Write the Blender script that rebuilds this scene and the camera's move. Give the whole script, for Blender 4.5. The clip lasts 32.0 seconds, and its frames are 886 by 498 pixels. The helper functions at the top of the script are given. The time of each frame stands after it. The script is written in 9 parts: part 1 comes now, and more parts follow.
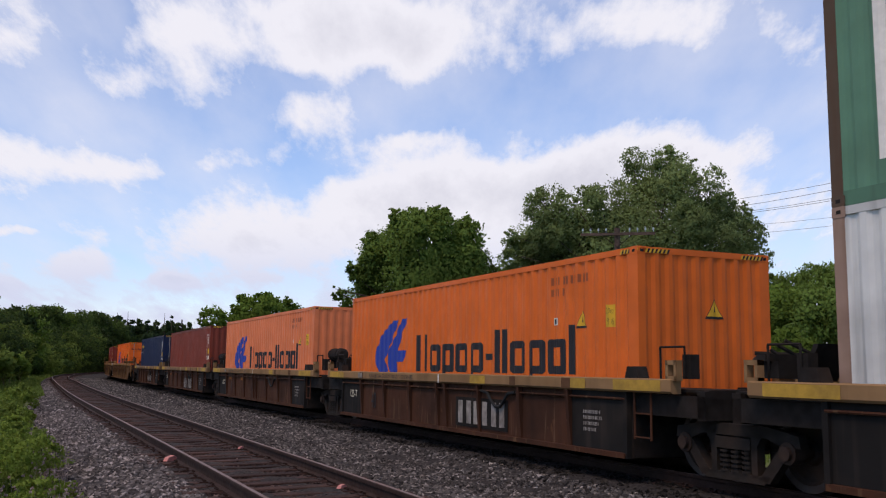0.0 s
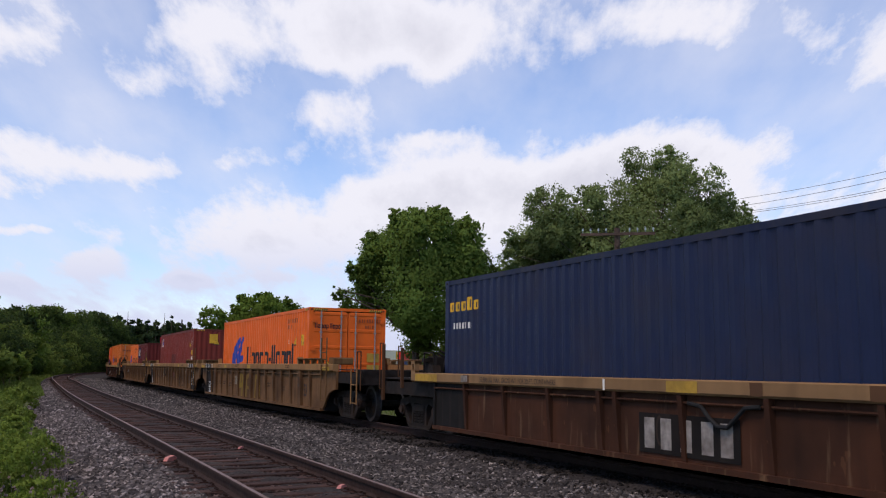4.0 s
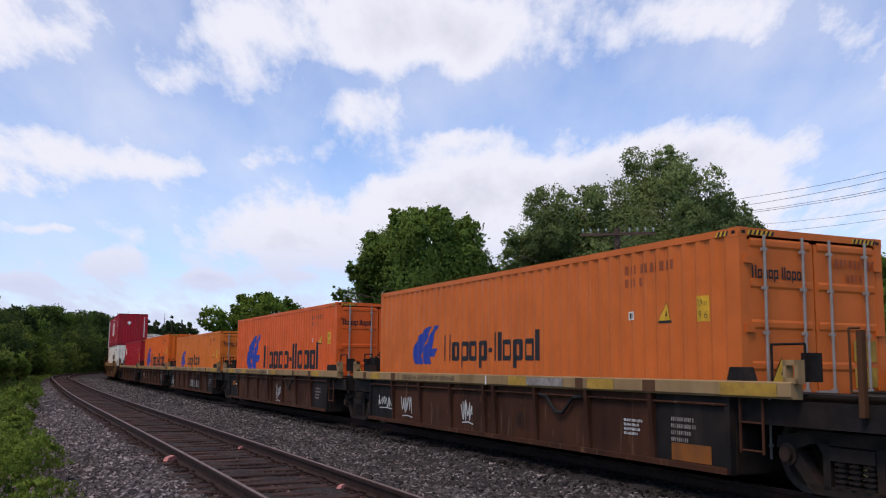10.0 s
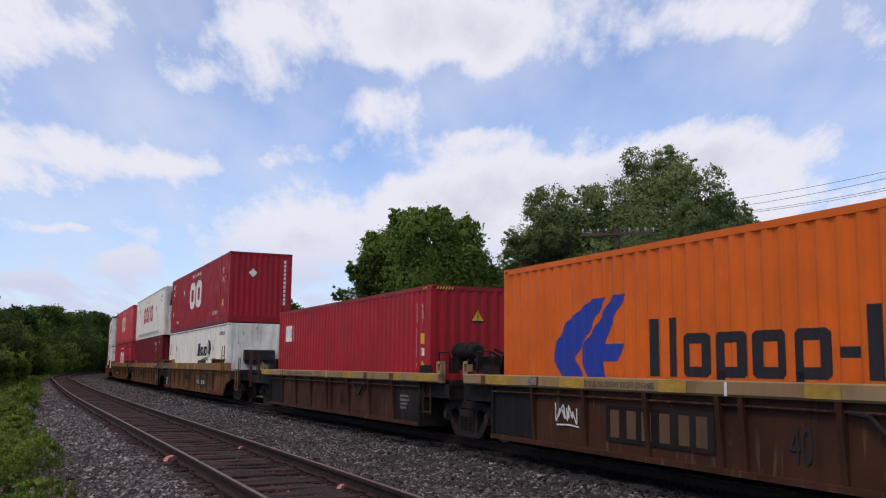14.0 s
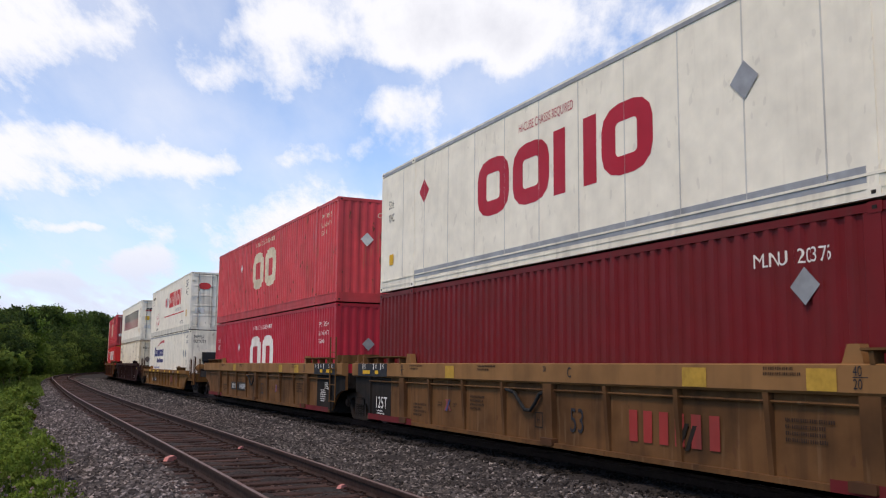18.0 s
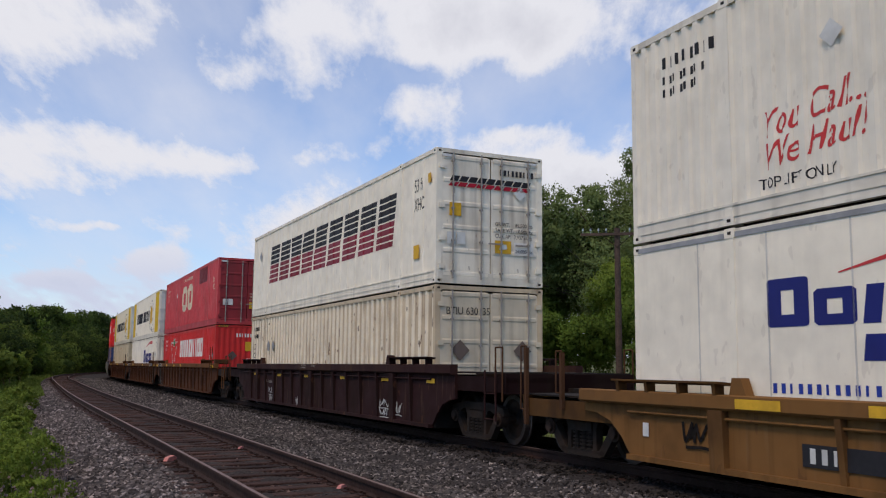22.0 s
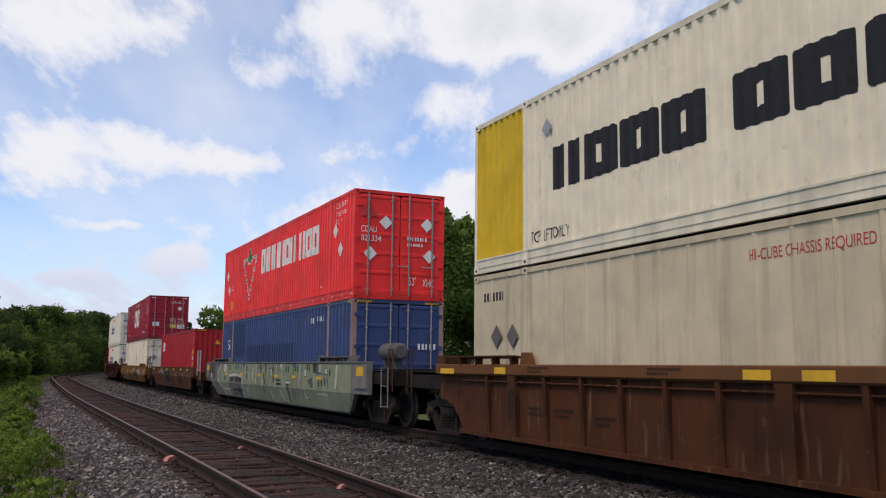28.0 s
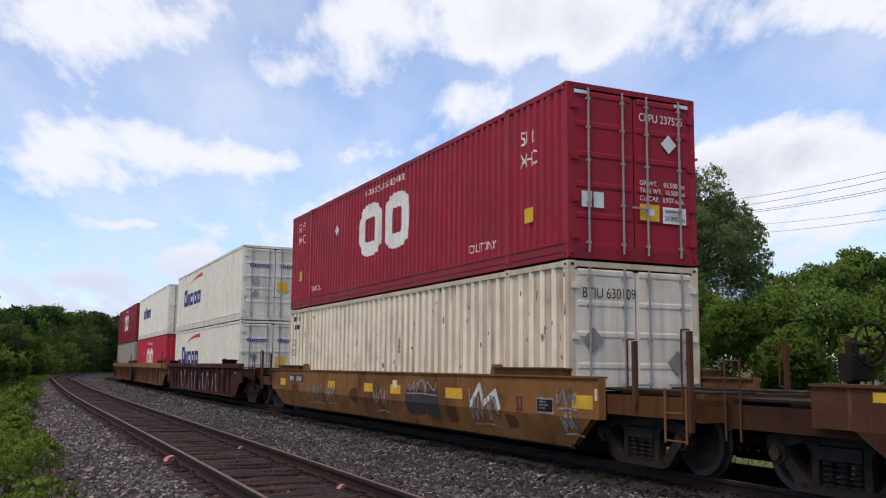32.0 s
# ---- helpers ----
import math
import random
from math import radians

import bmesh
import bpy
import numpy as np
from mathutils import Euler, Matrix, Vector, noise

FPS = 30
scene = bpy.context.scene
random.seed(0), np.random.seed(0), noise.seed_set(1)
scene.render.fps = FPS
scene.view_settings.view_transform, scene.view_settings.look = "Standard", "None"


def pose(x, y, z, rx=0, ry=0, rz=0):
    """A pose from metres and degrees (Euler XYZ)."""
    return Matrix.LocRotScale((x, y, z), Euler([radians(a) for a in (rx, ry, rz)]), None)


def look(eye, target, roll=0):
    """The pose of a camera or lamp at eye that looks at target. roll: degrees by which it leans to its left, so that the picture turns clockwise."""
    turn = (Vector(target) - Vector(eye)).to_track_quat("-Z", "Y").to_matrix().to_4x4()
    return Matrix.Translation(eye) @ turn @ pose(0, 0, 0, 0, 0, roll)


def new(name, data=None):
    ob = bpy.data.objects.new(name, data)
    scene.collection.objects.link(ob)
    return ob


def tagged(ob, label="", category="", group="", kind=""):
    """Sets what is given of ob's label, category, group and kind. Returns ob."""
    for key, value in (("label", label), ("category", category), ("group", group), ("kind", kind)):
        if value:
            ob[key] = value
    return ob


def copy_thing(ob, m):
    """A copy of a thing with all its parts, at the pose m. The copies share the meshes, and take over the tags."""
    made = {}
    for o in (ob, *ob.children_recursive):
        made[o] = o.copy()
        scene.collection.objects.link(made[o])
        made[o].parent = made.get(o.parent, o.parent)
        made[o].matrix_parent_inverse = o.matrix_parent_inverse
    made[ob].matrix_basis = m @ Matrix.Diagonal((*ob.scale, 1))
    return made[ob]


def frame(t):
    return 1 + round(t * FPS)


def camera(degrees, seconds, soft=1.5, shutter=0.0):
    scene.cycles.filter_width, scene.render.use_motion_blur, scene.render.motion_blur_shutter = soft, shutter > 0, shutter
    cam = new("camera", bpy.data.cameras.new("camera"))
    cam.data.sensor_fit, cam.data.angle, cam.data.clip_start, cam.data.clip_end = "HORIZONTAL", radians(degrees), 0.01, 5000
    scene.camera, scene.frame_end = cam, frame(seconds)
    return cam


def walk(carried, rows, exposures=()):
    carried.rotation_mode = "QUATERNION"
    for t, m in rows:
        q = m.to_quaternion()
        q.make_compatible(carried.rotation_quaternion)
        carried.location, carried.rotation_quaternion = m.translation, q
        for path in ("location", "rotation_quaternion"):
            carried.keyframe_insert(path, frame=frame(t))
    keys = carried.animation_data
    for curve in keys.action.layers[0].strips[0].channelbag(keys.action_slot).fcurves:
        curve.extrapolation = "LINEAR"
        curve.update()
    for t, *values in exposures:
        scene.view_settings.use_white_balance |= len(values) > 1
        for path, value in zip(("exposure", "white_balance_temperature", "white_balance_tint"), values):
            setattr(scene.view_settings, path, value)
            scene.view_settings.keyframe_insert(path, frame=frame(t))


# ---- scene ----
cam = camera(51.38, 32.0, soft=1.15, shutter=0.02)
EYE = (0.0, 0.0, 1.465)
CAM_POSE = pose(*EYE, 90 + 6.748, 0, -23.45) @ pose(0, 0, 0, 0, 0, 0.335)
walk(cam, [(0.0, CAM_POSE), (32.0, CAM_POSE)], [(0.0, -0.17, 6500, 23), (8.0, -0.14, 6330, 23), (12.0, -0.22, 6300, 23), (14.0, -0.25, 6350, 23), (17.0, 0.02, 6600, 19), (20.0, 0.02, 6600, 20), (21.0, -0.26, 6450, 20), (22.0, -0.3, 6500, 20), (23.0, -0.06, 6550, 20), (25.0, 0.01, 6550, 20), (28.0, -0.16, 6550, 20), (29.0, 0.04, 6480, 19), (32.0, -0.06, 6400, 19)])

# ---- light ----
SUN_AZ, SUN_EL = 238.0, 58.0          # degrees, azimuth clockwise from +y
world = bpy.data.worlds.new("sky")
scene.world = world
world.use_nodes = True
wn = world.node_tree
wn.nodes.clear()
sky = wn.nodes.new("ShaderNodeTexSky")
sky.sky_type, sky.sun_disc = "NISHITA", False
sky.sun_elevation, sky.sun_rotation = radians(SUN_EL), radians(SUN_AZ)
sky.air_density, sky.dust_density, sky.ozone_density = 1.0, 0.1, 5.0
wbg = wn.nodes.new("ShaderNodeBackground")
wbg.inputs["Strength"].default_value = 0.178
wout = wn.nodes.new("ShaderNodeOutputWorld")
deep = wn.nodes.new("ShaderNodeHueSaturation")
deep.inputs["Saturation"].default_value = 1.16
wn.links.new(sky.outputs[0], deep.inputs["Color"])
wn.links.new(deep.outputs[0], wbg.inputs[0])
wn.links.new(wbg.outputs[0], wout.inputs[0])
sun_dir = Vector((math.sin(radians(SUN_AZ)) * math.cos(radians(SUN_EL)), math.cos(radians(SUN_AZ)) * math.cos(radians(SUN_EL)), math.sin(radians(SUN_EL))))
sun = new("sun", bpy.data.lights.new("sun", "SUN"))
sun.data.energy, sun.data.angle, sun.data.color = 3.75, radians(20), (1.0, 0.835, 0.615)
sun.matrix_world = look(sun_dir * 100, (0, 0, 0))

# ---- the line of the railway ----
GRADE, CANT = -0.0071, 0.0082
TRACK_X, SIDING = 9.03, 5.93          # the train's track beside the eye; the second track lies this far to its left
BEND_S = (0, 40, 80, 120, 180, 215, 260)
BEND_K = (-0.00208, 0.00102, -0.00017, 0.00535, 0.00517, 0.004, 0.0)
_s = np.arange(-80, 640.01, 0.5)
_k = np.interp(_s, BEND_S, BEND_K)
_th = np.concatenate([[0], np.cumsum((_k[1:] + _k[:-1]) / 4)])
_th -= np.interp(0, _s, _th)
_x = np.concatenate([[0], np.cumsum((np.sin(_th[1:]) + np.sin(_th[:-1])) / 4)])
_y = np.concatenate([[0], np.cumsum((np.cos(_th[1:]) + np.cos(_th[:-1])) / 4)])
_x += TRACK_X - np.interp(0, _s, _x)
_y -= np.interp(0, _s, _y)


def line_at(s, lat=0.0):
    """Place and heading on the line: lat metres to the right of the train's track."""
    th = np.interp(s, _s, _th)
    return np.interp(s, _s, _x) + lat * np.cos(th), np.interp(s, _s, _y) - lat * np.sin(th), th


def line_z(s):
    return GRADE * np.clip(s, -80, 400)


def near_line(x, y):
    """(s, lat) of plan points."""
    x, y = np.asarray(x, float), np.asarray(y, float)
    best = np.full(x.shape, 1e18)
    idx = np.zeros(x.shape, int)
    for i in range(0, len(_s), 4):
        d = (x - _x[i]) ** 2 + (y - _y[i]) ** 2
        m = d < best
        best[m], idx[m] = d[m], i
    lat = (x - _x[idx]) * np.cos(_th[idx]) - (y - _y[idx]) * np.sin(_th[idx])
    s = _s[idx] + (x - _x[idx]) * np.sin(_th[idx]) + (y - _y[idx]) * np.cos(_th[idx])
    return s, lat


def travelled(t):
    return 13.1175 * t + 0.0042376 * t * t - 0.0000608 * t ** 3


def rolling(a, t, half=6.5):
    """Pose of a vehicle whose middle stands at place a on the train: x runs to its rear, y to the siding."""
    s = a - travelled(t)
    x0, y0, _ = line_at(s - half)
    x1, y1, _ = line_at(s + half)
    head = math.degrees(math.atan2(y1 - y0, x1 - x0))
    slope = math.degrees(math.atan(GRADE))
    m = pose((x0 + x1) / 2, (y0 + y1) / 2, float(line_z(s)), 0, 0, head)
    return m @ pose(0, 0, 0, 0, -slope, 0) @ pose(0, 0, 0, math.degrees(CANT), 0, 0)


ROLLING = []                          # (object, place on the train, half base)


def motions():
    for ob, a, half in ROLLING:
        walk(ob, [(t * 0.5, rolling(a, t * 0.5, half)) for t in range(65)])
    walk(cloud_sheet, [(t, CLOUD_POSE @ pose(12.9 * (t - 16), -1.6 * (t - 16), 0)) for t in (0.0, 8.0, 16.0, 24.0, 32.0)])

# ---- materials ----
def material(name, color, rough=0.7, metal=0.0, grain=0.0, scale=8.0, dirt=None, dirt_amount=0.0, dirt_scale=1.2, bump=0.0, spread=0.0, streak=0.0, spec=0.12, coords="Object", spots=0.0):
    """Paint, metal or earth: a base colour with fine grain, larger stains, upright streaks and relief."""
    m = bpy.data.materials.new(name)
    m.use_nodes = True
    nt = m.node_tree
    b = nt.nodes["Principled BSDF"]
    b.inputs["Roughness"].default_value, b.inputs["Metallic"].default_value = rough, metal
    b.inputs["Specular IOR Level"].default_value = spec
    tc = nt.nodes.new("ShaderNodeTexCoord")
    src = tc.outputs[coords]
    rgb = nt.nodes.new("ShaderNodeRGB")
    rgb.outputs[0].default_value = (*color, 1)
    col = rgb.outputs[0]

    def noise_at(sc, detail=4.0, stretch=None):
        n = nt.nodes.new("ShaderNodeTexNoise")
        n.inputs["Scale"].default_value, n.inputs["Detail"].default_value = sc, detail
        if stretch:
            mp = nt.nodes.new("ShaderNodeMapping")
            mp.inputs["Scale"].default_value = stretch
            nt.links.new(src, mp.inputs[0])
            nt.links.new(mp.outputs[0], n.inputs["Vector"])
        else:
            nt.links.new(src, n.inputs["Vector"])
        return n.outputs["Fac"]

    def ramp(fac, a, b_, lo=0.0, hi=1.0):
        r = nt.nodes.new("ShaderNodeMapRange")
        r.inputs[1].default_value, r.inputs[2].default_value = a, b_
        r.inputs[3].default_value, r.inputs[4].default_value = lo, hi
        nt.links.new(fac, r.inputs[0])
        return r.outputs[0]

    def mixed(fac, a, bcol, mode="MIX"):
        x = nt.nodes.new("ShaderNodeMix")
        x.data_type, x.blend_type = "RGBA", mode
        nt.links.new(fac, x.inputs[0])
        nt.links.new(a, x.inputs[6])
        if isinstance(bcol, tuple):
            x.inputs[7].default_value = (*bcol, 1)
        else:
            nt.links.new(bcol, x.inputs[7])
        return x.outputs[2]

    if grain:
        hs = nt.nodes.new("ShaderNodeHueSaturation")
        nt.links.new(ramp(noise_at(scale), 0.3, 0.7, 1 - grain, 1 + grain), hs.inputs["Value"])
        nt.links.new(col, hs.inputs["Color"])
        col = hs.outputs[0]
    if spread:
        oi = nt.nodes.new("ShaderNodeObjectInfo")
        hs = nt.nodes.new("ShaderNodeHueSaturation")
        nt.links.new(ramp(oi.outputs["Random"], 0, 1, 1 - spread, 1 + spread), hs.inputs["Value"])
        nt.links.new(col, hs.inputs["Color"])
        col = hs.outputs[0]
    if dirt and dirt_amount:
        col = mixed(ramp(noise_at(dirt_scale, 6.0), 0.45, 0.75, 0.0, dirt_amount), col, dirt)
    if dirt and streak:
        col = mixed(ramp(noise_at(1.0, 3.0, (5.0, 5.0, 0.35)), 0.52, 0.78, 0.0, streak), col, dirt)
    if spots:
        # chipped places with rust running down from them
        col = mixed(ramp(noise_at(1.0, 2.0, (6.5, 6.5, 3.0)), 0.675, 0.70, 0.0, spots), col, RUST)
        col = mixed(ramp(noise_at(1.0, 3.0, (9.0, 9.0, 0.9)), 0.60, 0.75, 0.0, spots * 0.55), col, (0.24, 0.15, 0.08))
    nt.links.new(col, b.inputs["Base Color"])
    nt.links.new(ramp(noise_at(scale * 0.6), 0.3, 0.7, max(rough - 0.1, 0.02), min(rough + 0.1, 1)), b.inputs["Roughness"])
    if bump:
        bp = nt.nodes.new("ShaderNodeBump")
        bp.inputs["Strength"].default_value, bp.inputs["Distance"].default_value = 0.6, bump
        nt.links.new(noise_at(scale * 1.5, 6.0), bp.inputs["Height"])
        nt.links.new(bp.outputs[0], b.inputs["Normal"])
    return m


_paints = {}
RUST = (0.10, 0.045, 0.022)
GRIME = (0.05, 0.04, 0.032)


def paint(r, g, b, rough=0.5, dirt=GRIME, amount=0.35, streak=0.3, spots=0.0):
    key = (r, g, b, rough, dirt, amount, streak, spots)
    if key not in _paints:
        _paints[key] = material("paint", (r, g, b), rough, 0, 0.07, 3.0, dirt, amount, 0.9, 0.0, 0.0, streak, 0.06 if rough >= 0.7 else 0.16, spots=spots)
    return _paints[key]


STEEL = material("steel", (0.32, 0.31, 0.30), 0.35, 0.8, 0.15, 12, RUST, 0.5, 2.0)
CAST = material("cast_iron", (0.024, 0.020, 0.017), 0.75, 0.0, 0.3, 6, RUST, 0.6, 2.0, 0.004)
BLACK = material("black_paint", (0.02, 0.02, 0.022), 0.55, 0, 0.2, 5, GRIME, 0.4)
RAIL_SIDE = material("rail_rust", (0.031, 0.0165, 0.013), 0.8, 0, 0.25, 20, (0.05, 0.03, 0.02), 0.5, 3.0, 0.002)
RAIL_TOP = material("rail_head", (0.17, 0.122, 0.110), 0.6, 0.15, 0.15, 30, RUST, 0.5, 2.0)
TIE_WOOD = material("tie_wood", (0.046, 0.025, 0.020), 0.9, 0, 0.5, 22, (0.012, 0.009, 0.008), 0.7, 2.0, 0.012, spread=0.55)
GALV = material("galvanised_rod", (0.29, 0.265, 0.235), 0.55, 0.1, 0.1, 10)
WORN_WHITE = material("worn_white_marking", (0.27, 0.24, 0.21), 0.8, 0, 0.3, 9, (0.06, 0.04, 0.03), 0.8, 3.0)
WHITE_MARK = material("white_marking", (0.74, 0.71, 0.64), 0.6, 0, 0.06, 12, GRIME, 0.25, 2.0)
YELLOW_MARK = material("yellow_marking", (0.66, 0.38, 0.03), 0.6, 0, 0.08, 12, GRIME, 0.35, 2.0)
WORN_YELLOW = material("worn_yellow", (0.42, 0.25, 0.04), 0.7, 0, 0.15, 12, GRIME, 0.5, 2.0)
BLACK_MARK = material("black_marking", (0.025, 0.025, 0.028), 0.6, 0, 0.1, 12)
RUBBER = material("black_rubber", (0.02, 0.02, 0.02), 0.8, 0, 0.2, 10)


def ground_material():
    m = material("ground_earth", (0.085, 0.10, 0.035), 0.95, 0, 0.35, 1.5, (0.12, 0.10, 0.06), 0.5, 0.12, 0.05, coords="Object")
    return m


def stone_material(name, lo, hi):
    m = bpy.data.materials.new(name)
    m.use_nodes = True
    nt = m.node_tree
    b = nt.nodes["Principled BSDF"]
    b.inputs["Roughness"].default_value, b.inputs["Specular IOR Level"].default_value = 0.9, 0.08
    geo = nt.nodes.new("ShaderNodeNewGeometry")
    cr = nt.nodes.new("ShaderNodeValToRGB")
    cr.color_ramp.elements[0].color, cr.color_ramp.elements[1].color = (*lo, 1), (*hi, 1)
    for at, f in ((0.45, 0.16), (0.78, 0.32), (0.92, 0.6)):
        e = cr.color_ramp.elements.new(at)
        e.color = (*[p + f * (q - p) for p, q in zip(lo, hi)], 1)
    nt.links.new(geo.outputs["Random Per Island"], cr.inputs[0])
    nz = nt.nodes.new("ShaderNodeTexNoise")
    nz.inputs["Scale"].default_value, nz.inputs["Detail"].default_value = 0.7, 5
    tc = nt.nodes.new("ShaderNodeTexCoord")
    nt.links.new(tc.outputs["Object"], nz.inputs["Vector"])
    mr = nt.nodes.new("ShaderNodeMapRange")
    mr.inputs[1].default_value, mr.inputs[2].default_value, mr.inputs[3].default_value, mr.inputs[4].default_value = 0.3, 0.7, 0.7, 1.25
    nt.links.new(nz.outputs[0], mr.inputs[0])
    hs = nt.nodes.new("ShaderNodeHueSaturation")
    nt.links.new(mr.outputs[0], hs.inputs["Value"])
    nt.links.new(cr.outputs[0], hs.inputs["Color"])
    nt.links.new(hs.outputs[0], b.inputs["Base Color"])
    return m


def leaf_material(name, lo, hi, rough=0.55, clump=0.35):
    """Leaves: each its own shade, larger patches lighter or darker, some light shining through."""
    m = bpy.data.materials.new(name)
    m.use_nodes = True
    nt = m.node_tree
    b = nt.nodes["Principled BSDF"]
    b.inputs["Roughness"].default_value = rough
    b.inputs["Specular IOR Level"].default_value = 0.04
    geo = nt.nodes.new("ShaderNodeNewGeometry")
    cr = nt.nodes.new("ShaderNodeValToRGB")
    cr.color_ramp.elements[0].color, cr.color_ramp.elements[1].color = (*lo, 1), (*hi, 1)
    nt.links.new(geo.outputs["Random Per Island"], cr.inputs[0])
    nz = nt.nodes.new("ShaderNodeTexNoise")
    nz.inputs["Scale"].default_value, nz.inputs["Detail"].default_value = clump, 5
    tc = nt.nodes.new("ShaderNodeTexCoord")
    nt.links.new(tc.outputs["Object"], nz.inputs["Vector"])
    mr = nt.nodes.new("ShaderNodeMapRange")
    mr.inputs[1].default_value, mr.inputs[2].default_value, mr.inputs[3].default_value, mr.inputs[4].default_value = 0.3, 0.7, 0.66, 1.36
    nt.links.new(nz.outputs[0], mr.inputs[0])
    hs = nt.nodes.new("ShaderNodeHueSaturation")
    nt.links.new(mr.outputs[0], hs.inputs["Value"])
    nt.links.new(cr.outputs[0], hs.inputs["Color"])
    nt.links.new(hs.outputs[0], b.inputs["Base Color"])
    tr = nt.nodes.new("ShaderNodeBsdfTranslucent")
    nt.links.new(hs.outputs[0], tr.inputs["Color"])
    mx = nt.nodes.new("ShaderNodeMixShader")
    mx.inputs[0].default_value = 0.40
    nt.links.new(b.outputs[0], mx.inputs[1])
    nt.links.new(tr.outputs[0], mx.inputs[2])
    nt.links.new(mx.outputs[0], nt.nodes["Material Output"].inputs["Surface"])
    return m


# ---- mesh helpers ----
def mesh_of(name, verts, faces, mats=(), smooth=False, index=None):
    me = bpy.data.meshes.new(name)
    if isinstance(verts, np.ndarray):
        verts = verts.tolist()
    if isinstance(faces, np.ndarray):
        faces = faces.tolist()
    me.from_pydata(verts, [], faces)
    for m in mats:
        me.materials.append(m)
    if index is not None:
        me.polygons.foreach_set("material_index", index)
    if smooth:
        me.polygons.foreach_set("use_smooth", [True] * len(me.polygons))
    me.update()
    return me


class Solid:
    """Gathers boxes, prisms and tubes into one mesh."""

    def __init__(self):
        self.v, self.f, self.mi = [], [], []

    def add(self, verts, faces, mi=0):
        n = len(self.v)
        self.v += [tuple(p) for p in verts]
        self.f += [tuple(i + n for i in f) for f in faces]
        self.mi += [mi] * len(faces)
        return self

    def box(self, x0, x1, y0, y1, z0, z1, mi=0, m=None, c=0.0):
        """A box; c cuts its upright and lengthwise edges."""
        if c:
            prof = [(x0 + c, z0), (x1 - c, z0), (x1, z0 + c), (x1, z1 - c), (x1 - c, z1), (x0 + c, z1), (x0, z1 - c), (x0, z0 + c)]
            return self.prism(prof, y0, y1, mi, m)
        v = [Vector(p) for p in ((x0, y0, z0), (x1, y0, z0), (x1, y1, z0), (x0, y1, z0), (x0, y0, z1), (x1, y0, z1), (x1, y1, z1), (x0, y1, z1))]
        if m:
            v = [m @ p for p in v]
        return self.add(v, [(0, 3, 2, 1), (4, 5, 6, 7), (0, 1, 5, 4), (1, 2, 6, 5), (2, 3, 7, 6), (3, 0, 4, 7)], mi)

    def prism(self, prof, y0, y1, mi=0, m=None, axis="y"):
        """A profile in x, z drawn out along y (or in y, z along x)."""
        n = len(prof)
        if axis == "y":
            v = [Vector((a, y0, b)) for a, b in prof] + [Vector((a, y1, b)) for a, b in prof]
        else:
            v = [Vector((y0, a, b)) for a, b in prof] + [Vector((y1, a, b)) for a, b in prof]
        if m:
            v = [m @ p for p in v]
        f = [tuple(range(n)), tuple(range(2 * n - 1, n - 1, -1))] + [(i, i + n, (i + 1) % n + n, (i + 1) % n) for i in range(n)]
        return self.add(v, f, mi)

    def tube(self, a, b, r, n=8, mi=0, r2=None):
        a, b = Vector(a), Vector(b)
        q = (b - a).to_track_quat("Z", "Y")
        r2 = r if r2 is None else r2
        ring = [Vector((math.cos(k * math.tau / n), math.sin(k * math.tau / n), 0)) for k in range(n)]
        v = [a + q @ (p * r) for p in ring] + [b + q @ (p * r2) for p in ring]
        f = [tuple(range(n - 1, -1, -1)), tuple(range(n, 2 * n))] + [(i, (i + 1) % n, (i + 1) % n + n, i + n) for i in range(n)]
        return self.add(v, f, mi)

    def mesh(self, name, *mats):
        me = mesh_of(name, self.v, self.f, mats, index=self.mi)
        bm = bmesh.new()
        bm.from_mesh(me)
        bmesh.ops.recalc_face_normals(bm, faces=bm.faces)
        bm.to_mesh(me)
        bm.free()
        return me


def part(name, data, parent, label=""):
    """One mesh (a Solid's or a finished one) under a thing or a part."""
    ob = new(name, data)
    ob.parent = parent
    if label:
        tagged(ob, label)
    return ob


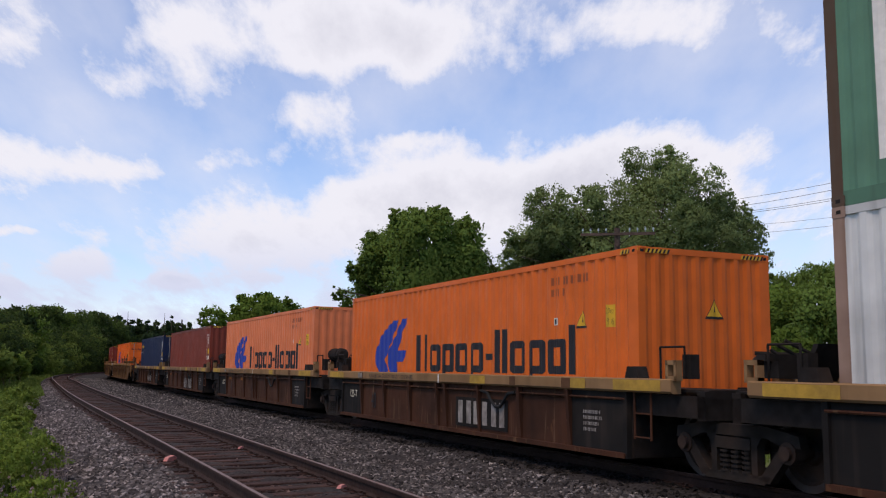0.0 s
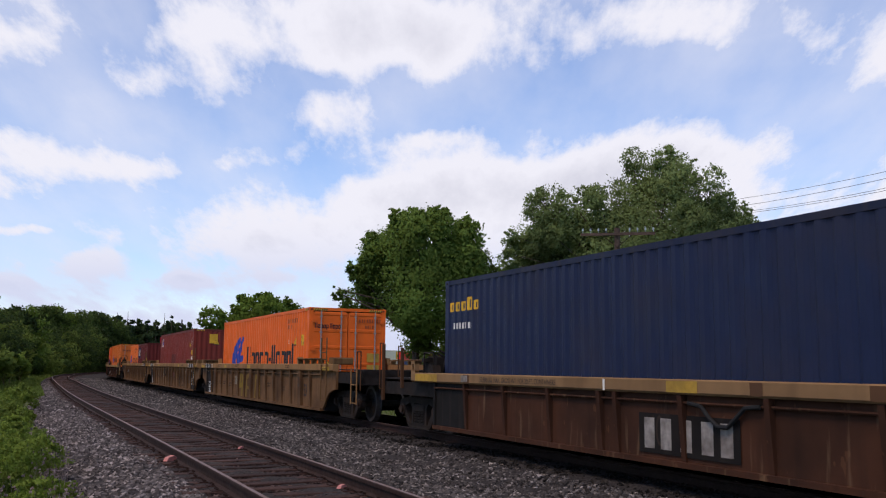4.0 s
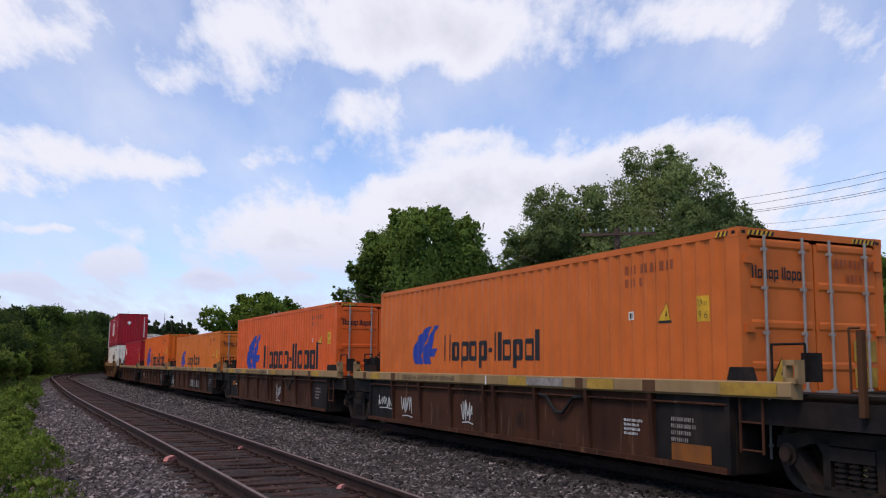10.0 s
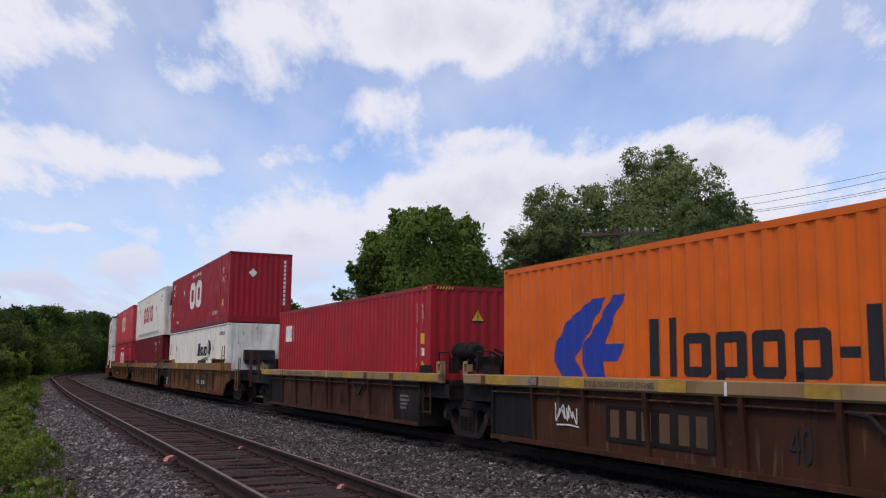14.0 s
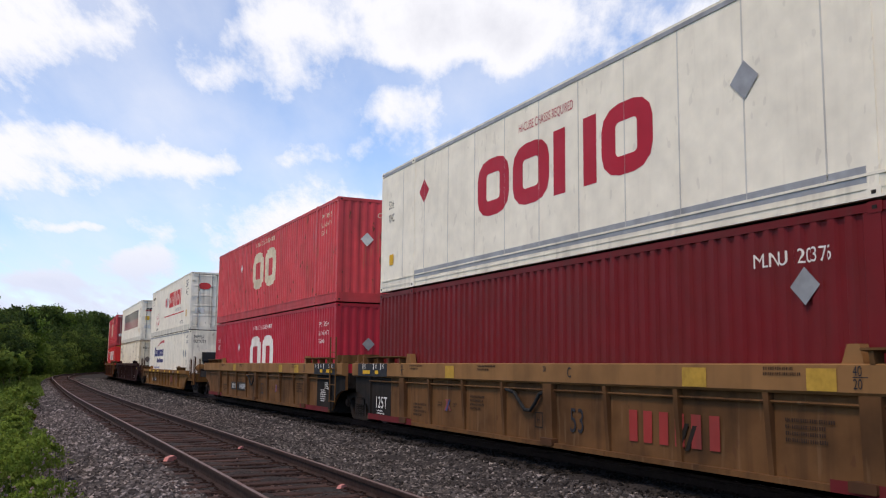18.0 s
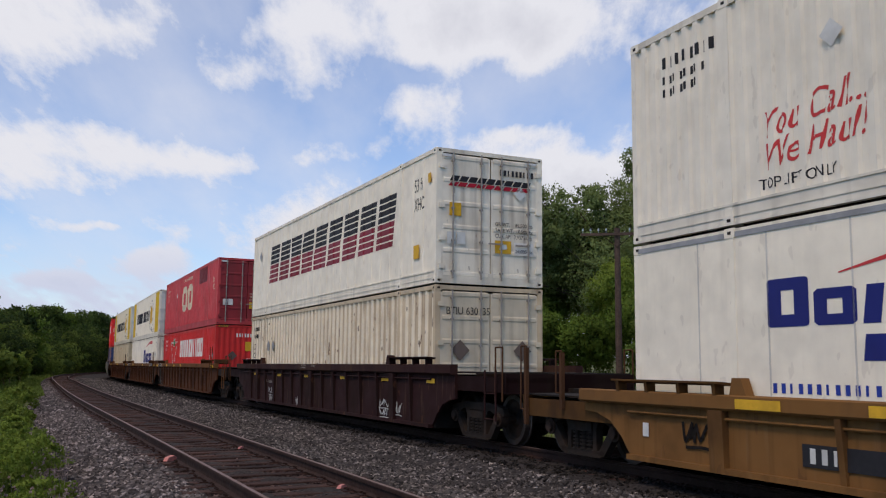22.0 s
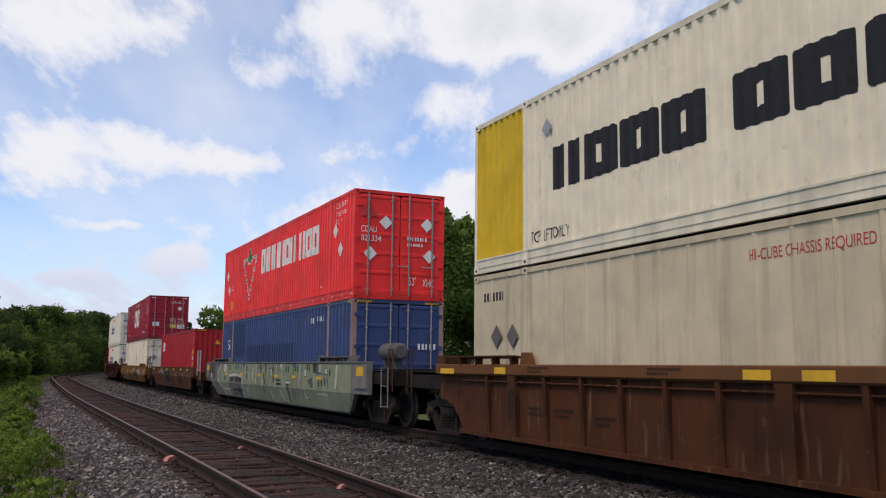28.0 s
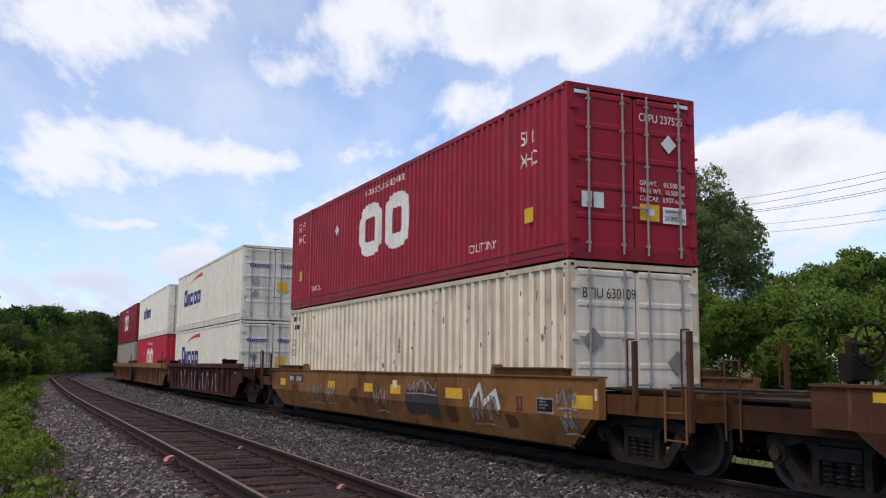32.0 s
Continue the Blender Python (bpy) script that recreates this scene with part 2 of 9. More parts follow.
# ---- sky with drifting clouds ----
def cloud_material():
    m = bpy.data.materials.new("clouds")
    m.use_nodes = True
    nt = m.node_tree
    nt.nodes.clear()
    L = nt.links.new

    def node(kind, **kw):
        n = nt.nodes.new(kind)
        for k, v in kw.items():
            n.inputs[k].default_value = v
        return n

    def calc(op, a, b=None):
        n = nt.nodes.new("ShaderNodeMath")
        n.operation = op
        for i, s in enumerate((a, b)):
            if s is None:
                continue
            if isinstance(s, (int, float)):
                n.inputs[i].default_value = s
            else:
                L(s, n.inputs[i])
        return n.outputs[0]

    tc = nt.nodes.new("ShaderNodeTexCoord")
    lay = nt.nodes.new("ShaderNodeMapping")
    lay.inputs["Scale"].default_value = (1.0, 0.5, 1.0)
    L(tc.outputs["Object"], lay.inputs[0])
    warp = node("ShaderNodeTexNoise", Scale=0.004, Detail=5.0, Roughness=0.6)
    L(lay.outputs[0], warp.inputs["Vector"])
    sub = nt.nodes.new("ShaderNodeVectorMath")
    sub.operation = "SUBTRACT"
    L(warp.outputs["Color"], sub.inputs[0])
    sub.inputs[1].default_value = (0.5, 0.5, 0.5)
    sc = nt.nodes.new("ShaderNodeVectorMath")
    sc.operation = "SCALE"
    L(sub.outputs[0], sc.inputs[0])
    sc.inputs["Scale"].default_value = 230.0
    addv = nt.nodes.new("ShaderNodeVectorMath")
    L(tc.outputs["Object"], addv.inputs[0])
    L(sc.outputs[0], addv.inputs[1])
    xyz = nt.nodes.new("ShaderNodeSeparateXYZ")
    L(addv.outputs[0], xyz.inputs[0])
    total = None
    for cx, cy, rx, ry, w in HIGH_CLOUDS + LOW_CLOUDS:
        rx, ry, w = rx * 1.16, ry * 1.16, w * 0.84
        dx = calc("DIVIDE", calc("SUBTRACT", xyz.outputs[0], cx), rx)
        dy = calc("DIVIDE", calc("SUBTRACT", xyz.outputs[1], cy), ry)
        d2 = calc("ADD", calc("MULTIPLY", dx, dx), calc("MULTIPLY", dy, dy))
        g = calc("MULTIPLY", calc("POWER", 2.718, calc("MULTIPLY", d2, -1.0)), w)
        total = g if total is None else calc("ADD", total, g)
    det = node("ShaderNodeTexNoise", Scale=0.0052, Detail=10.0, Roughness=0.63)
    L(lay.outputs[0], det.inputs["Vector"])
    far = node("ShaderNodeTexNoise", Scale=0.0016, Detail=7.0, Roughness=0.55)
    L(lay.outputs[0], far.inputs["Vector"])
    body = calc("ADD", total, calc("MULTIPLY", calc("SUBTRACT", det.outputs[0], 0.5), 2.0))
    body = calc("ADD", body, calc("MULTIPLY", calc("SUBTRACT", far.outputs[0], 0.5), 1.15))
    mask = nt.nodes.new("ShaderNodeMapRange")
    mask.interpolation_type = "SMOOTHSTEP"
    mask.inputs[1].default_value, mask.inputs[2].default_value = 0.10, 0.90
    L(body, mask.inputs[0])
    veil = nt.nodes.new("ShaderNodeMapRange")
    veil.inputs[1].default_value, veil.inputs[2].default_value, veil.inputs[3].default_value, veil.inputs[4].default_value = 0.34, 0.64, 0.20, 0.66
    L(far.outputs[0], veil.inputs[0])
    fac = calc("MAXIMUM", mask.outputs[0], veil.outputs[0])
    # thick parts are greyer
    thick = nt.nodes.new("ShaderNodeMapRange")
    thick.inputs[1].default_value, thick.inputs[2].default_value = 1.05, 2.2
    L(body, thick.inputs[0])
    cr = nt.nodes.new("ShaderNodeMix")
    cr.data_type = "RGBA"
    cr.inputs[6].default_value, cr.inputs[7].default_value = (0.925, 0.985, 1.0, 1), (0.62, 0.67, 0.73, 1)
    L(thick.outputs[0], cr.inputs[0])
    # towards the horizon a bluish haze is painted into the cloud colour
    deck = nt.nodes.new("ShaderNodeSeparateXYZ")
    L(tc.outputs["Object"], deck.inputs[0])
    air = nt.nodes.new("ShaderNodeMapRange")
    air.interpolation_type = "SMOOTHSTEP"
    air.inputs[1].default_value, air.inputs[2].default_value, air.inputs[4].default_value = -1500.0, -750.0, 0.72
    L(deck.outputs[1], air.inputs[0])
    far_cloud = nt.nodes.new("ShaderNodeMix")
    far_cloud.data_type = "RGBA"
    far_cloud.inputs[7].default_value = (0.62, 0.73, 0.91, 1)
    L(air.outputs[0], far_cloud.inputs[0])
    L(cr.outputs[2], far_cloud.inputs[6])
    em = nt.nodes.new("ShaderNodeEmission")
    em.inputs["Strength"].default_value = 1.0
    L(far_cloud.outputs[2], em.inputs["Color"])
    tr = nt.nodes.new("ShaderNodeBsdfTransparent")
    mx = nt.nodes.new("ShaderNodeMixShader")
    L(fac, mx.inputs[0])
    L(tr.outputs[0], mx.inputs[1])
    L(em.outputs[0], mx.inputs[2])
    out = nt.nodes.new("ShaderNodeOutputMaterial")
    L(mx.outputs[0], out.inputs["Surface"])
    return m


# The cloud deck rises from the far horizon towards the eye; its own x runs with the wind.
CLOUD_POSE = pose(0, 0, 0, 0, 0, -23.45) @ pose(0, 4300, 0, -18.2, 0, 0)
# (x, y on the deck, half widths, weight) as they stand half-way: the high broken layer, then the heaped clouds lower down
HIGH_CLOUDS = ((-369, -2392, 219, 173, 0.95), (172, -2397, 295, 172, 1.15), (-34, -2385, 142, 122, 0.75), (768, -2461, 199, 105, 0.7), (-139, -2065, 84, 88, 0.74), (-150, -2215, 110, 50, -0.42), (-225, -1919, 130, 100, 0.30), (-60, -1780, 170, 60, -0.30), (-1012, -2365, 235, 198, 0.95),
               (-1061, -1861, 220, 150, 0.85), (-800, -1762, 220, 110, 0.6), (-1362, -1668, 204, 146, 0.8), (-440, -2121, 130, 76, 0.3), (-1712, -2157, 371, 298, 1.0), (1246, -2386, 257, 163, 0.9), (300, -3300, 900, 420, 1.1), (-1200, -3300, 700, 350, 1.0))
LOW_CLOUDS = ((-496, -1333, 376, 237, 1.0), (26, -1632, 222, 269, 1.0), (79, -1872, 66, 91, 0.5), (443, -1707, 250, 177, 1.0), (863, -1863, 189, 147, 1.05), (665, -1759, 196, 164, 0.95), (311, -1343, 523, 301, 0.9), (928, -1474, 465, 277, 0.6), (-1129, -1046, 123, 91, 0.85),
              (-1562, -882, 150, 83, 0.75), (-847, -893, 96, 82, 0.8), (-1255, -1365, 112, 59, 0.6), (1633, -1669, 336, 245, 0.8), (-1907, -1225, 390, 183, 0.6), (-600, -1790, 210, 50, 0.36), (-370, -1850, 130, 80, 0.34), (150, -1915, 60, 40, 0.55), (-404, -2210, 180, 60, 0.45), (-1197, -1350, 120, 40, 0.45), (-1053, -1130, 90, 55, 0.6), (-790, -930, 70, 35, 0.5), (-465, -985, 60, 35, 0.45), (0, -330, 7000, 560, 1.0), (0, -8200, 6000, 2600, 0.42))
# the sheet and its last cloud reach unseen behind the eye, added as white fill
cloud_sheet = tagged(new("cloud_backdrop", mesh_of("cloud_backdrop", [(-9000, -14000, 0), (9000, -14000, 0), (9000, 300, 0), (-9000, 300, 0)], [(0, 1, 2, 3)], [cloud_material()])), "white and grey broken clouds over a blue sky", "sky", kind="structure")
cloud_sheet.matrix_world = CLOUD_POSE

# ---- ground ----
def ground_height(x, y):
    s, lat = near_line(x, y)
    z = line_z(s) - 0.55
    bank = np.interp(lat, [-60, -30, -16, -11.5, -9.0, -8.0, 2.6, 4.0, 7.0, 12.0, 40, 90], [3.2, 2.0, 0.30, -0.15, -0.02, 0.0, 0.0, -0.5, -0.7, -0.2, 0.0, 1.0])
    rise = np.interp(s, [-80, 20, 70, 130, 260], [0.0, 0.15, 1.0, 2.2, 3.5])
    left = np.clip((-lat - 12.0) / 25.0, 0, 1)
    z = z + bank * np.where(lat < -8.8, 0.35 + 0.65 * np.clip(rise, 0, 1), 1.0) + left * rise
    off = np.abs(np.where(lat < -8.8, lat + 8.8, np.where(lat > 3, lat - 3, 0)))
    wob = 0.10 * np.sin(x * 0.9 + np.sin(y * 0.7) * 2) * np.sin(y * 0.8 + 1.3) + 0.05 * np.sin(x * 2.7 + y * 1.9)
    verge = np.clip((s - 24) / 50, 0, 1) * np.interp(lat, [-11, -8.6, -7.9, -7.6], [0.0, 0.3, 0.22, 0.0])
    slope = np.clip((s - 48) / 30, 0, 1) * np.interp(lat, [-45, -26, -15, -9.5], [2.2, 2.2, 0.95, 0.0])
    return z + verge + slope + wob * np.clip(off / 3, 0, 1)


def axis_steps(lo, hi, fine, near):
    a = [0.0]
    while a[-1] < hi:
        a.append(a[-1] + fine * max(1.0, (a[-1] / near) ** 1.4))
    b = [0.0]
    while b[-1] < -lo:
        b.append(b[-1] + fine * max(1.0, (b[-1] / near) ** 1.4))
    return np.array([-v for v in b[:0:-1]] + a)


gx, gy = axis_steps(-4500, 4500, 0.5, 18.0), axis_steps(-4500, 4500, 0.7, 30.0)
GX, GY = np.meshgrid(gx + 5.0, gy + 10.0)
GZ = ground_height(GX.ravel(), GY.ravel())
ni, nj = len(gx), len(gy)
gi = (np.arange(nj - 1)[:, None] * ni + np.arange(ni - 1)[None, :]).ravel()
ground = tagged(new("ground", mesh_of("ground", np.column_stack([GX.ravel(), GY.ravel(), GZ]), np.column_stack([gi, gi + 1, gi + 1 + ni, gi + ni]), [ground_material()], True)), "grassy earth sloping down from the gravel", "ground", kind="structure")


def gz(x, y):
    return float(ground_height(np.array([x]), np.array([y]))[0])


# ---- ballast bed and stones ----
BED = ((-9.6, -0.70), (-8.9, -0.42), (-8.1, -0.26), (-7.3, -0.13), (-4.5, -0.13), (-3.6, -0.24), (-2.7, -0.30), (-1.9, -0.20), (-1.3, -0.17), (1.3, -0.17), (1.9, -0.22), (3.3, -0.75))
bed_lat, bed_z = np.array([b[0] for b in BED]), np.array([b[1] for b in BED])


def shoulder(s, lat):
    """The shoulder of the siding narrows beyond the first bend."""
    k = np.interp(s, [22, 80], [1.0, 0.22])
    return np.where(lat < -7.35, -7.35 + (lat + 7.35) * k, lat)


def bed_height(s, lat):
    k = np.interp(s, [22, 80], [1.0, 0.22])
    return line_z(s) + np.interp(np.where(lat < -7.35, -7.35 + (lat + 7.35) / k, lat), bed_lat, bed_z)


ss = np.concatenate([np.arange(-40, 60, 0.5), np.arange(60, 330, 2.0)])
lats = np.concatenate([np.arange(-9.6, 3.31, 0.2)])
SS, LL = np.meshgrid(ss, lats)
bx, by, _ = line_at(SS.ravel(), shoulder(SS.ravel(), LL.ravel()))
bz = bed_height(SS.ravel(), shoulder(SS.ravel(), LL.ravel())) + 0.03 * np.sin(SS.ravel() * 3.1 + LL.ravel() * 2.3) * np.sin(SS.ravel() * 1.7 - LL.ravel() * 4.1)
ni, nj = len(ss), len(lats)
gi = (np.arange(nj - 1)[:, None] * ni + np.arange(ni - 1)[None, :]).ravel()
BED_MAT = material("ballast_fines", (0.034, 0.029, 0.027), 0.95, 0, 0.75, 16.0, (0.012, 0.010, 0.009), 0.55, 0.8, 0.05)
ballast = tagged(new("ballast_bed", mesh_of("ballast_bed", np.column_stack([bx, by, bz]), np.column_stack([gi, gi + ni, gi + ni + 1, gi + 1]), [BED_MAT], True)), "grey crushed stone bed under two railway tracks", "ballast", kind="structure")

rng = np.random.default_rng(5)


def scatter_stones(n, s0, s1, l0, l1, size, lift=0.0):
    """Broken stones lying on the bed, each a rough eight-sided lump."""
    s = s0 + (s1 - s0) * rng.random(n) ** 1.25
    lat = l0 + (l1 - l0) * rng.random(n)
    lat = shoulder(s, lat)
    x, y, _ = line_at(s, lat)
    z = bed_height(s, lat) + lift
    base = np.array([(1, 0, 0), (0, 1, 0), (-1, 0, 0), (0, -1, 0), (0, 0, 1), (0, 0, -1)], float)
    faces = np.array([(0, 1, 4), (1, 2, 4), (2, 3, 4), (3, 0, 4), (1, 0, 5), (2, 1, 5), (3, 2, 5), (0, 3, 5)])
    r = size * (0.55 + 0.9 * rng.random((n, 1, 1)))
    v = base[None] * (0.65 + 0.6 * rng.random((n, 6, 1))) + 0.35 * (rng.random((n, 6, 3)) - 0.5)
    a, b = rng.random(n) * math.tau, rng.random(n) * math.tau
    ca, sa, cb, sb = np.cos(a), np.sin(a), np.cos(b), np.sin(b)
    R = np.stack([np.stack([ca, -sa * cb, sa * sb], -1), np.stack([sa, ca * cb, -ca * sb], -1), np.stack([0 * a, sb, cb], -1)], 1)
    v = np.einsum("nij,nkj->nki", R, v) * r
    v[:, :, 2] *= 0.75
    v += np.stack([x, y, z], -1)[:, None, :]
    return v.reshape(-1, 3), (faces[None] + 6 * np.arange(n)[:, None, None]).reshape(-1, 3)


def stones(name, label, mat, *spans):
    vs, fs, k = [], [], 0
    for span in spans:
        v, f = scatter_stones(*span)
        vs.append(v)
        fs.append(f + k)
        k += len(v)
    return tagged(new(name, mesh_of(name, np.concatenate(vs), np.concatenate(fs), [mat])), label, "gravel", kind="stuff")


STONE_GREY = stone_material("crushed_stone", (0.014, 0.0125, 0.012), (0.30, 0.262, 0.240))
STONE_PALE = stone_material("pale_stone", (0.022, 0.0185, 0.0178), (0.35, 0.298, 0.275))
# oily stone, with the shade under the train put into its dark colour
STONE_OILY_SHADED = stone_material("oily_shaded_stone", (0.005, 0.0045, 0.004), (0.050, 0.042, 0.036))
STONE_RUSTY = stone_material("rust_stained_stone", (0.007, 0.0045, 0.004), (0.16, 0.105, 0.09))
stones("ballast_stones", "grey crushed stone between the two tracks", STONE_GREY, (36000, 4.0, 40.0, -4.6, -1.75, 0.036), (12000, 38.0, 110.0, -4.6, -1.75, 0.05))
stones("oily_shaded_stones", "oily stone under the train, blackened further as in its shade", STONE_OILY_SHADED, (16000, 4.5, 40.0, -1.9, 2.0, 0.036), (6000, 38.0, 110.0, -1.9, 1.0, 0.05))
stones("siding_stones", "rust-stained stone between the siding's ties", STONE_RUSTY, (30000, 6.0, 50.0, -7.2, -4.6, 0.030, -0.012))
stones("verge_stones", "loose stone on the shoulder where the line passes", STONE_PALE, (7000, -16.0, 4.2, -9.2, -7.0, 0.044), (5000, -16.0, 4.2, -4.6, -1.75, 0.04))
stones("shoulder_stones", "pale loose stone on the shoulder of the siding", STONE_PALE, (24000, 4.0, 34.0, -9.2, -7.0, 0.044), (8000, 32.0, 90.0, -9.0, -7.0, 0.05))

# ---- tracks: rails and ties ----
def rail_mesh(lat, z, s0, s1):
    prof = [(-0.060, -0.172), (0.060, -0.172), (0.060, -0.160), (0.012, -0.140), (0.010, -0.055), (0.034, -0.045), (0.034, -0.008), (0.025, 0.0), (-0.025, 0.0), (-0.034, -0.008), (-0.034, -0.045), (-0.010, -0.055), (-0.012, -0.140), (-0.060, -0.160)]
    st = np.concatenate([np.arange(s0, 60, 1.0), np.arange(60, s1, 3.0)])
    v, f, mi = [], [], []
    for s in st:
        for a, b in prof:
            x, y, _ = line_at(s, lat + a)
            v.append((x, y, float(line_z(s)) + z + b))
    n = len(prof)
    for i in range(len(st) - 1):
        for j in range(n):
            f.append((i * n + j, (i + 1) * n + j, (i + 1) * n + (j + 1) % n, i * n + (j + 1) % n))
            mi.append(1 if j in (7,) else 0)
    return mesh_of("rail", v, f, [RAIL_SIDE, RAIL_TOP], index=mi)


def tie_mesh():
    o = Solid()
    o.box(-0.11, 0.11, -1.28, 1.28, -0.16, 0.0, c=0.012)
    for lat in (-0.753, 0.753):
        o.box(-0.09, 0.09, lat - 0.17, lat + 0.17, 0.0, 0.012, 1)
        for sx, sl in ((-0.05, -0.1), (0.05, -0.1), (0.05, 0.1), (-0.05, 0.1)):
            o.box(sx - 0.012, sx + 0.012, lat + sl - 0.018, lat + sl + 0.018, 0.012, 0.035, 1)
    return o.mesh("tie", TIE_WOOD, RAIL_SIDE)


def track(name, label, lat, z, s0, s1, ties, top):
    base = tagged(new(name), label, "railway track", kind="structure")
    for d, word in ((-0.753, "rail"), (0.753, "rail")):
        part("rail", rail_mesh(lat + d, z, s0, s1), base, top)
    r = random.Random(3)
    for i in range(ties):
        s = s0 + 0.52 * i + r.uniform(-0.03, 0.03)
        x, y, th = line_at(s, lat + r.uniform(-0.05, 0.05))
        t = part("tie", TIE, base)
        t.matrix_local = pose(x, y, float(line_z(s)) + z - 0.172 + r.uniform(-0.012, 0.004), 0, 0, 90 - math.degrees(th) + r.uniform(-1.5, 1.5))
    return base


TIE = tie_mesh()

# ---- painted marks: bars, rings and words, laid on plain or corrugated steel ----
def ring(x0, x1, z0, z1, t, n=3, soft=0.36):
    """A rounded hollow block."""
    def loop(a0, a1, b0, b1, r):
        pts = []
        for cx, cz, q in ((a1 - r, b1 - r, 0), (a0 + r, b1 - r, 1), (a0 + r, b0 + r, 2), (a1 - r, b0 + r, 3)):
            for k in range(n + 1):
                w = (q + k / n) * math.pi / 2
                pts.append((cx + r * math.cos(w), cz + r * math.sin(w)))
        return pts
    r = min(x1 - x0, z1 - z0) * soft
    outer = loop(x0, x1, z0, z1, r)
    inner = loop(x0 + t, x1 - t, z0 + t, z1 - t, max(r - t, 0.004))
    m = len(outer)
    return [[outer[i], outer[(i + 1) % m], inner[(i + 1) % m], inner[i]] for i in range(m)]


def bar(x0, x1, z0, z1, slant=0.0):
    h = z1 - z0
    return [[(x0, z0), (x1, z0), (x1 + slant * h, z1), (x0 + slant * h, z1)]]


def blocks(pattern, x, z, h, slant=0.0, weight=0.2, wide=0.62, gap=0.14):
    """A row of plain blocks as large as the letters of a sign: r ring, R tall ring, p hanging ring, i and I bars, b and B full blocks, U twin bars, - dash."""
    out = []
    for ch in pattern:
        w = wide * h
        t = weight * h
        if ch == " ":
            x += 0.35 * h
            continue
        if ch == "-":
            out += bar(x, x + 0.3 * h, z + 0.30 * h, z + 0.45 * h, slant)
            x += (0.3 + gap) * h
            continue
        if ch in "iI":
            out += bar(x, x + t, z, z + h * (0.72 if ch == "i" else 1.0), slant)
            x += t + gap * h
            continue
        if ch == "U":
            out += bar(x, x + t, z, z + h, slant) + bar(x + w - t, x + w, z, z + h, slant)
        elif ch == "r":
            out += ring(x, x + w * 0.92, z, z + 0.72 * h, t * 0.85, 1, 0.1)
            w *= 0.92
        elif ch == "R":
            out += ring(x, x + w, z, z + h, t, 3, 0.36 if h > 0.95 else 0.1)
        elif ch == "p":
            out += ring(x, x + w * 0.92, z, z + 0.72 * h, t * 0.85, 1, 0.1) + bar(x, x + t * 0.85, z - 0.25 * h, z + 0.1 * h)
            w *= 0.92
        elif ch in "bB":
            out += bar(x, x + w, z, z + h * (0.72 if ch == "b" else 1.0), slant)
        x += w + gap * h
    return out


def row_of(pattern, u0, u1, z, h, slant=0.0, weight=0.2, wide=0.62, gap=0.14):
    """blocks() drawn out from u0 to u1."""
    polys = blocks(pattern, 0.0, z, h, slant, weight, wide, gap)
    w = max(p[0] for q in polys for p in q)
    return [[(u0 + a * (u1 - u0) / w, b) for a, b in q] for q in polys]


def cells(n, x, z, h, wide=0.55, gap=0.2):
    """Small unreadable writing as n little bars."""
    return [bar(x + k * h * (wide + gap), x + k * h * (wide + gap) + h * wide * (0.45 if k % 4 == 2 else 0.8), z, z + h)[0] for k in range(n)]


def column(n, x, z, w, h, gap=0.35):
    return [bar(x, x + w, z - k * h * (1 + gap), z - k * h * (1 + gap) + h)[0] for k in range(n)]


def diamond(x, z, r):
    r *= 0.82
    return [[(x - r, z), (x, z - r), (x + r, z), (x, z + r)]]


def disc(x, z, r, rz=None, a0=0, a1=360, n=20):
    rz = rz or r
    pts = [(x + r * math.cos(radians(a0 + (a1 - a0) * k / n)), z + rz * math.sin(radians(a0 + (a1 - a0) * k / n))) for k in range(n + (a1 - a0 < 360))]
    return [pts]


def hoop(x, z, r, rz, t, n=28):
    return [[(x + a * math.cos(k * math.tau / n), z + b * math.sin(k * math.tau / n)) for a, b, k in ((r, rz, j), (r, rz, j + 1), (r - t, rz - t, j + 1), (r - t, rz - t, j))] for j in range(n)]


def arc(x0, x1, z, rise, t):
    """A swoosh that swells towards one end."""
    out, n = [], 14
    for k in range(n):
        p = []
        for j, side in ((k, 0), (k + 1, 0), (k + 1, 1), (k, 1)):
            f = j / n
            p.append((x0 + f * (x1 - x0), z + rise * math.sin(f * 2.1) + side * t * (0.1 + f)))
        out.append(p)
    return out


_words = {}


def word_mesh(text):
    """Flat triangles of a word one unit high, with its width."""
    if text not in _words:
        cu = bpy.data.curves.new("word", "FONT")
        cu.body, cu.size = text, 1.4
        ob = new("word", cu)
        dg = bpy.context.evaluated_depsgraph_get()
        me = bpy.data.meshes.new_from_object(ob.evaluated_get(dg))
        polys = [[(me.vertices[i].co.x, me.vertices[i].co.y) for i in p.vertices] for p in me.polygons]
        bpy.data.objects.remove(ob)
        bpy.data.curves.remove(cu)
        bpy.data.meshes.remove(me)
        _words[text] = (polys, max(p[0] for q in polys for p in q))
    return _words[text]


def word(text, x, z, h, squeeze=0.8):
    return [[(x + a * h * squeeze, z + b * h) for a, b in poly] for poly in word_mesh(text)[0]]


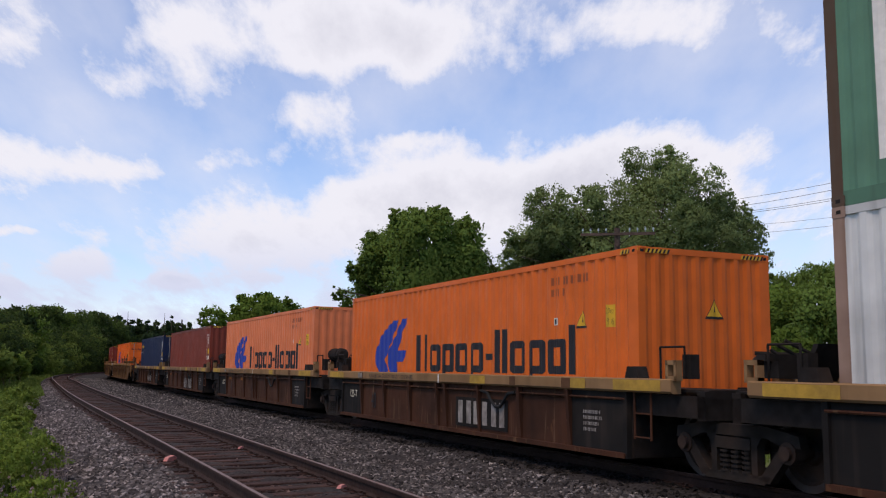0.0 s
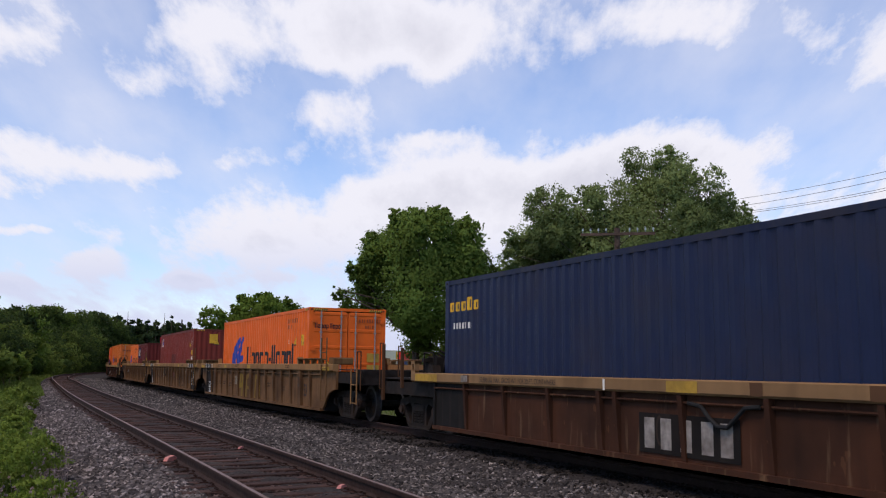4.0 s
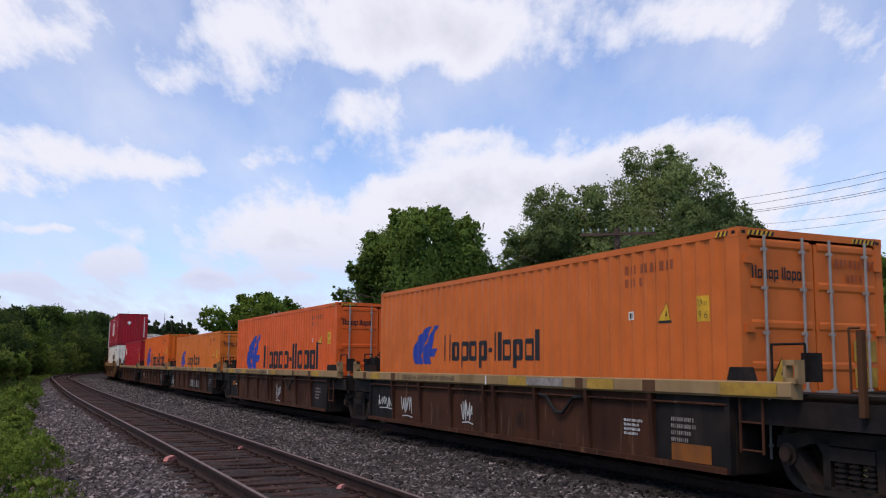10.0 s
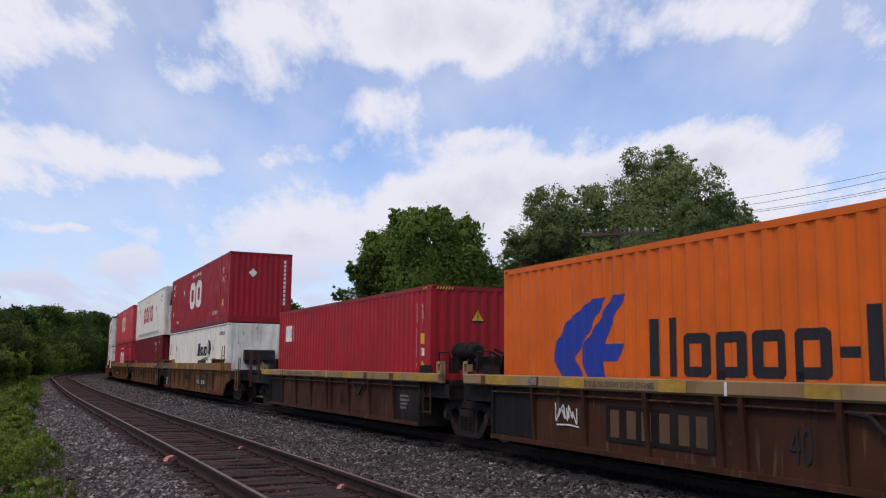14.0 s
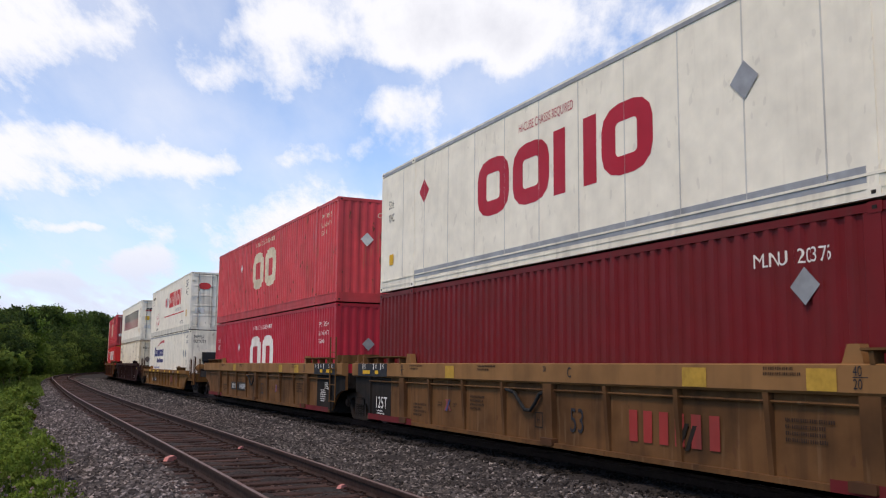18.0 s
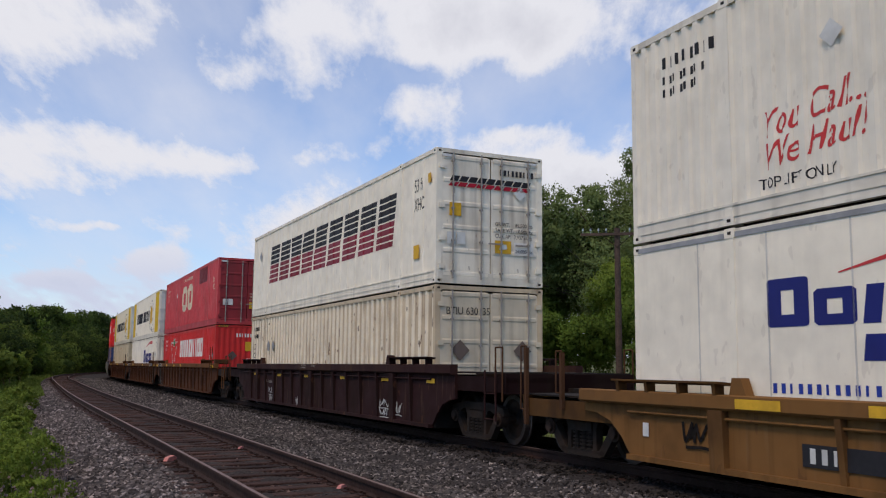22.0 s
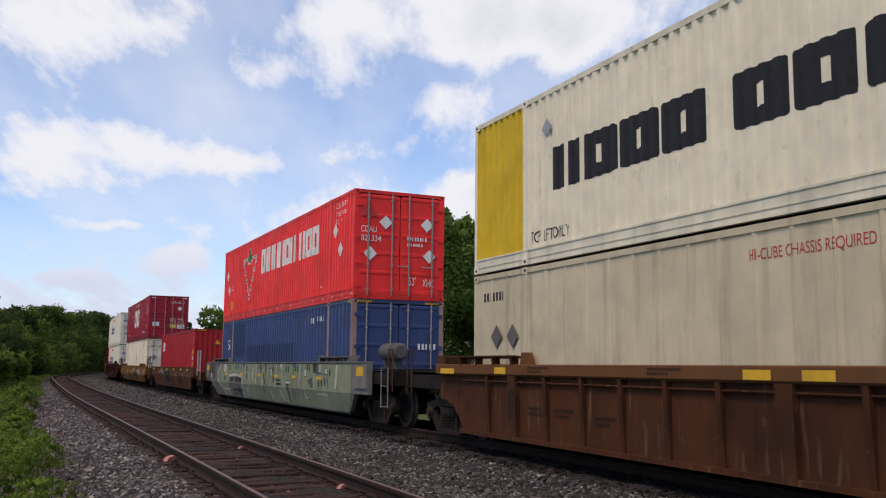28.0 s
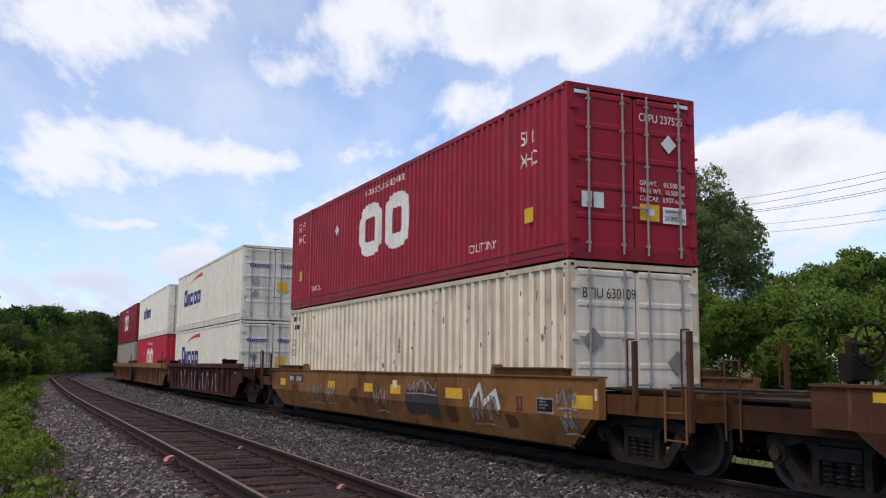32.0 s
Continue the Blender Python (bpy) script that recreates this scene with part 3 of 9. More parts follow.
class Steel:
    """A side or end wall in its own u (to the viewer's right), v (up): where its surface stands at u."""

    def __init__(self, u0, u1, pitch=0.0, depth=0.036, flat=0.26, slope=0.24):
        self.u0, self.u1, self.pitch, self.depth, self.flat, self.slope = u0, u1, pitch, depth, flat, slope
        self.breaks = [u0, u1]
        if pitch:
            n = max(1, round((u1 - u0) / pitch))
            p = (u1 - u0) / n
            self.p = p
            b = []
            for k in range(n):
                a = u0 + k * p
                b += [a, a + slope * p, a + (slope + flat) * p, a + (2 * slope + flat) * p]
            self.breaks = b + [u1]

    def at(self, u):
        """Height above the inner valley, 0 (valley) to depth (crest); outside the wall the crest."""
        if not self.pitch or u <= self.u0 or u >= self.u1:
            return self.depth
        f = ((u - self.u0) / self.p) % 1.0
        s, t = self.slope, self.flat
        if f < s:
            return self.depth * (1 - f / s)
        if f < s + t:
            return 0.0
        if f < 2 * s + t:
            return self.depth * (f - s - t) / s
        return self.depth


def wall_sheet(w, v0, v1, place):
    """The folded sheet of a wall; place(u, v, out) gives its point."""
    us = w.breaks
    v = [place(u, v0, w.at(u) - w.depth) for u in us] + [place(u, v1, w.at(u) - w.depth) for u in us]
    n = len(us)
    return v, [(i, i + 1, i + 1 + n, i + n) for i in range(n - 1)]


def laid(polys, walls, place, lift=0.004):
    """Marks cut along the folds of the walls beneath them and laid on the steel."""
    bm = bmesh.new()
    for poly in polys:
        try:
            bm.faces.new([bm.verts.new((a, b, 0)) for a, b in poly])
        except ValueError:
            pass
    lo = min(p[0] for q in polys for p in q)
    hi = max(p[0] for q in polys for p in q)
    for w in walls:
        if not w.pitch:
            continue
        for u in w.breaks:
            if lo < u < hi:
                bmesh.ops.bisect_plane(bm, geom=bm.verts[:] + bm.edges[:] + bm.faces[:], plane_co=(u, 0, 0), plane_no=(1, 0, 0))
    for v in bm.verts:
        out = 0.0
        for w in walls:
            if w.u0 <= v.co.x <= w.u1:
                out = w.at(v.co.x) - w.depth
        v.co = place(v.co.x, v.co.y, out + lift)
    return bm


def mark(name, polys, mat, walls, place, parent, label="", lift=0.004):
    bm = laid(polys, walls, place, lift)
    me = bpy.data.meshes.new(name)
    bm.normal_update()
    bm.to_mesh(me)
    bm.free()
    me.materials.append(mat)
    return part(name, me, parent, label)


# ---- containers ----
FOOT40, FOOT53 = 12.19, 16.15
SIDE = lambda half: (lambda u, v, out: Vector((-u, half + out, v)))
FRONT = lambda half: (lambda u, v, out: Vector((-half - out, -u, v)))
BACK = lambda half: (lambda u, v, out: Vector((half + out, u, v)))
FAR = lambda half: (lambda u, v, out: Vector((u, -half - out, v)))
_castings = {}


def casting(mat):
    if mat.name not in _castings:
        _castings[mat.name] = Solid().box(-0.09, 0.09, -0.08, 0.08, -0.06, 0.06, c=0.012).box(-0.03, 0.03, 0.079, 0.083, -0.02, 0.02, 1).box(-0.093, -0.089, -0.03, 0.03, -0.02, 0.02, 1).mesh("corner_casting", mat, CAST)
    return _castings[mat.name]


def door_leaf(w, h, mat):
    """One door, in u, v from its lower left, and the places of its pressed ribs."""
    o = Solid().box(0, w, -0.03, 0.004, 0, h)
    return o.mesh("door", mat), [0.04 + k * (h - 0.08) / 5 for k in range(6)]


def container(label, L, W, H, mat, style="corr", front="plain", z0=0.24, pitch=None, end_mat=None, rail_mat=None, tail_mat=None, frame_mat=None, lit_rib_mat=None):
    """A box of folded steel (corr), thin raised ribs (rib) or smooth riveted sheet (flat). Returns it with its walls for the marks."""
    base = tagged(new("shipping_container"), label, "container", "containers on the train")
    hl, hw = L / 2, W / 2
    long_box = L > 14
    post = 0.10 if long_box else 0.16
    end_mat, rail_mat, tail_mat = end_mat or mat, rail_mat or mat, tail_mat or mat
    frame_mat = frame_mat or mat
    zb, zt = z0 + (0.25 if L > 14 else 0.16), z0 + H - 0.09
    kw = {"corr": dict(pitch=pitch or (0.235 if long_box else 0.278), depth=0.027 if not long_box else 0.036, flat=0.34 if long_box else 0.26, slope=0.14 if long_box else 0.22),
          "rib": dict(pitch=pitch or 0.33, depth=0.040, flat=0.70, slope=0.07), "thin": dict(pitch=pitch or 0.61, depth=0.020, flat=0.84, slope=0.045), "flat": dict(pitch=0.0, depth=0.01)}[style]
    if long_box:
        cuts = [(-hl + post, -6.16, tail_mat), (-6.02, 6.02, mat), (6.16, hl - post, tail_mat)]
    else:
        cuts = [(-hl + post, hl - post, mat)]
    walls = [Steel(a, b, **kw) for a, b, _ in cuts]
    for w, (_, _, mm) in zip(walls, cuts):
        for pl in (SIDE(hw), FAR(hw)):
            v, f = wall_sheet(w, zb, zt, pl)
            mats, index = [mm], None
            if style == "rib":
                # ribs and slopes get a lighter paint that imitates sun catching them
                mats, index = [mm, lit_rib_mat or mm], [0 if k % 4 == 1 else 1 for k in range(len(f))]
            part("side_panel", mesh_of("side_panel", v, f, mats, index=index), base)
    # frame
    for name, za, zc, out in (("top_rail", zt, z0 + H, 0.004), ("bottom_rail", z0, zb, 0.003)):
        for sy in (1, -1):
            y0, y1 = (hw - 0.07, hw + out) if sy > 0 else (-hw - out, -hw + 0.07)
            part(name, Solid().box(-hl + 0.02, hl - 0.02, y0, y1, za, zc).mesh(name, rail_mat), base)
    if long_box:
        for sy in (1, -1):
            for za, zc, out in ((zb - 0.012, zb + 0.018, 0.016), (z0 + 0.10, z0 + 0.122, 0.013), (z0, z0 + 0.03, 0.015)):
                ys = (sy * (hw - 0.02), sy * (hw + out))
                part("rail_lip", Solid().box(-hl + 0.1, hl - 0.1, min(ys), max(ys), za, zc).mesh("rail_lip", rail_mat), base)
        if style == "flat":
            part("top_trim", Solid().box(-hl + 0.1, hl - 0.1, hw - 0.02, hw + 0.012, zt - 0.015, zt + 0.05).mesh("top_trim", PATCH_GREY), base, "grey aluminium trim")
    for sx in (1, -1):
        for sy in (1, -1):
            xs = (sx * (hl - post), sx * hl)
            ys = (sy * (hw - 0.12), sy * (hw + 0.005))
            part("corner_post", Solid().box(min(xs), max(xs), min(ys), max(ys), z0 + 0.1, z0 + H - 0.1).mesh("corner_post", frame_mat), base)
            for zc in (z0 + 0.06, z0 + H - 0.055):
                c = part("corner_casting", casting(frame_mat), base)
                c.location = (sx * (hl - 0.088), sy * (hw - 0.070), zc)
    if long_box:
        for sx in (-6.09, 6.09):
            for sy in (1, -1):
                ys = (sy * (hw - 0.1), sy * (hw + 0.012))
                part("lifting_post", Solid().box(sx - 0.07, sx + 0.07, min(ys), max(ys), z0 + 0.05, z0 + H + 0.004).mesh("lifting_post", frame_mat), base)
                for zc in (z0 + 0.06, z0 + H - 0.05):
                    c = part("corner_casting", casting(frame_mat), base)
                    c.location = (sx, sy * (hw - 0.062), zc)
    roof = Solid()
    roof.box(-hl + 0.05, hl - 0.05, -hw + 0.06, hw - 0.06, z0 + H - 0.05, z0 + H - 0.02)
    part("roof", roof.mesh("roof", mat), base)
    part("floor", Solid().box(-hl + 0.05, hl - 0.05, -hw + 0.05, hw - 0.05, z0 + 0.02, z0 + 0.12).mesh("floor", CAST), base)
    # ends
    ends = [Steel(-hw + 0.12, hw - 0.12, 0.0 if style == "flat" else 0.235, 0.025)]
    for pl, kind in ((FRONT(hl), front), (BACK(hl), "doors" if front == "plain" else "plain")):
        if kind == "doors":
            out = 1 if pl(0, 0, 1).x > 0 else -1
            for side in (0, 1):
                leaf, rib_z = door_leaf(hw - 0.13, H - 0.30, end_mat)
                d = part("door", leaf, base)
                for zr in rib_z:
                    part("door_rib", Solid().prism([(0.004, zr - 0.06), (0.016, zr - 0.03), (0.016, zr + 0.03), (0.004, zr + 0.06)], 0.05, hw - 0.18, axis="x").mesh("door_rib", end_mat), d)
                u0 = -hw + 0.115 if side == 0 else 0.012
                d.matrix_local = (Matrix(((0, -1, 0, -hl + 0.012), (1, 0, 0, 0), (0, 0, 1, 0), (0, 0, 0, 1))) if out < 0 else Matrix(((0, 1, 0, hl - 0.012), (-1, 0, 0, 0), (0, 0, 1, 0), (0, 0, 0, 1)))) @ pose(u0, 0, z0 + 0.16)
                for f in (0.22, 0.80) if side == 0 else (0.20, 0.78):
                    x = f * (hw - 0.13)
                    rod = Solid().tube((x, 0.055, -0.06), (x, 0.055, H - 0.24), 0.019, 8)
                    for zc in (0.1, 0.75, 1.45, 2.0, H - 0.42):
                        rod.box(x - 0.035, x + 0.035, 0.02, 0.07, zc - 0.02, zc + 0.02)
                    rod.box(x - 0.02, x + 0.32 if side == 0 else x + 0.02, 0.055, 0.075, 0.72, 0.75)
                    part("lock_rod", rod.mesh("lock_rod", GALV), d, "galvanised locking rod")
                hinge = Solid()
                hx = 0.0 if side == 0 else hw - 0.13
                for zc in (0.2, 0.8, 1.5, H - 0.55):
                    hinge.box(hx - 0.07, hx + 0.06, -0.01, 0.04, zc - 0.05, zc + 0.05)
                part("hinges", hinge.mesh("hinges", end_mat), d)
        else:
            v, f = wall_sheet(ends[0], zb, zt, pl)
            part("end_panel", mesh_of("end_panel", v, f, [end_mat]), base)
        for za, zc in ((z0, zb), (zt, z0 + H)):
            v = [pl(u, zz, o) for o in (-0.08, 0.002) for u, zz in ((-hw + 0.06, za), (hw - 0.06, za), (hw - 0.06, zc), (-hw + 0.06, zc))]
            part("end_sill" if za == z0 else "end_header", Solid().add(v, [(0, 1, 2, 3), (7, 6, 5, 4), (0, 4, 5, 1), (1, 5, 6, 2), (2, 6, 7, 3), (3, 7, 4, 0)]).mesh("end_sill", rail_mat), base)
    if style == "flat":
        seam = Solid()
        for k in range(1, int(L / 1.22)):
            u = -hl + k * 1.22 + 0.15
            seam.box(-u - 0.012, -u + 0.012, hw, hw + 0.004, zb, zt)
        part("panel_seams", seam.mesh("panel_seams", material_seam(mat)), base)
    return base, walls, ends, hw, hl


def material_seam(mat):
    return paint(0.60, 0.57, 0.50, 0.6, GRIME, 0.3, 0.2)


FLAT_PLATES = ("placard", "yellow_plate", "white_plate", "data_panel", "grey_plate")


class Load:
    """A container with short calls for its marks. u runs to the viewer's right from its middle, v up from the rail."""

    def __init__(self, a, *args, **kw):
        self.ob, self.walls, self.ends, self.hw, self.hl = container(*args, **kw)
        ROLLING.append((self.ob, a, 6.5))

    def side(self, name, polys, mat, label="", lift=0.004):
        flat = name in FLAT_PLATES
        mark(name, polys, mat, [] if flat else self.walls, SIDE(self.hw), self.ob, label, 0.012 if flat else lift)
        return self

    def end(self, name, polys, mat, label="", lift=0.006):
        mark(name, polys, mat, [] if name in FLAT_PLATES else self.ends, FRONT(self.hl), self.ob, label, lift)
        return self

    def door(self, name, polys, mat, label=""):
        mark(name, polys, mat, [], FRONT(self.hl), self.ob, label, 0.02)
        return self


NAVY = paint(0.022, 0.05, 0.30, 0.5, GRIME, 0.15, 0.1)
DARK_NAVY = paint(0.016, 0.022, 0.155, 0.5, GRIME, 0.15, 0.1)
DEEP_RED = paint(0.42, 0.012, 0.03, 0.5, GRIME, 0.1, 0.1)
SIGN_RED = paint(0.55, 0.05, 0.05, 0.5, GRIME, 0.1, 0.1)
PATCH_GREY = material("grey_placard", (0.33, 0.33, 0.33), 0.45, 0.3, 0.12, 6, GRIME, 0.3, 2.0)
PALE_PATCH = material("pale_placard", (0.62, 0.62, 0.58), 0.45, 0.1, 0.1, 6, GRIME, 0.3, 2.0)
CREAM_MARK = material("faded_cream_marking", (0.66, 0.58, 0.42), 0.7, 0, 0.12, 9, GRIME, 0.3, 1.5)
OLIVE = paint(0.20, 0.22, 0.05)
GREEN = paint(0.02, 0.20, 0.06)


def hazard(ld, z, yellow=None):
    """Black and yellow stripes at the top corners of a tall box."""
    hl, hw = ld.hl, ld.hw
    yel, blk = [], []
    for k in range(6):
        for polys, off in ((yel, 0.0), (blk, 0.04)):
            x = hl - 0.42 + k * 0.075 + off
            if x < hl - 0.03:
                polys.append([(x, z), (x + 0.037, z), (x + 0.067, z + 0.06), (x + 0.03, z + 0.06)])
    mark("hazard_stripes", yel, YELLOW_MARK, [], SIDE(hw), ld.ob, "", 0.007)
    mark("hazard_stripes", blk, BLACK_MARK, [], SIDE(hw), ld.ob, "", 0.007)
    yel, blk = [], []
    for s in (-hw + 0.12, hw - 0.55):
        for k in range(6):
            for polys, off in ((yel, 0.0), (blk, 0.035)):
                x = s + k * 0.07 + off
                polys.append([(x, z), (x + 0.033, z), (x + 0.063, z + 0.06), (x + 0.03, z + 0.06)])
    mark("hazard_stripes", yel, YELLOW_MARK, [], FRONT(ld.hl), ld.ob, "", 0.007)
    mark("hazard_stripes", blk, BLACK_MARK, [], FRONT(ld.hl), ld.ob, "", 0.007)
    return ld


def warning(u, v, r=0.135):
    return [[(u - r, v - r * 0.85), (u + r, v - r * 0.85), (u, v + r)]]


def warning_signs(ld, u=None, v=0.0, end=None, door=None, r=0.125):
    """Yellow triangles with a black edge."""
    black = lambda a, b: warning(a, b - 0.012, r * 1.22)
    bolt = lambda a, b: [[(a - 0.02, b - 0.05), (a + 0.022, b - 0.05), (a + 0.006, b + 0.04)]]
    if u is not None:
        ld.side("sign_edge", black(u, v), BLACK_MARK).side("warning_sign", warning(u, v, r), YELLOW_MARK, "yellow warning triangle", 0.0065).side("sign_symbol", bolt(u, v), BLACK_MARK, "", 0.009)
    if end:
        ld.end("sign_edge", black(*end), BLACK_MARK).end("warning_sign", warning(*end, r), YELLOW_MARK, "yellow warning triangle", 0.0085).end("sign_symbol", bolt(*end), BLACK_MARK, "", 0.011)
    if door:
        ld.door("sign_edge", black(*door), BLACK_MARK)
        mark("warning_sign", warning(*door, r), YELLOW_MARK, [], FRONT(ld.hl), ld.ob, "yellow warning triangle", 0.023)
        mark("sign_symbol", bolt(*door), BLACK_MARK, [], FRONT(ld.hl), ld.ob, "", 0.026)
    return ld


def stacked(text, x, z, pitch, h, wide=0.7):
    """Writing that runs downwards, one character under another."""
    return [p for k, ch in enumerate(text) if ch != " " for p in word(ch, x, z - k * pitch, h, wide)]


def orange_box(a, rgb, H=2.896, front="plain", word_u=(-1.85, 4.45), word_h=0.78, word_z=1.30, logo_at=(-3.55, 1.34, 1.02), L=FOOT40, faint=False, off=0.0):
    """An orange box with a blue slanted sign and a row of black blocks."""
    mat = paint(*rgb, 0.5, (0.24, 0.07, 0.02), 0.22, 0.06)
    ld = Load(a + off, f"{'weathered ' if faint else ''}orange corrugated container with blue and black side marks", L, 2.438, H, mat, front=front)
    zt = 0.24 + H
    u, z, h = logo_at
    # (height, left edge, right edge) of the two leaning shapes, and the tail of the second
    left = ((0.0, -0.45, 0.0), (0.28, -0.60, -0.15), (0.55, -0.53, 0.04), (0.86, -0.30, 0.25), (1.16, 0.20, 0.46))
    right = ((0.0, 0.10, 0.44), (0.24, -0.02, 0.40), (0.5, 0.02, 0.45), (0.7, 0.22, 0.52), (0.86, 0.35, 0.60), (1.18, 0.58, 0.82))
    tail = [((0.23, 0.39, 0.66), (0.48, 0.44, 0.76))]
    for rows in (left, right):
        steps = list(zip(rows, rows[1:])) + (tail if rows is right else [])
        ld.side("blue_emblem", [[(u + p * h * 1.38, z + (q - 0.07) * h) for q, p in ((a[0], a[1]), (a[0], a[2]), (b[0], b[2]), (b[0], b[1]))] for a, b in steps], NAVY, "blue slanted shape of an emblem")
    ld.side("lettering", row_of("Urprp-IIrprI", *word_u, word_z, word_h, 0, 0.2, 0.66, 0.13), BLACK_MARK, "row of black letter-sized blocks")
    e = ld.hl
    dark = paint(0.30, 0.07, 0.02)
    ld.side("serial_marks", cells(10, e - 2.35, zt - 0.40, 0.13, 0.6, 0.28) + cells(4, e - 2.35, zt - 0.58, 0.12, 0.6, 0.28), dark)
    ld.side("height_plate", bar(e - 0.80, e - 0.59, zt - 1.13, zt - 0.80), YELLOW_MARK, "yellow height plate")
    ld.side("plate_text", word("2.9m" if H > 2.7 else "2.6m", e - 0.79, zt - 0.93, 0.09, 0.6) + word("9 6" if H > 2.7 else "8 6", e - 0.77, zt - 1.09, 0.10, 0.8), BLACK_MARK)
    warning_signs(ld, e - 1.45, zt - 0.98)
    ld.side("small_plate", bar(e - 2.3, e - 2.14, zt - 1.05, zt - 0.93), WHITE_MARK)
    ld.side("plate_symbol", bar(e - 2.27, e - 2.23, zt - 1.03, zt - 0.95) + bar(e - 2.20, e - 2.17, zt - 1.03, zt - 0.95), BLACK_MARK, "", 0.007)
    if front == "plain":
        warning_signs(ld, end=(0.15, zt - 0.85), r=0.135)
    else:
        ld.door("name_blocks", row_of("Urprp IIrprI", -1.05, -0.2, zt - 0.62, 0.16, 0, 0.2, 0.66, 0.13), BLACK_MARK, "small black letter-sized blocks")
        warning_signs(ld, door=(-0.62, zt - 1.75), r=0.15)
        ld.door("serial_marks", cells(9, 0.35, zt - 0.42, 0.11) + cells(4, 0.55, zt - 0.60, 0.10), dark)
        ld.door("data_panel", bar(0.62, 1.02, zt - 1.62, zt - 1.35), WORN_YELLOW)
        ld.door("data_panel", bar(0.62, 1.02, zt - 1.95, zt - 1.70), WORN_YELLOW)
    if H > 2.7:
        hazard(ld, zt - 0.085)
    return ld


def plain_box(a, label, rgb, L=FOOT40, H=2.896, front="plain", z0=0.24, rough=0.5, column_marks=True, streak=0.05, W=2.438, serial="", **kw):
    mat = paint(*rgb, rough, GRIME, 0.3, streak)
    kw.setdefault("rail_mat", paint(*[c * 0.8 for c in rgb], rough, GRIME, 0.55, 0.6))
    ld = Load(a, label, L, W, H, mat, front=front, z0=z0, **kw)
    zt = z0 + H
    if column_marks:
        e = ld.hl
        if serial:
            ld.side("serial_marks", stacked(serial, e - 0.76, zt - 0.46, 0.107, 0.088), WHITE_MARK, "white upright serial number").side("size_code", stacked("45G1" if H > 2.7 else "22G1", e - 0.46, zt - 0.46, 0.115, 0.088), WHITE_MARK, "white size code")
        else:
            ld.side("serial_marks", column(11, e - 0.76, zt - 0.46, 0.05, 0.085, 0.26) + column(4, e - 0.46, zt - 0.46, 0.05, 0.085, 0.35), WHITE_MARK)
        warning_signs(ld, e - 1.0 if serial.startswith("F") else e - 0.42, zt - 0.75 if serial.startswith("F") else 1.42, r=0.115)
        ld.side("height_plate", bar(e - 0.52, e - 0.37, zt - 1.25, zt - 1.02), YELLOW_MARK, "yellow height plate").side("small_plate", bar(e - 0.50, e - 0.37, zt - 1.50, zt - 1.34), WHITE_MARK).side("plate_symbol", bar(e - 0.48, e - 0.44, zt - 1.48, zt - 1.36), BLACK_MARK, "", 0.007)
        if front == "plain":
            ld.end("serial_marks", stacked(serial, 0.62, zt - 0.46, 0.107, 0.088) if serial else column(11, 0.62, zt - 0.46, 0.05, 0.085, 0.26), WHITE_MARK)
            warning_signs(ld, end=(-0.1, zt - 0.62), r=0.135)
        else:
            ld.door("serial_marks", cells(10, 0.2, zt - 0.75, 0.13) + cells(4, 0.3, zt - 0.95, 0.12) + cells(12, 0.25, zt - 1.5, 0.05) + cells(12, 0.25, zt - 1.6, 0.05), WHITE_MARK)
    return hazard(ld, zt - 0.085) if H > 2.7 else ld


def domestic(a, label, rgb, z0, style="corr", front="plain", H=2.90, front_rgb=None, **kw):
    """A 53-foot box."""
    pale = rgb[1] > 0.4
    if z0 < 1:
        H -= 0.035
    mat = paint(*rgb, 0.5, kw.pop("dirt", GRIME), kw.pop("amount", 0.10 if pale else 0.25), kw.pop("streak", 0.05 if pale else 0.15), (0.9 if style == "rib" else 0.12) if pale and "spots" not in kw else kw.pop("spots", 0.0))
    if style == "rib":
        # paler than the valleys, as if sunlit; the rust spots are its own
        kw.setdefault("lit_rib_mat", paint(0.80, 0.72, 0.55, 0.5, RUST, 0.12, 0.15, 0.8))
    kw.setdefault("rail_mat", paint(*[c * (0.92 if pale else 0.85) for c in rgb], 0.55, (0.14, 0.11, 0.085) if pale else GRIME, 0.35, 0.35))
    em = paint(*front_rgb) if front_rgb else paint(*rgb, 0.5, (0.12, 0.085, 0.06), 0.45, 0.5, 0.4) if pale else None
    return Load(a, label, FOOT53, 2.59, H, mat, style, front, z0, end_mat=em, **kw)


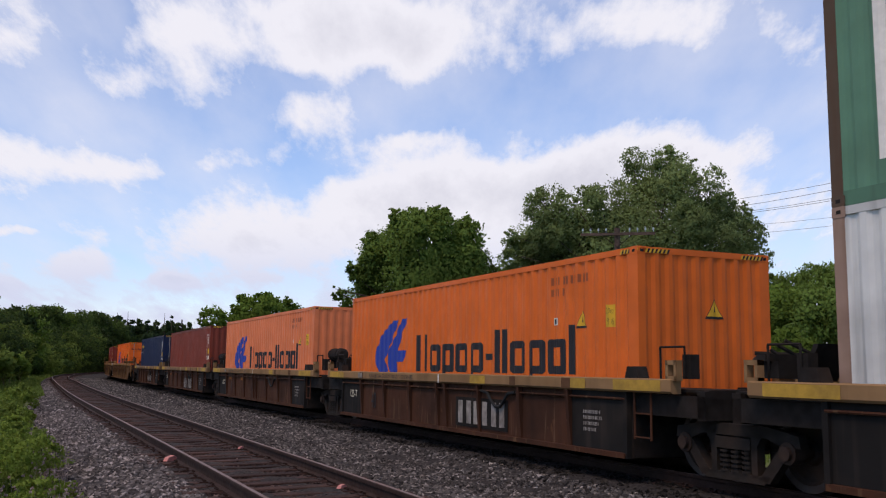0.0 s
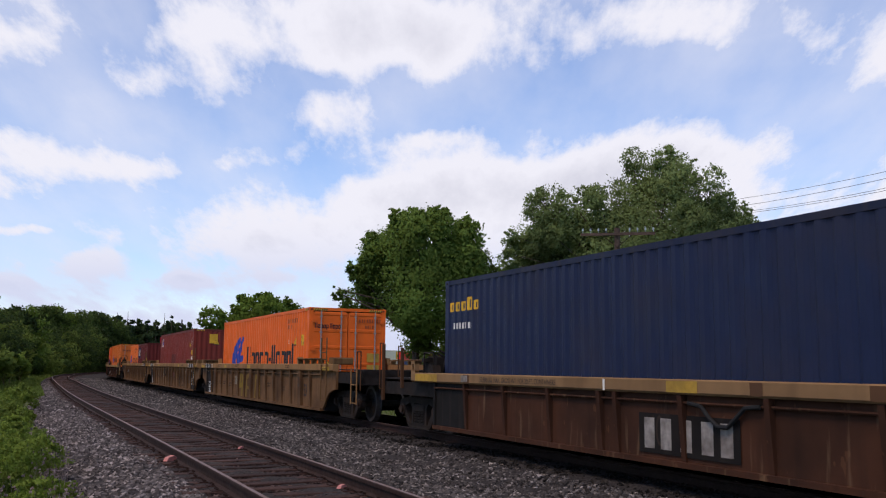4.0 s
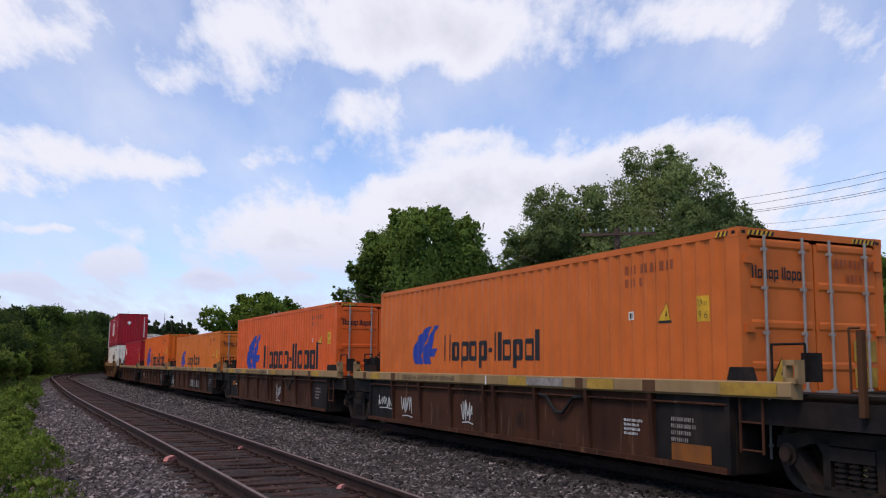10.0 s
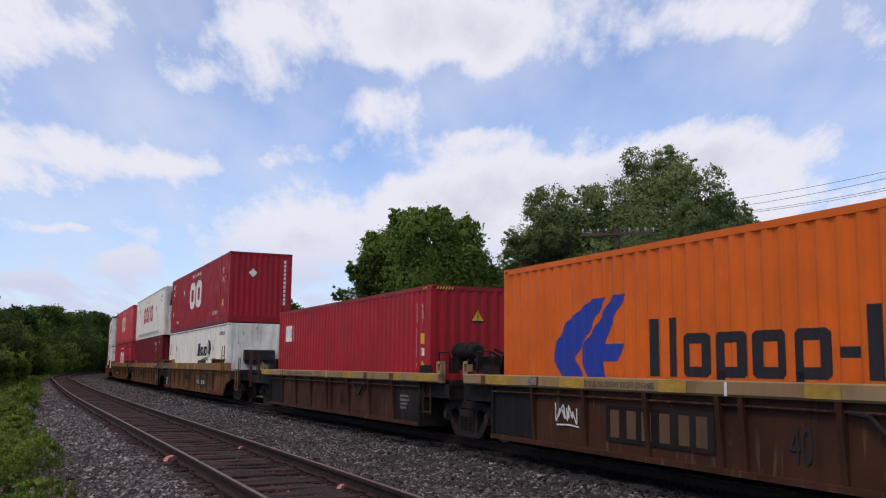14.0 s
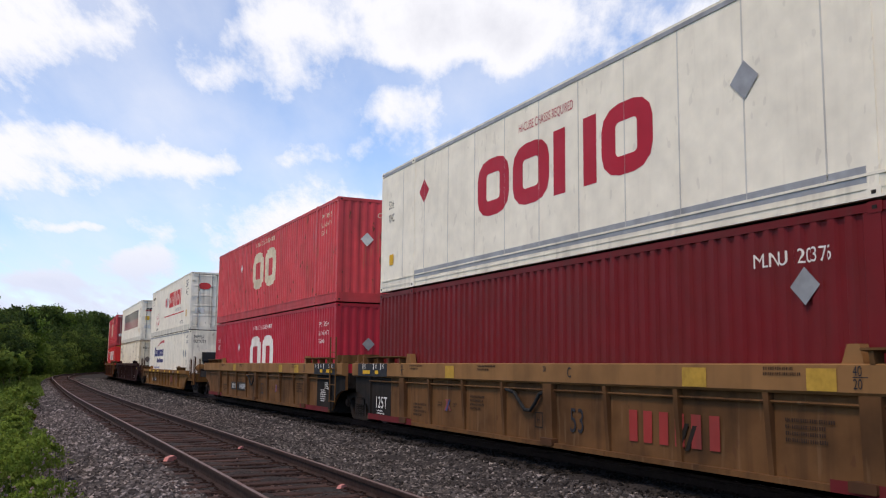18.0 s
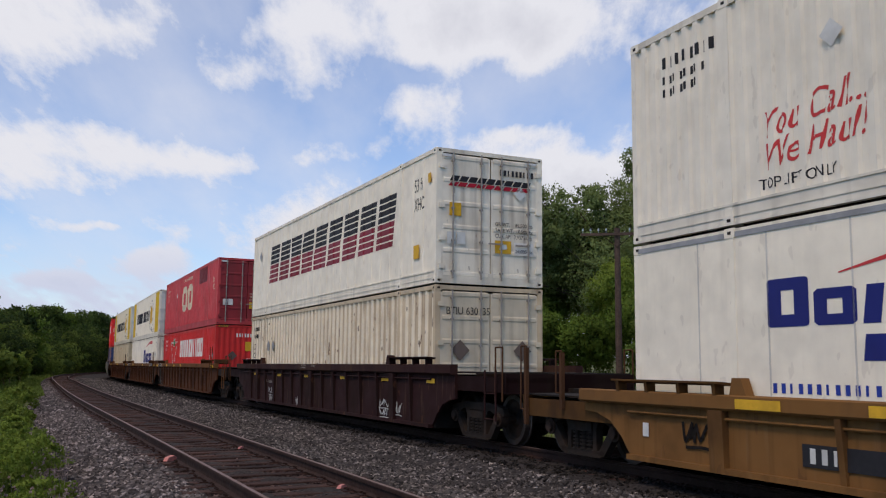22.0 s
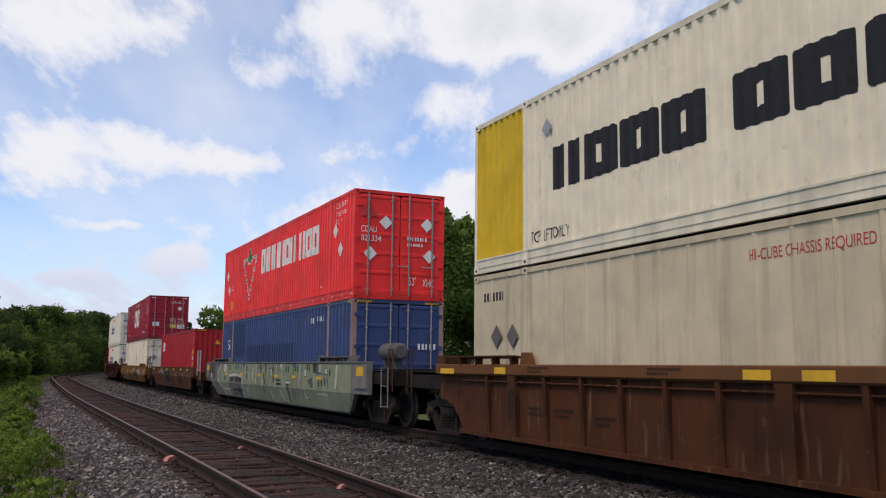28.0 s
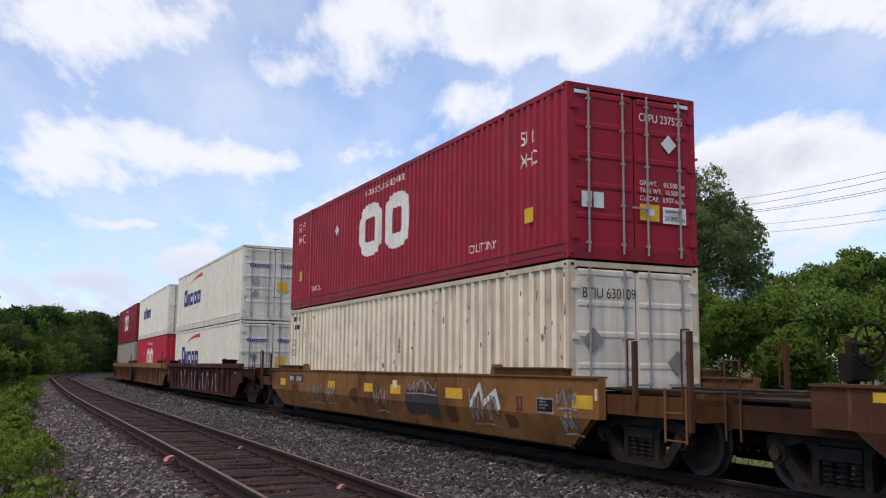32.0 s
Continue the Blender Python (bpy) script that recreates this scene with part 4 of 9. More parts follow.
def data_marks(ld, z0, mat, serial=""):
    """Small tables, plates and placards of a door end."""
    ld.door("serial_marks", fit_word(serial, 0.10, 1.02, z0 + 2.40, 0.14) if serial else cells(9, 0.22, z0 + 2.42, 0.13), mat)
    ld.door("data_marks", fit_word("GR.WT.    85,500 lbs", 0.10, 1.04, z0 + 1.30, 0.085) + fit_word("TARE WT.  10,500 lbs", 0.10, 1.04, z0 + 1.17, 0.085) + fit_word("CU.CAP.  3,937 cu.ft.", 0.10, 1.04, z0 + 1.04, 0.085), mat)
    ld.door("yellow_plate", bar(0.10, 0.50, z0 + 0.70, z0 + 0.98), YELLOW_MARK)
    ld.door("white_plate", bar(0.57, 1.06, z0 + 0.68, z0 + 0.96), WHITE_MARK)
    mark("plate_print", fit_word("24,000 lbs", 0.60, 1.03, z0 + 0.73, 0.08) + cells(8, 0.62, z0 + 0.88, 0.04), BLACK_MARK, [], FRONT(ld.hl), ld.ob, "", 0.026)
    mark("plate_print", [[(0.2, z0 + 0.78), (0.4, z0 + 0.80), (0.38, z0 + 0.9), (0.24, z0 + 0.9)]], PALE_PATCH, [], FRONT(ld.hl), ld.ob, "", 0.026)
    for u0 in (-1.05, -0.82):
        ld.door("grey_plate", bar(u0, u0 + 0.2, z0 + 0.84, z0 + 1.1), PALE_PATCH)
    ld.door("placard", diamond(0.72, z0 + 2.05, 0.2), PALE_PATCH, "pale diamond placard")
    for u0 in (-1.18, 0.85):
        ld.door("reflector", bar(u0, u0 + 0.3, z0 + 2.72, z0 + 2.78), PALE_PATCH)
    return ld


def tare(ld, u, z, first, last, mat, h=0.15):
    """Three lines of a side's serial number and weight."""
    return ld.side("serial_marks", fit_word(first, u, u + 0.92, z, h) + fit_word("TARE WEIGHT", u, u + 0.92, z - h * 1.6, h * 0.85) + fit_word(last, u, u + 0.62, z - h * 3.1, h * 0.85), mat, "small lines of writing")


# ---- well cars ----
# middles of the cars, in metres from the head's
PLACES = (1.24, 16.95, 32.52, 48.26, 63.77, 85.56, 105.21, 124.67, 146.44, 161.98, 177.51, 193.03, 208.49, 230.41, 249.96, 269.39, 292.75, 315.77, 338.57, 358.04, 377.10, 400.22, 421.67, 442.76, 465.94, 485.85, 504.34)
_parts = {}


def kept(key, make):
    if key not in _parts:
        _parts[key] = make()
    return _parts[key]


def both(make, name, base, label=""):
    """The same part on the siding's side and, turned round, on the far side."""
    me = make()
    part(name, me, base, label)
    part(name, me, base, label).matrix_local = pose(0, 0, 0, 0, 0, 180)


def ladder(x, zs0, zs1, y=1.55, w=0.42, mat=None):
    o = Solid()
    for dx in (-w / 2, w / 2):
        o.tube((x + dx, y, zs0), (x + dx, y, zs1), 0.018, 6)
    n = max(2, int((zs1 - zs0) / 0.38))
    for k in range(n):
        z = zs0 + 0.03 + k * (zs1 - zs0) / n
        o.tube((x - w / 2, y, z), (x + w / 2, y, z), 0.013, 6)
    return o.mesh("ladder", mat)


def brake_stand(x, y, z0, wheel_z, mat):
    """A hand-brake wheel on a boxed stand; the wheel faces along the train."""
    o = Solid().box(x - 0.05, x + 0.05, y - 0.05, y + 0.05, z0, wheel_z + 0.04, c=0.01).box(x - 0.12, x + 0.08, y - 0.14, y + 0.14, wheel_z - 0.42, wheel_z - 0.10, c=0.02).tube((x, y, wheel_z), (x - 0.28, y, wheel_z), 0.03, 8)
    return o.mesh("brake_stand", mat)


def brake_wheel(x, y, z, r, mat):
    o = Solid()
    n = 20
    ring_pts = [Vector((x, y + r * math.cos(k * math.tau / n), z + r * math.sin(k * math.tau / n))) for k in range(n)]
    for k in range(n):
        o.tube(ring_pts[k], ring_pts[(k + 1) % n], 0.018, 6)
        if k % 4 == 0:
            o.tube((x + 0.03, y, z), ring_pts[k], 0.013, 5)
    return o.mesh("brake_wheel", mat)


def grab_post(x, y, z0, z1, mat, thin=False):
    o = Solid()
    if thin:
        for dx in (-0.13, 0.13):
            o.tube((x + dx, y, z0), (x + dx, y, z1), 0.016, 6)
        return o.tube((x - 0.13, y, z1), (x + 0.13, y, z1), 0.016, 6).mesh("grab_post", mat)
    o.box(x - 0.035, x + 0.035, y - 0.03, y + 0.03, z0, z1 - 0.02)
    o.tube((x + 0.10, y + 0.05, z0 + 0.25), (x + 0.10, y + 0.05, z1), 0.014, 6)
    o.tube((x + 0.10, y + 0.05, z1), (x, y, z1), 0.014, 6)
    o.tube((x + 0.10, y + 0.05, z0 + 0.25), (x, y, z0 + 0.25), 0.014, 6)
    return o.mesh("grab_post", mat)


def bracket_mesh(x, z, mat):
    """An upright plate with a long hole."""
    o = Solid()
    w, h = 0.11, 0.26
    for a in (-w, w - 0.05):
        o.box(x + a, x + a + 0.05, 1.40, 1.50, z, z + h)
    o.box(x - w, x + w, 1.40, 1.50, z + h - 0.06, z + h)
    o.box(x - w, x + w, 1.40, 1.50, z, z + 0.06)
    return o.mesh("bracket", mat)


def tank_mesh(x, y, z, r, l, mat):
    o = Solid()
    o.tube((x - l / 2, y, z), (x + l / 2, y, z), r, 28)
    o.tube((x - l / 2 - 0.06, y, z), (x - l / 2, y, z), r * 0.7, 28, 0, r)
    o.tube((x + l / 2, y, z), (x + l / 2 + 0.06, y, z), r, 28, 0, r * 0.7)
    for d in (-0.3, 0.3):
        o.tube((x + d * l - 0.02, y, z), (x + d * l + 0.02, y, z), r + 0.012, 28)
        o.box(x + d * l - 0.04, x + d * l + 0.04, y - 0.12, y + 0.12, z - r - 0.22, z - r + 0.02)
    return o.mesh("air_tank", mat)


def wheel_mesh(mat_rim):
    o = Solid()
    n = 28
    prof = [(0.0, 0.05), (0.13, 0.06), (0.15, 0.02), (0.33, 0.015), (0.37, 0.07), (0.455, 0.07), (0.457, -0.03), (0.485, -0.045), (0.485, -0.065), (0.37, -0.07), (0.33, -0.03), (0.15, -0.03), (0.0, -0.05)]
    v = []
    for k in range(n):
        a = k * math.tau / n
        v += [(r * math.cos(a), y, r * math.sin(a)) for r, y in prof]
    m = len(prof)
    f = [(k * m + j, k * m + j + 1, ((k + 1) % n) * m + j + 1, ((k + 1) % n) * m + j) for k in range(n) for j in range(m - 1)]
    mi = [1 if 4 <= j <= 6 else 0 for k in range(n) for j in range(m - 1)]
    me = mesh_of("wheel", v, f, [CAST, mat_rim], index=mi)
    bm = bmesh.new()
    bm.from_mesh(me)
    bmesh.ops.recalc_face_normals(bm, faces=bm.faces)
    bm.to_mesh(me)
    bm.free()
    return me


WHEEL_RIM = material("wheel_rim", (0.07, 0.062, 0.058), 0.5, 0.5, 0.2, 10, RUST, 0.4, 3.0)
WHEEL = wheel_mesh(WHEEL_RIM)
DARK_STEEL = material("sooty_steel", (0.016, 0.0135, 0.012), 0.8, 0, 0.35, 7, (0.035, 0.02, 0.013), 0.5, 2.0, 0.004)
# truck castings are coloured darker to carry the shade beneath the cars
SIDE_FRAME_STEEL = material("shaded_truck_casting", (0.021, 0.0165, 0.0135), 0.8, 0, 0.3, 6, (0.05, 0.03, 0.02), 0.5, 2.5, 0.004)


def side_frame_mesh():
    o = Solid()
    y0, y1 = 1.02, 1.14
    top = [(-1.08, 0.52), (-1.05, 0.66), (-0.55, 0.74), (0.55, 0.74), (1.05, 0.66), (1.08, 0.52), (0.80, 0.52), (0.55, 0.60), (-0.55, 0.60), (-0.80, 0.52)]
    o.prism(top, y0, y1)
    o.prism([(-0.62, 0.16), (0.62, 0.16), (0.50, 0.06), (-0.50, 0.06)], y0, y1)
    for s in (1, -1):
        o.prism([(s * 1.0, 0.56), (s * 0.80, 0.56), (s * 0.42, 0.12), (s * 0.58, 0.08)], y0, y1)
        o.prism([(s * 0.52, 0.66), (s * 0.30, 0.66), (s * 0.30, 0.12), (s * 0.40, 0.12), (s * 0.40, 0.5)], y0, y1)
    o.box(-0.30, 0.30, 1.0, 1.16, 0.44, 0.58)
    return o.mesh("side_frame", SIDE_FRAME_STEEL)


def spring_mesh():
    o = Solid()
    for k in range(5):
        o.tube((0, 1.08, 0.16 + k * 0.058), (0, 1.08, 0.19 + k * 0.058), 0.082, 10)
    return o.tube((0, 1.08, 0.15), (0, 1.08, 0.45), 0.05, 8).mesh("spring", SIDE_FRAME_STEEL)


SIDE_FRAME, SPRING = side_frame_mesh(), spring_mesh()
BEARING = Solid().tube((0, 0, 0), (0, 0.16, 0), 0.13, 14).tube((0, 0.16, 0), (0, 0.21, 0), 0.085, 12).mesh("bearing_cap", material("bearing_rust", (0.042, 0.026, 0.019), 0.8, 0, 0.3, 8, GRIME, 0.5, 3.0))
AXLE = Solid().tube((0, -1.0, 0), (0, 1.0, 0), 0.085, 10).mesh("axle", CAST)
BOLSTER = Solid().box(-0.22, 0.22, -1.06, 1.06, 0.42, 0.66, c=0.03).tube((0, 0, 0.64), (0, 0, 0.80), 0.24, 16).mesh("bolster", DARK_STEEL)
BRAKE_BEAM = Solid().box(-0.05, 0.05, -0.85, 0.85, 0.32, 0.42).box(-0.09, 0.09, -0.83, -0.68, 0.25, 0.55).box(-0.09, 0.09, 0.68, 0.83, 0.25, 0.55).mesh("brake_beam", DARK_STEEL)


def truck_thing():
    base = tagged(new("wheel_truck"), "dark cast-steel four-wheel truck under the train", "rail truck", "wheel trucks of the train")
    for sy in (0, 180):
        part("side_frame", SIDE_FRAME, base).matrix_local = pose(0, 0, 0, 0, 0, sy)
        for x in (-0.19, 0.0, 0.19):
            part("spring", SPRING, base, "coil spring").matrix_local = pose(x, 0, 0, 0, 0, sy)
    part("bolster", BOLSTER, base)
    for x in (-0.89, 0.89):
        part("axle", AXLE, base).matrix_local = pose(x, 0, 0.457)
        for sy in (1, -1):
            part("wheel", WHEEL, base, "dark steel wheel with a worn rim").matrix_local = pose(x, sy * 0.765, 0.457, 0, 0, 0 if sy > 0 else 180)
            part("bearing_cap", BEARING, base, "rusty bearing cap").matrix_local = pose(x, sy * 1.0, 0.457, 0, 0, 0 if sy > 0 else 180)
        part("brake_beam", BRAKE_BEAM, base).matrix_local = pose(x * 0.42, 0, 0)
    return base


TRUCK = None


def add_truck(a):
    global TRUCK
    if TRUCK is None:
        TRUCK = truck_thing()
        ob = TRUCK
    else:
        ob = copy_thing(TRUCK, Matrix())
    ROLLING.append((ob, a, 0.89))


def coupler_mesh(x, s):
    o = Solid()
    o.box(min(x, x + s * 0.75), max(x, x + s * 0.75), -0.09, 0.09, 0.78, 0.98)
    o.prism([(x + s * 0.62, 0.70), (x + s * 0.95, 0.70), (x + s * 1.02, 0.88), (x + s * 0.95, 1.04), (x + s * 0.62, 1.04)], -0.14, 0.14)
    return o.mesh("coupler", DARK_STEEL)


def hose_mesh(x, s):
    o = Solid()
    pts = [Vector((x + s * 0.2, 0.35, 0.85)), Vector((x + s * 0.5, 0.33, 0.55)), Vector((x + s * 0.8, 0.25, 0.38)), Vector((x + s * 1.1, 0.15, 0.36))]
    for p, q in zip(pts, pts[1:]):
        o.tube(p, q, 0.025, 6)
    return o.mesh("air_hose", RUBBER)


SILL_RUST, SOOT, RUST_ORANGE, FAINT_TAN = paint(0.10, 0.05, 0.026, 0.8), paint(0.014, 0.012, 0.011, 0.8, GRIME, 0.4, 0.3), paint(0.24, 0.085, 0.02, 0.8, GRIME, 0.6, 0.4), paint(0.13, 0.072, 0.038, 0.8, GRIME, 0.5, 0.4)
PALE_STEEL = paint(0.42, 0.38, 0.33, 0.5)
POST = paint(0.085, 0.040, 0.020, 0.75, (0.03, 0.02, 0.015), 0.5, 0.3)
FAINT = paint(0.035, 0.024, 0.019, 0.8)


def well_car(a, label, kind, rgb, sill_rgb=None, rear="joint", front="joint", dark=(0.015, 0.0135, 0.0125), reach=(9.75, 9.75)):
    """kind A: 40-foot well with a pale sill; B: 53-foot ribbed well; C: single ribbed; D: single with smooth sides.
    reach: from the middle to the truck's middle, in front and behind."""
    base = tagged(new("well_car"), label, "rail car", "well cars of the train")
    ROLLING.append((base, a, 6.5))
    P = dict(A=dict(lb=6.08, ls=7.15, zs=(1.08, 1.27), ribs=(0.2, 1.62, 3.12, 4.64)), B=dict(lb=8.25, ls=9.35, zs=(1.25, 1.45), ribs=(0.0, 1.07, 2.08, 3.08, 4.08, 5.14, 6.2, 7.15)),
             C=dict(lb=8.05, ls=9.2, zs=(0.91, 1.10), ribs=(0.0, 1.25, 2.5, 4.35, 6.2)), D=dict(lb=8.25, ls=9.2, zs=(1.05, 1.25), ribs=()),
             E=dict(lb=8.25, ls=9.3, zs=(1.25, 1.45), ribs=(0.0, 1.0, 2.0, 3.05, 4.05, 5.2, 6.2, 7.2)),
             G=dict(lb=8.25, ls=9.9, zs=(1.28, 1.48), ribs=()), S=dict(lb=6.6, ls=7.9, zs=(1.0, 1.23), ribs=()))[kind]
    lb, ls, (za, zb), ribs = P["lb"], P["ls"], P["zs"], P["ribs"]
    if kind == "B" and rgb == OCHRE:
        ribs, (za, zb) = (0.0, 1.55, 3.12, 4.69, 6.1), OCHRE_SILL_Z
    body = paint(*rgb, 0.7, (0.020, 0.012, 0.009), 0.75, 0.45, 0.7 if kind in "ABSD" else 0.4)
    sill = paint(*(sill_rgb or rgb), 0.7, (0.10, 0.055, 0.028), 0.55, 0.35)
    # darkened, dirtier sill paint; on end decks it also stands in for shade
    worn = paint(*[c * 0.55 for c in (sill_rgb or rgb)], 0.75, (0.022, 0.014, 0.011), 0.9, 0.6)
    black = paint(*dark, 0.75, (0.06, 0.045, 0.035), 0.5, 0.4)
    tag = (kind, rgb, sill_rgb, dark)
    smooth = kind in "DGS"

    if smooth:
        fold = 0.72 if kind == "G" else 0.80 if kind == "S" else 0.66

        def side():
            o = Solid()
            o.prism([(1.40, fold), (1.52, fold), (1.52, zb), (1.40, zb)], -ls, ls, axis="x")
            bot = [(-lb, 0.2), (lb, 0.2), (lb + 0.75, fold), (-lb - 0.75, fold)]
            v = [Vector((x, 1.52 if z > 0.3 else 1.36, z)) for x, z in bot] + [Vector((x, 1.40 if z > 0.3 else 1.26, z)) for x, z in bot]
            o.add(v, [(0, 1, 2, 3), (7, 6, 5, 4), (0, 4, 5, 1), (1, 5, 6, 2), (2, 6, 7, 3), (3, 7, 4, 0)])
            return o.mesh("side_wall", body)
        both(lambda: kept(("side", tag), side), "side_wall", base)

        def cap():
            return Solid().box(-ls, ls, 1.36, 1.55, zb, zb + 0.03).mesh("top_chord", sill)
        both(lambda: kept(("cap", tag), cap), "top_chord", base)
    else:
        def side():
            o = Solid()
            arch = kind != "A"
            prof = [(-lb, 0.2), (lb, 0.2)]
            if arch:
                prof += [(lb + 0.22, 0.45), (lb + 0.50, 0.66), (lb + 0.85, 0.76), (ls, 0.78), (ls, za), (-ls, za), (-ls, 0.78), (-lb - 0.85, 0.76), (-lb - 0.50, 0.66), (-lb - 0.22, 0.45)]
            else:
                prof += [(lb, za), (-lb, za)]
            o.prism(prof, 1.36, 1.42)
            o.box(-lb, lb, 1.36, 1.50, 0.17, 0.24)
            return o.mesh("side_wall", body)
        both(lambda: kept(("side", tag), side), "side_wall", base)

        def chord():
            o = Solid()
            o.prism([(1.36, za), (1.50, za), (1.53, za + 0.03), (1.53, zb - 0.015), (1.50, zb), (1.36, zb)], -ls, ls, axis="x")
            return o.mesh("sill", sill)
        both(lambda: kept(("sill", tag), chord), "sill", base, "flat steel top sill")

        def rib():
            return Solid().prism([(1.42, 0.24), (1.455, 0.24), (1.515, za), (1.42, za)], -0.04, 0.04, axis="x").mesh("rib", body)

        def thick_rib():
            return Solid().prism([(1.42, 0.17), (1.50, 0.17), (1.525, za), (1.42, za)], -0.13, 0.13, axis="x").mesh("rib", body)
        for r in ribs:
            for s in ((1, -1) if r else (1,)):
                heavy = r in (0.0, 6.1, 6.2)
                me = kept(("ribh" if heavy else "rib", tag), thick_rib if heavy else rib)
                part("rib", me, base).matrix_local = pose(s * r, 0, 0)
                part("rib", me, base).matrix_local = pose(s * r, 0, 0, 0, 0, 180)

        def pipe():
            return Solid().tube((-lb, 1.46, za - 0.10), (lb, 1.46, za - 0.10), 0.02, 6).mesh("train_pipe", body)
        both(lambda: kept(("pipe", tag), pipe), "train_pipe", base)

        def panel():
            o = Solid()
            x0, x1 = (4.62, 6.06) if kind == "A" else (6.95, 8.20)
            if rgb == OCHRE:
                o.prism([(x0, 0.22), (8.25, 0.22), (8.47, 0.45), (8.75, 0.66), (9.1, 0.76), (9.33, 0.78), (9.33, za - 0.01), (x0, za - 0.01)], 1.42, 1.428)
            else:
                o.box(x0, x1, 1.42, 1.428, 0.22, za - 0.01)
            o.box(x1 - 0.02, x1 + 0.06, 1.36, 1.47, 0.17, za)
            return o.mesh("end_panel", black)
        if kind in "AB":
            me = kept(("panel", tag), panel)
            mirrored = kept(("panelm", tag), lambda: mirror_x(me))
            if kind == "A" or rear == "joint":
                part("end_panel", me, base, "sooty black end panel")
                part("end_panel", mirrored, base, "sooty black end panel").matrix_local = pose(0, 0, 0, 0, 0, 180)
            if kind == "A" or front == "joint":
                part("end_panel", mirrored, base, "sooty black end panel")
                part("end_panel", me, base, "sooty black end panel").matrix_local = pose(0, 0, 0, 0, 0, 180)
    # guides above the sill near the ends
    if kind in "BCDEG":
        def guide(x0, x1):
            o = Solid().prism([(1.38, zb + 0.10), (1.57, zb + 0.13), (1.57, zb + 0.155), (1.38, zb + 0.14)], x0, x1, axis="x")
            for f in (0.06, 0.36, 0.66, 0.95):
                x = x0 + f * (x1 - x0)
                o.prism([(1.40, zb - 0.01), (1.535, zb - 0.01), (1.55, zb + 0.13), (1.40, zb + 0.11)], x - 0.03, x + 0.03, axis="x")
            if kind == "D":
                o.prism([(1.39, zb - 0.01), (1.54, zb - 0.01), (1.56, zb + 0.13), (1.39, zb + 0.11)], x0 + 0.02, x1 - 0.02, axis="x")
            return o.mesh("guide_rail", worn)
        for x0, x1 in ((6.05, 8.3), (-8.3, -6.05)):
            me = kept(("guide", tag, x0), lambda: guide(x0, x1))
            part("guide_rail", me, base).matrix_local = pose(0, 0, 0)
            part("guide_rail", me, base).matrix_local = pose(0, 0, 0, 0, 0, 180)
        if kind == "B" and rgb != OCHRE:
            def stripe():
                o = Solid()
                for x in (6.75, 7.45, 8.05):
                    o.box(x, x + 0.06, 1.531, 1.537, zb - 0.19, zb - 0.01)
                return o.mesh("length_ticks", WHITE_MARK)
            me = kept(("tick", zb), stripe)
            me2 = kept(("tickm", zb), lambda: mirror_x(me))
            if rear == "joint":
                part("length_ticks", me, base)
            if front == "joint":
                part("length_ticks", me2, base)
    # floor and bulkheads
    part("floor", kept(("floor", lb), lambda: Solid().box(-lb, lb, -1.30, 1.30, 0.16, 0.22).mesh("floor", DARK_STEEL)), base)
    for s in (1, -1):
        part("bulkhead", kept(("bulk", lb, za, s), lambda: Solid().box(min(s * lb, s * (lb + 0.06)), max(s * lb, s * (lb + 0.06)), -1.38, 1.38, 0.18, za).mesh("bulkhead", DARK_STEEL)), base)
    for s, end, far in ((-1, front, reach[0]), (1, rear, reach[1])):
        x_end = far - 0.25 if end == "joint" else far + 1.55
        xs = sorted((s * (lb + 0.06), s * x_end))

        # end decks use a darker material to imitate shade between the cars
        deck_shade_mat = worn if kind in "CDSE" else DARK_STEEL
        pieces = [("center_sill", (xs[0], xs[1], -0.45, 0.45, 0.80, za + 0.02)), ("deck_plate", (xs[0], xs[1], -1.30, 1.30, za - 0.12, za - 0.04)),
                  ("edge_beam", (xs[0], xs[1], 1.30, 1.36, za - 0.30, za - 0.02)), ("edge_beam", (xs[0], xs[1], -1.36, -1.30, za - 0.30, za - 0.02)),
                  ("end_beam", (min(s * (x_end - 0.15), s * x_end), max(s * (x_end - 0.15), s * x_end), -1.36, 1.36, za - 0.32, za + 0.04))]
        for n, q in enumerate(pieces):
            part(q[0], kept(("deck", tag, s, x_end, n), lambda: Solid().box(*q[1]).mesh(q[0], deck_shade_mat)), base)
        for k in range(3):
            x = s * (lb + 0.4 + k * (x_end - lb - 0.8) / 2)
            part("cross_beam", kept(("xb", tag), lambda: Solid().box(-0.05, 0.05, -1.29, 1.29, za - 0.26, za - 0.12).mesh("cross_beam", deck_shade_mat)), base).matrix_local = pose(x, 0, 0)
        plank = kept(("walk", s, x_end, za, lb), lambda: Solid().box(xs[0], xs[1], -0.4, 0.4, za + 0.03, za + 0.06).mesh("walkway", DARK_STEEL))
        for y in (0.9, -0.9):
            part("walkway", plank, base).matrix_local = pose(0, y, 0)
        if end != "joint":
            part("coupler", kept(("cp", s, x_end), lambda: coupler_mesh(s * (x_end - 0.35), s)), base)
            part("air_hose", kept(("hose", s, x_end), lambda: hose_mesh(s * (x_end - 0.3), s)), base)
            for y, m in ((1.40, 0), (-1.40, 0)):
                part("grab_post", kept(("gp", tag, s, x_end, y), lambda: grab_post(s * (x_end - 0.2), y, za - 0.45, za + (0.5 if kind in "BEGS" else 0.85), POST, kind in "BEGS")), base)
                if kind in "BEGS":
                    continue
                part("grab_post", kept(("gp2", tag, s, x_end, y), lambda: grab_post(s * (x_end - 1.35), y, za - 0.15, za + 0.75, POST)), base)
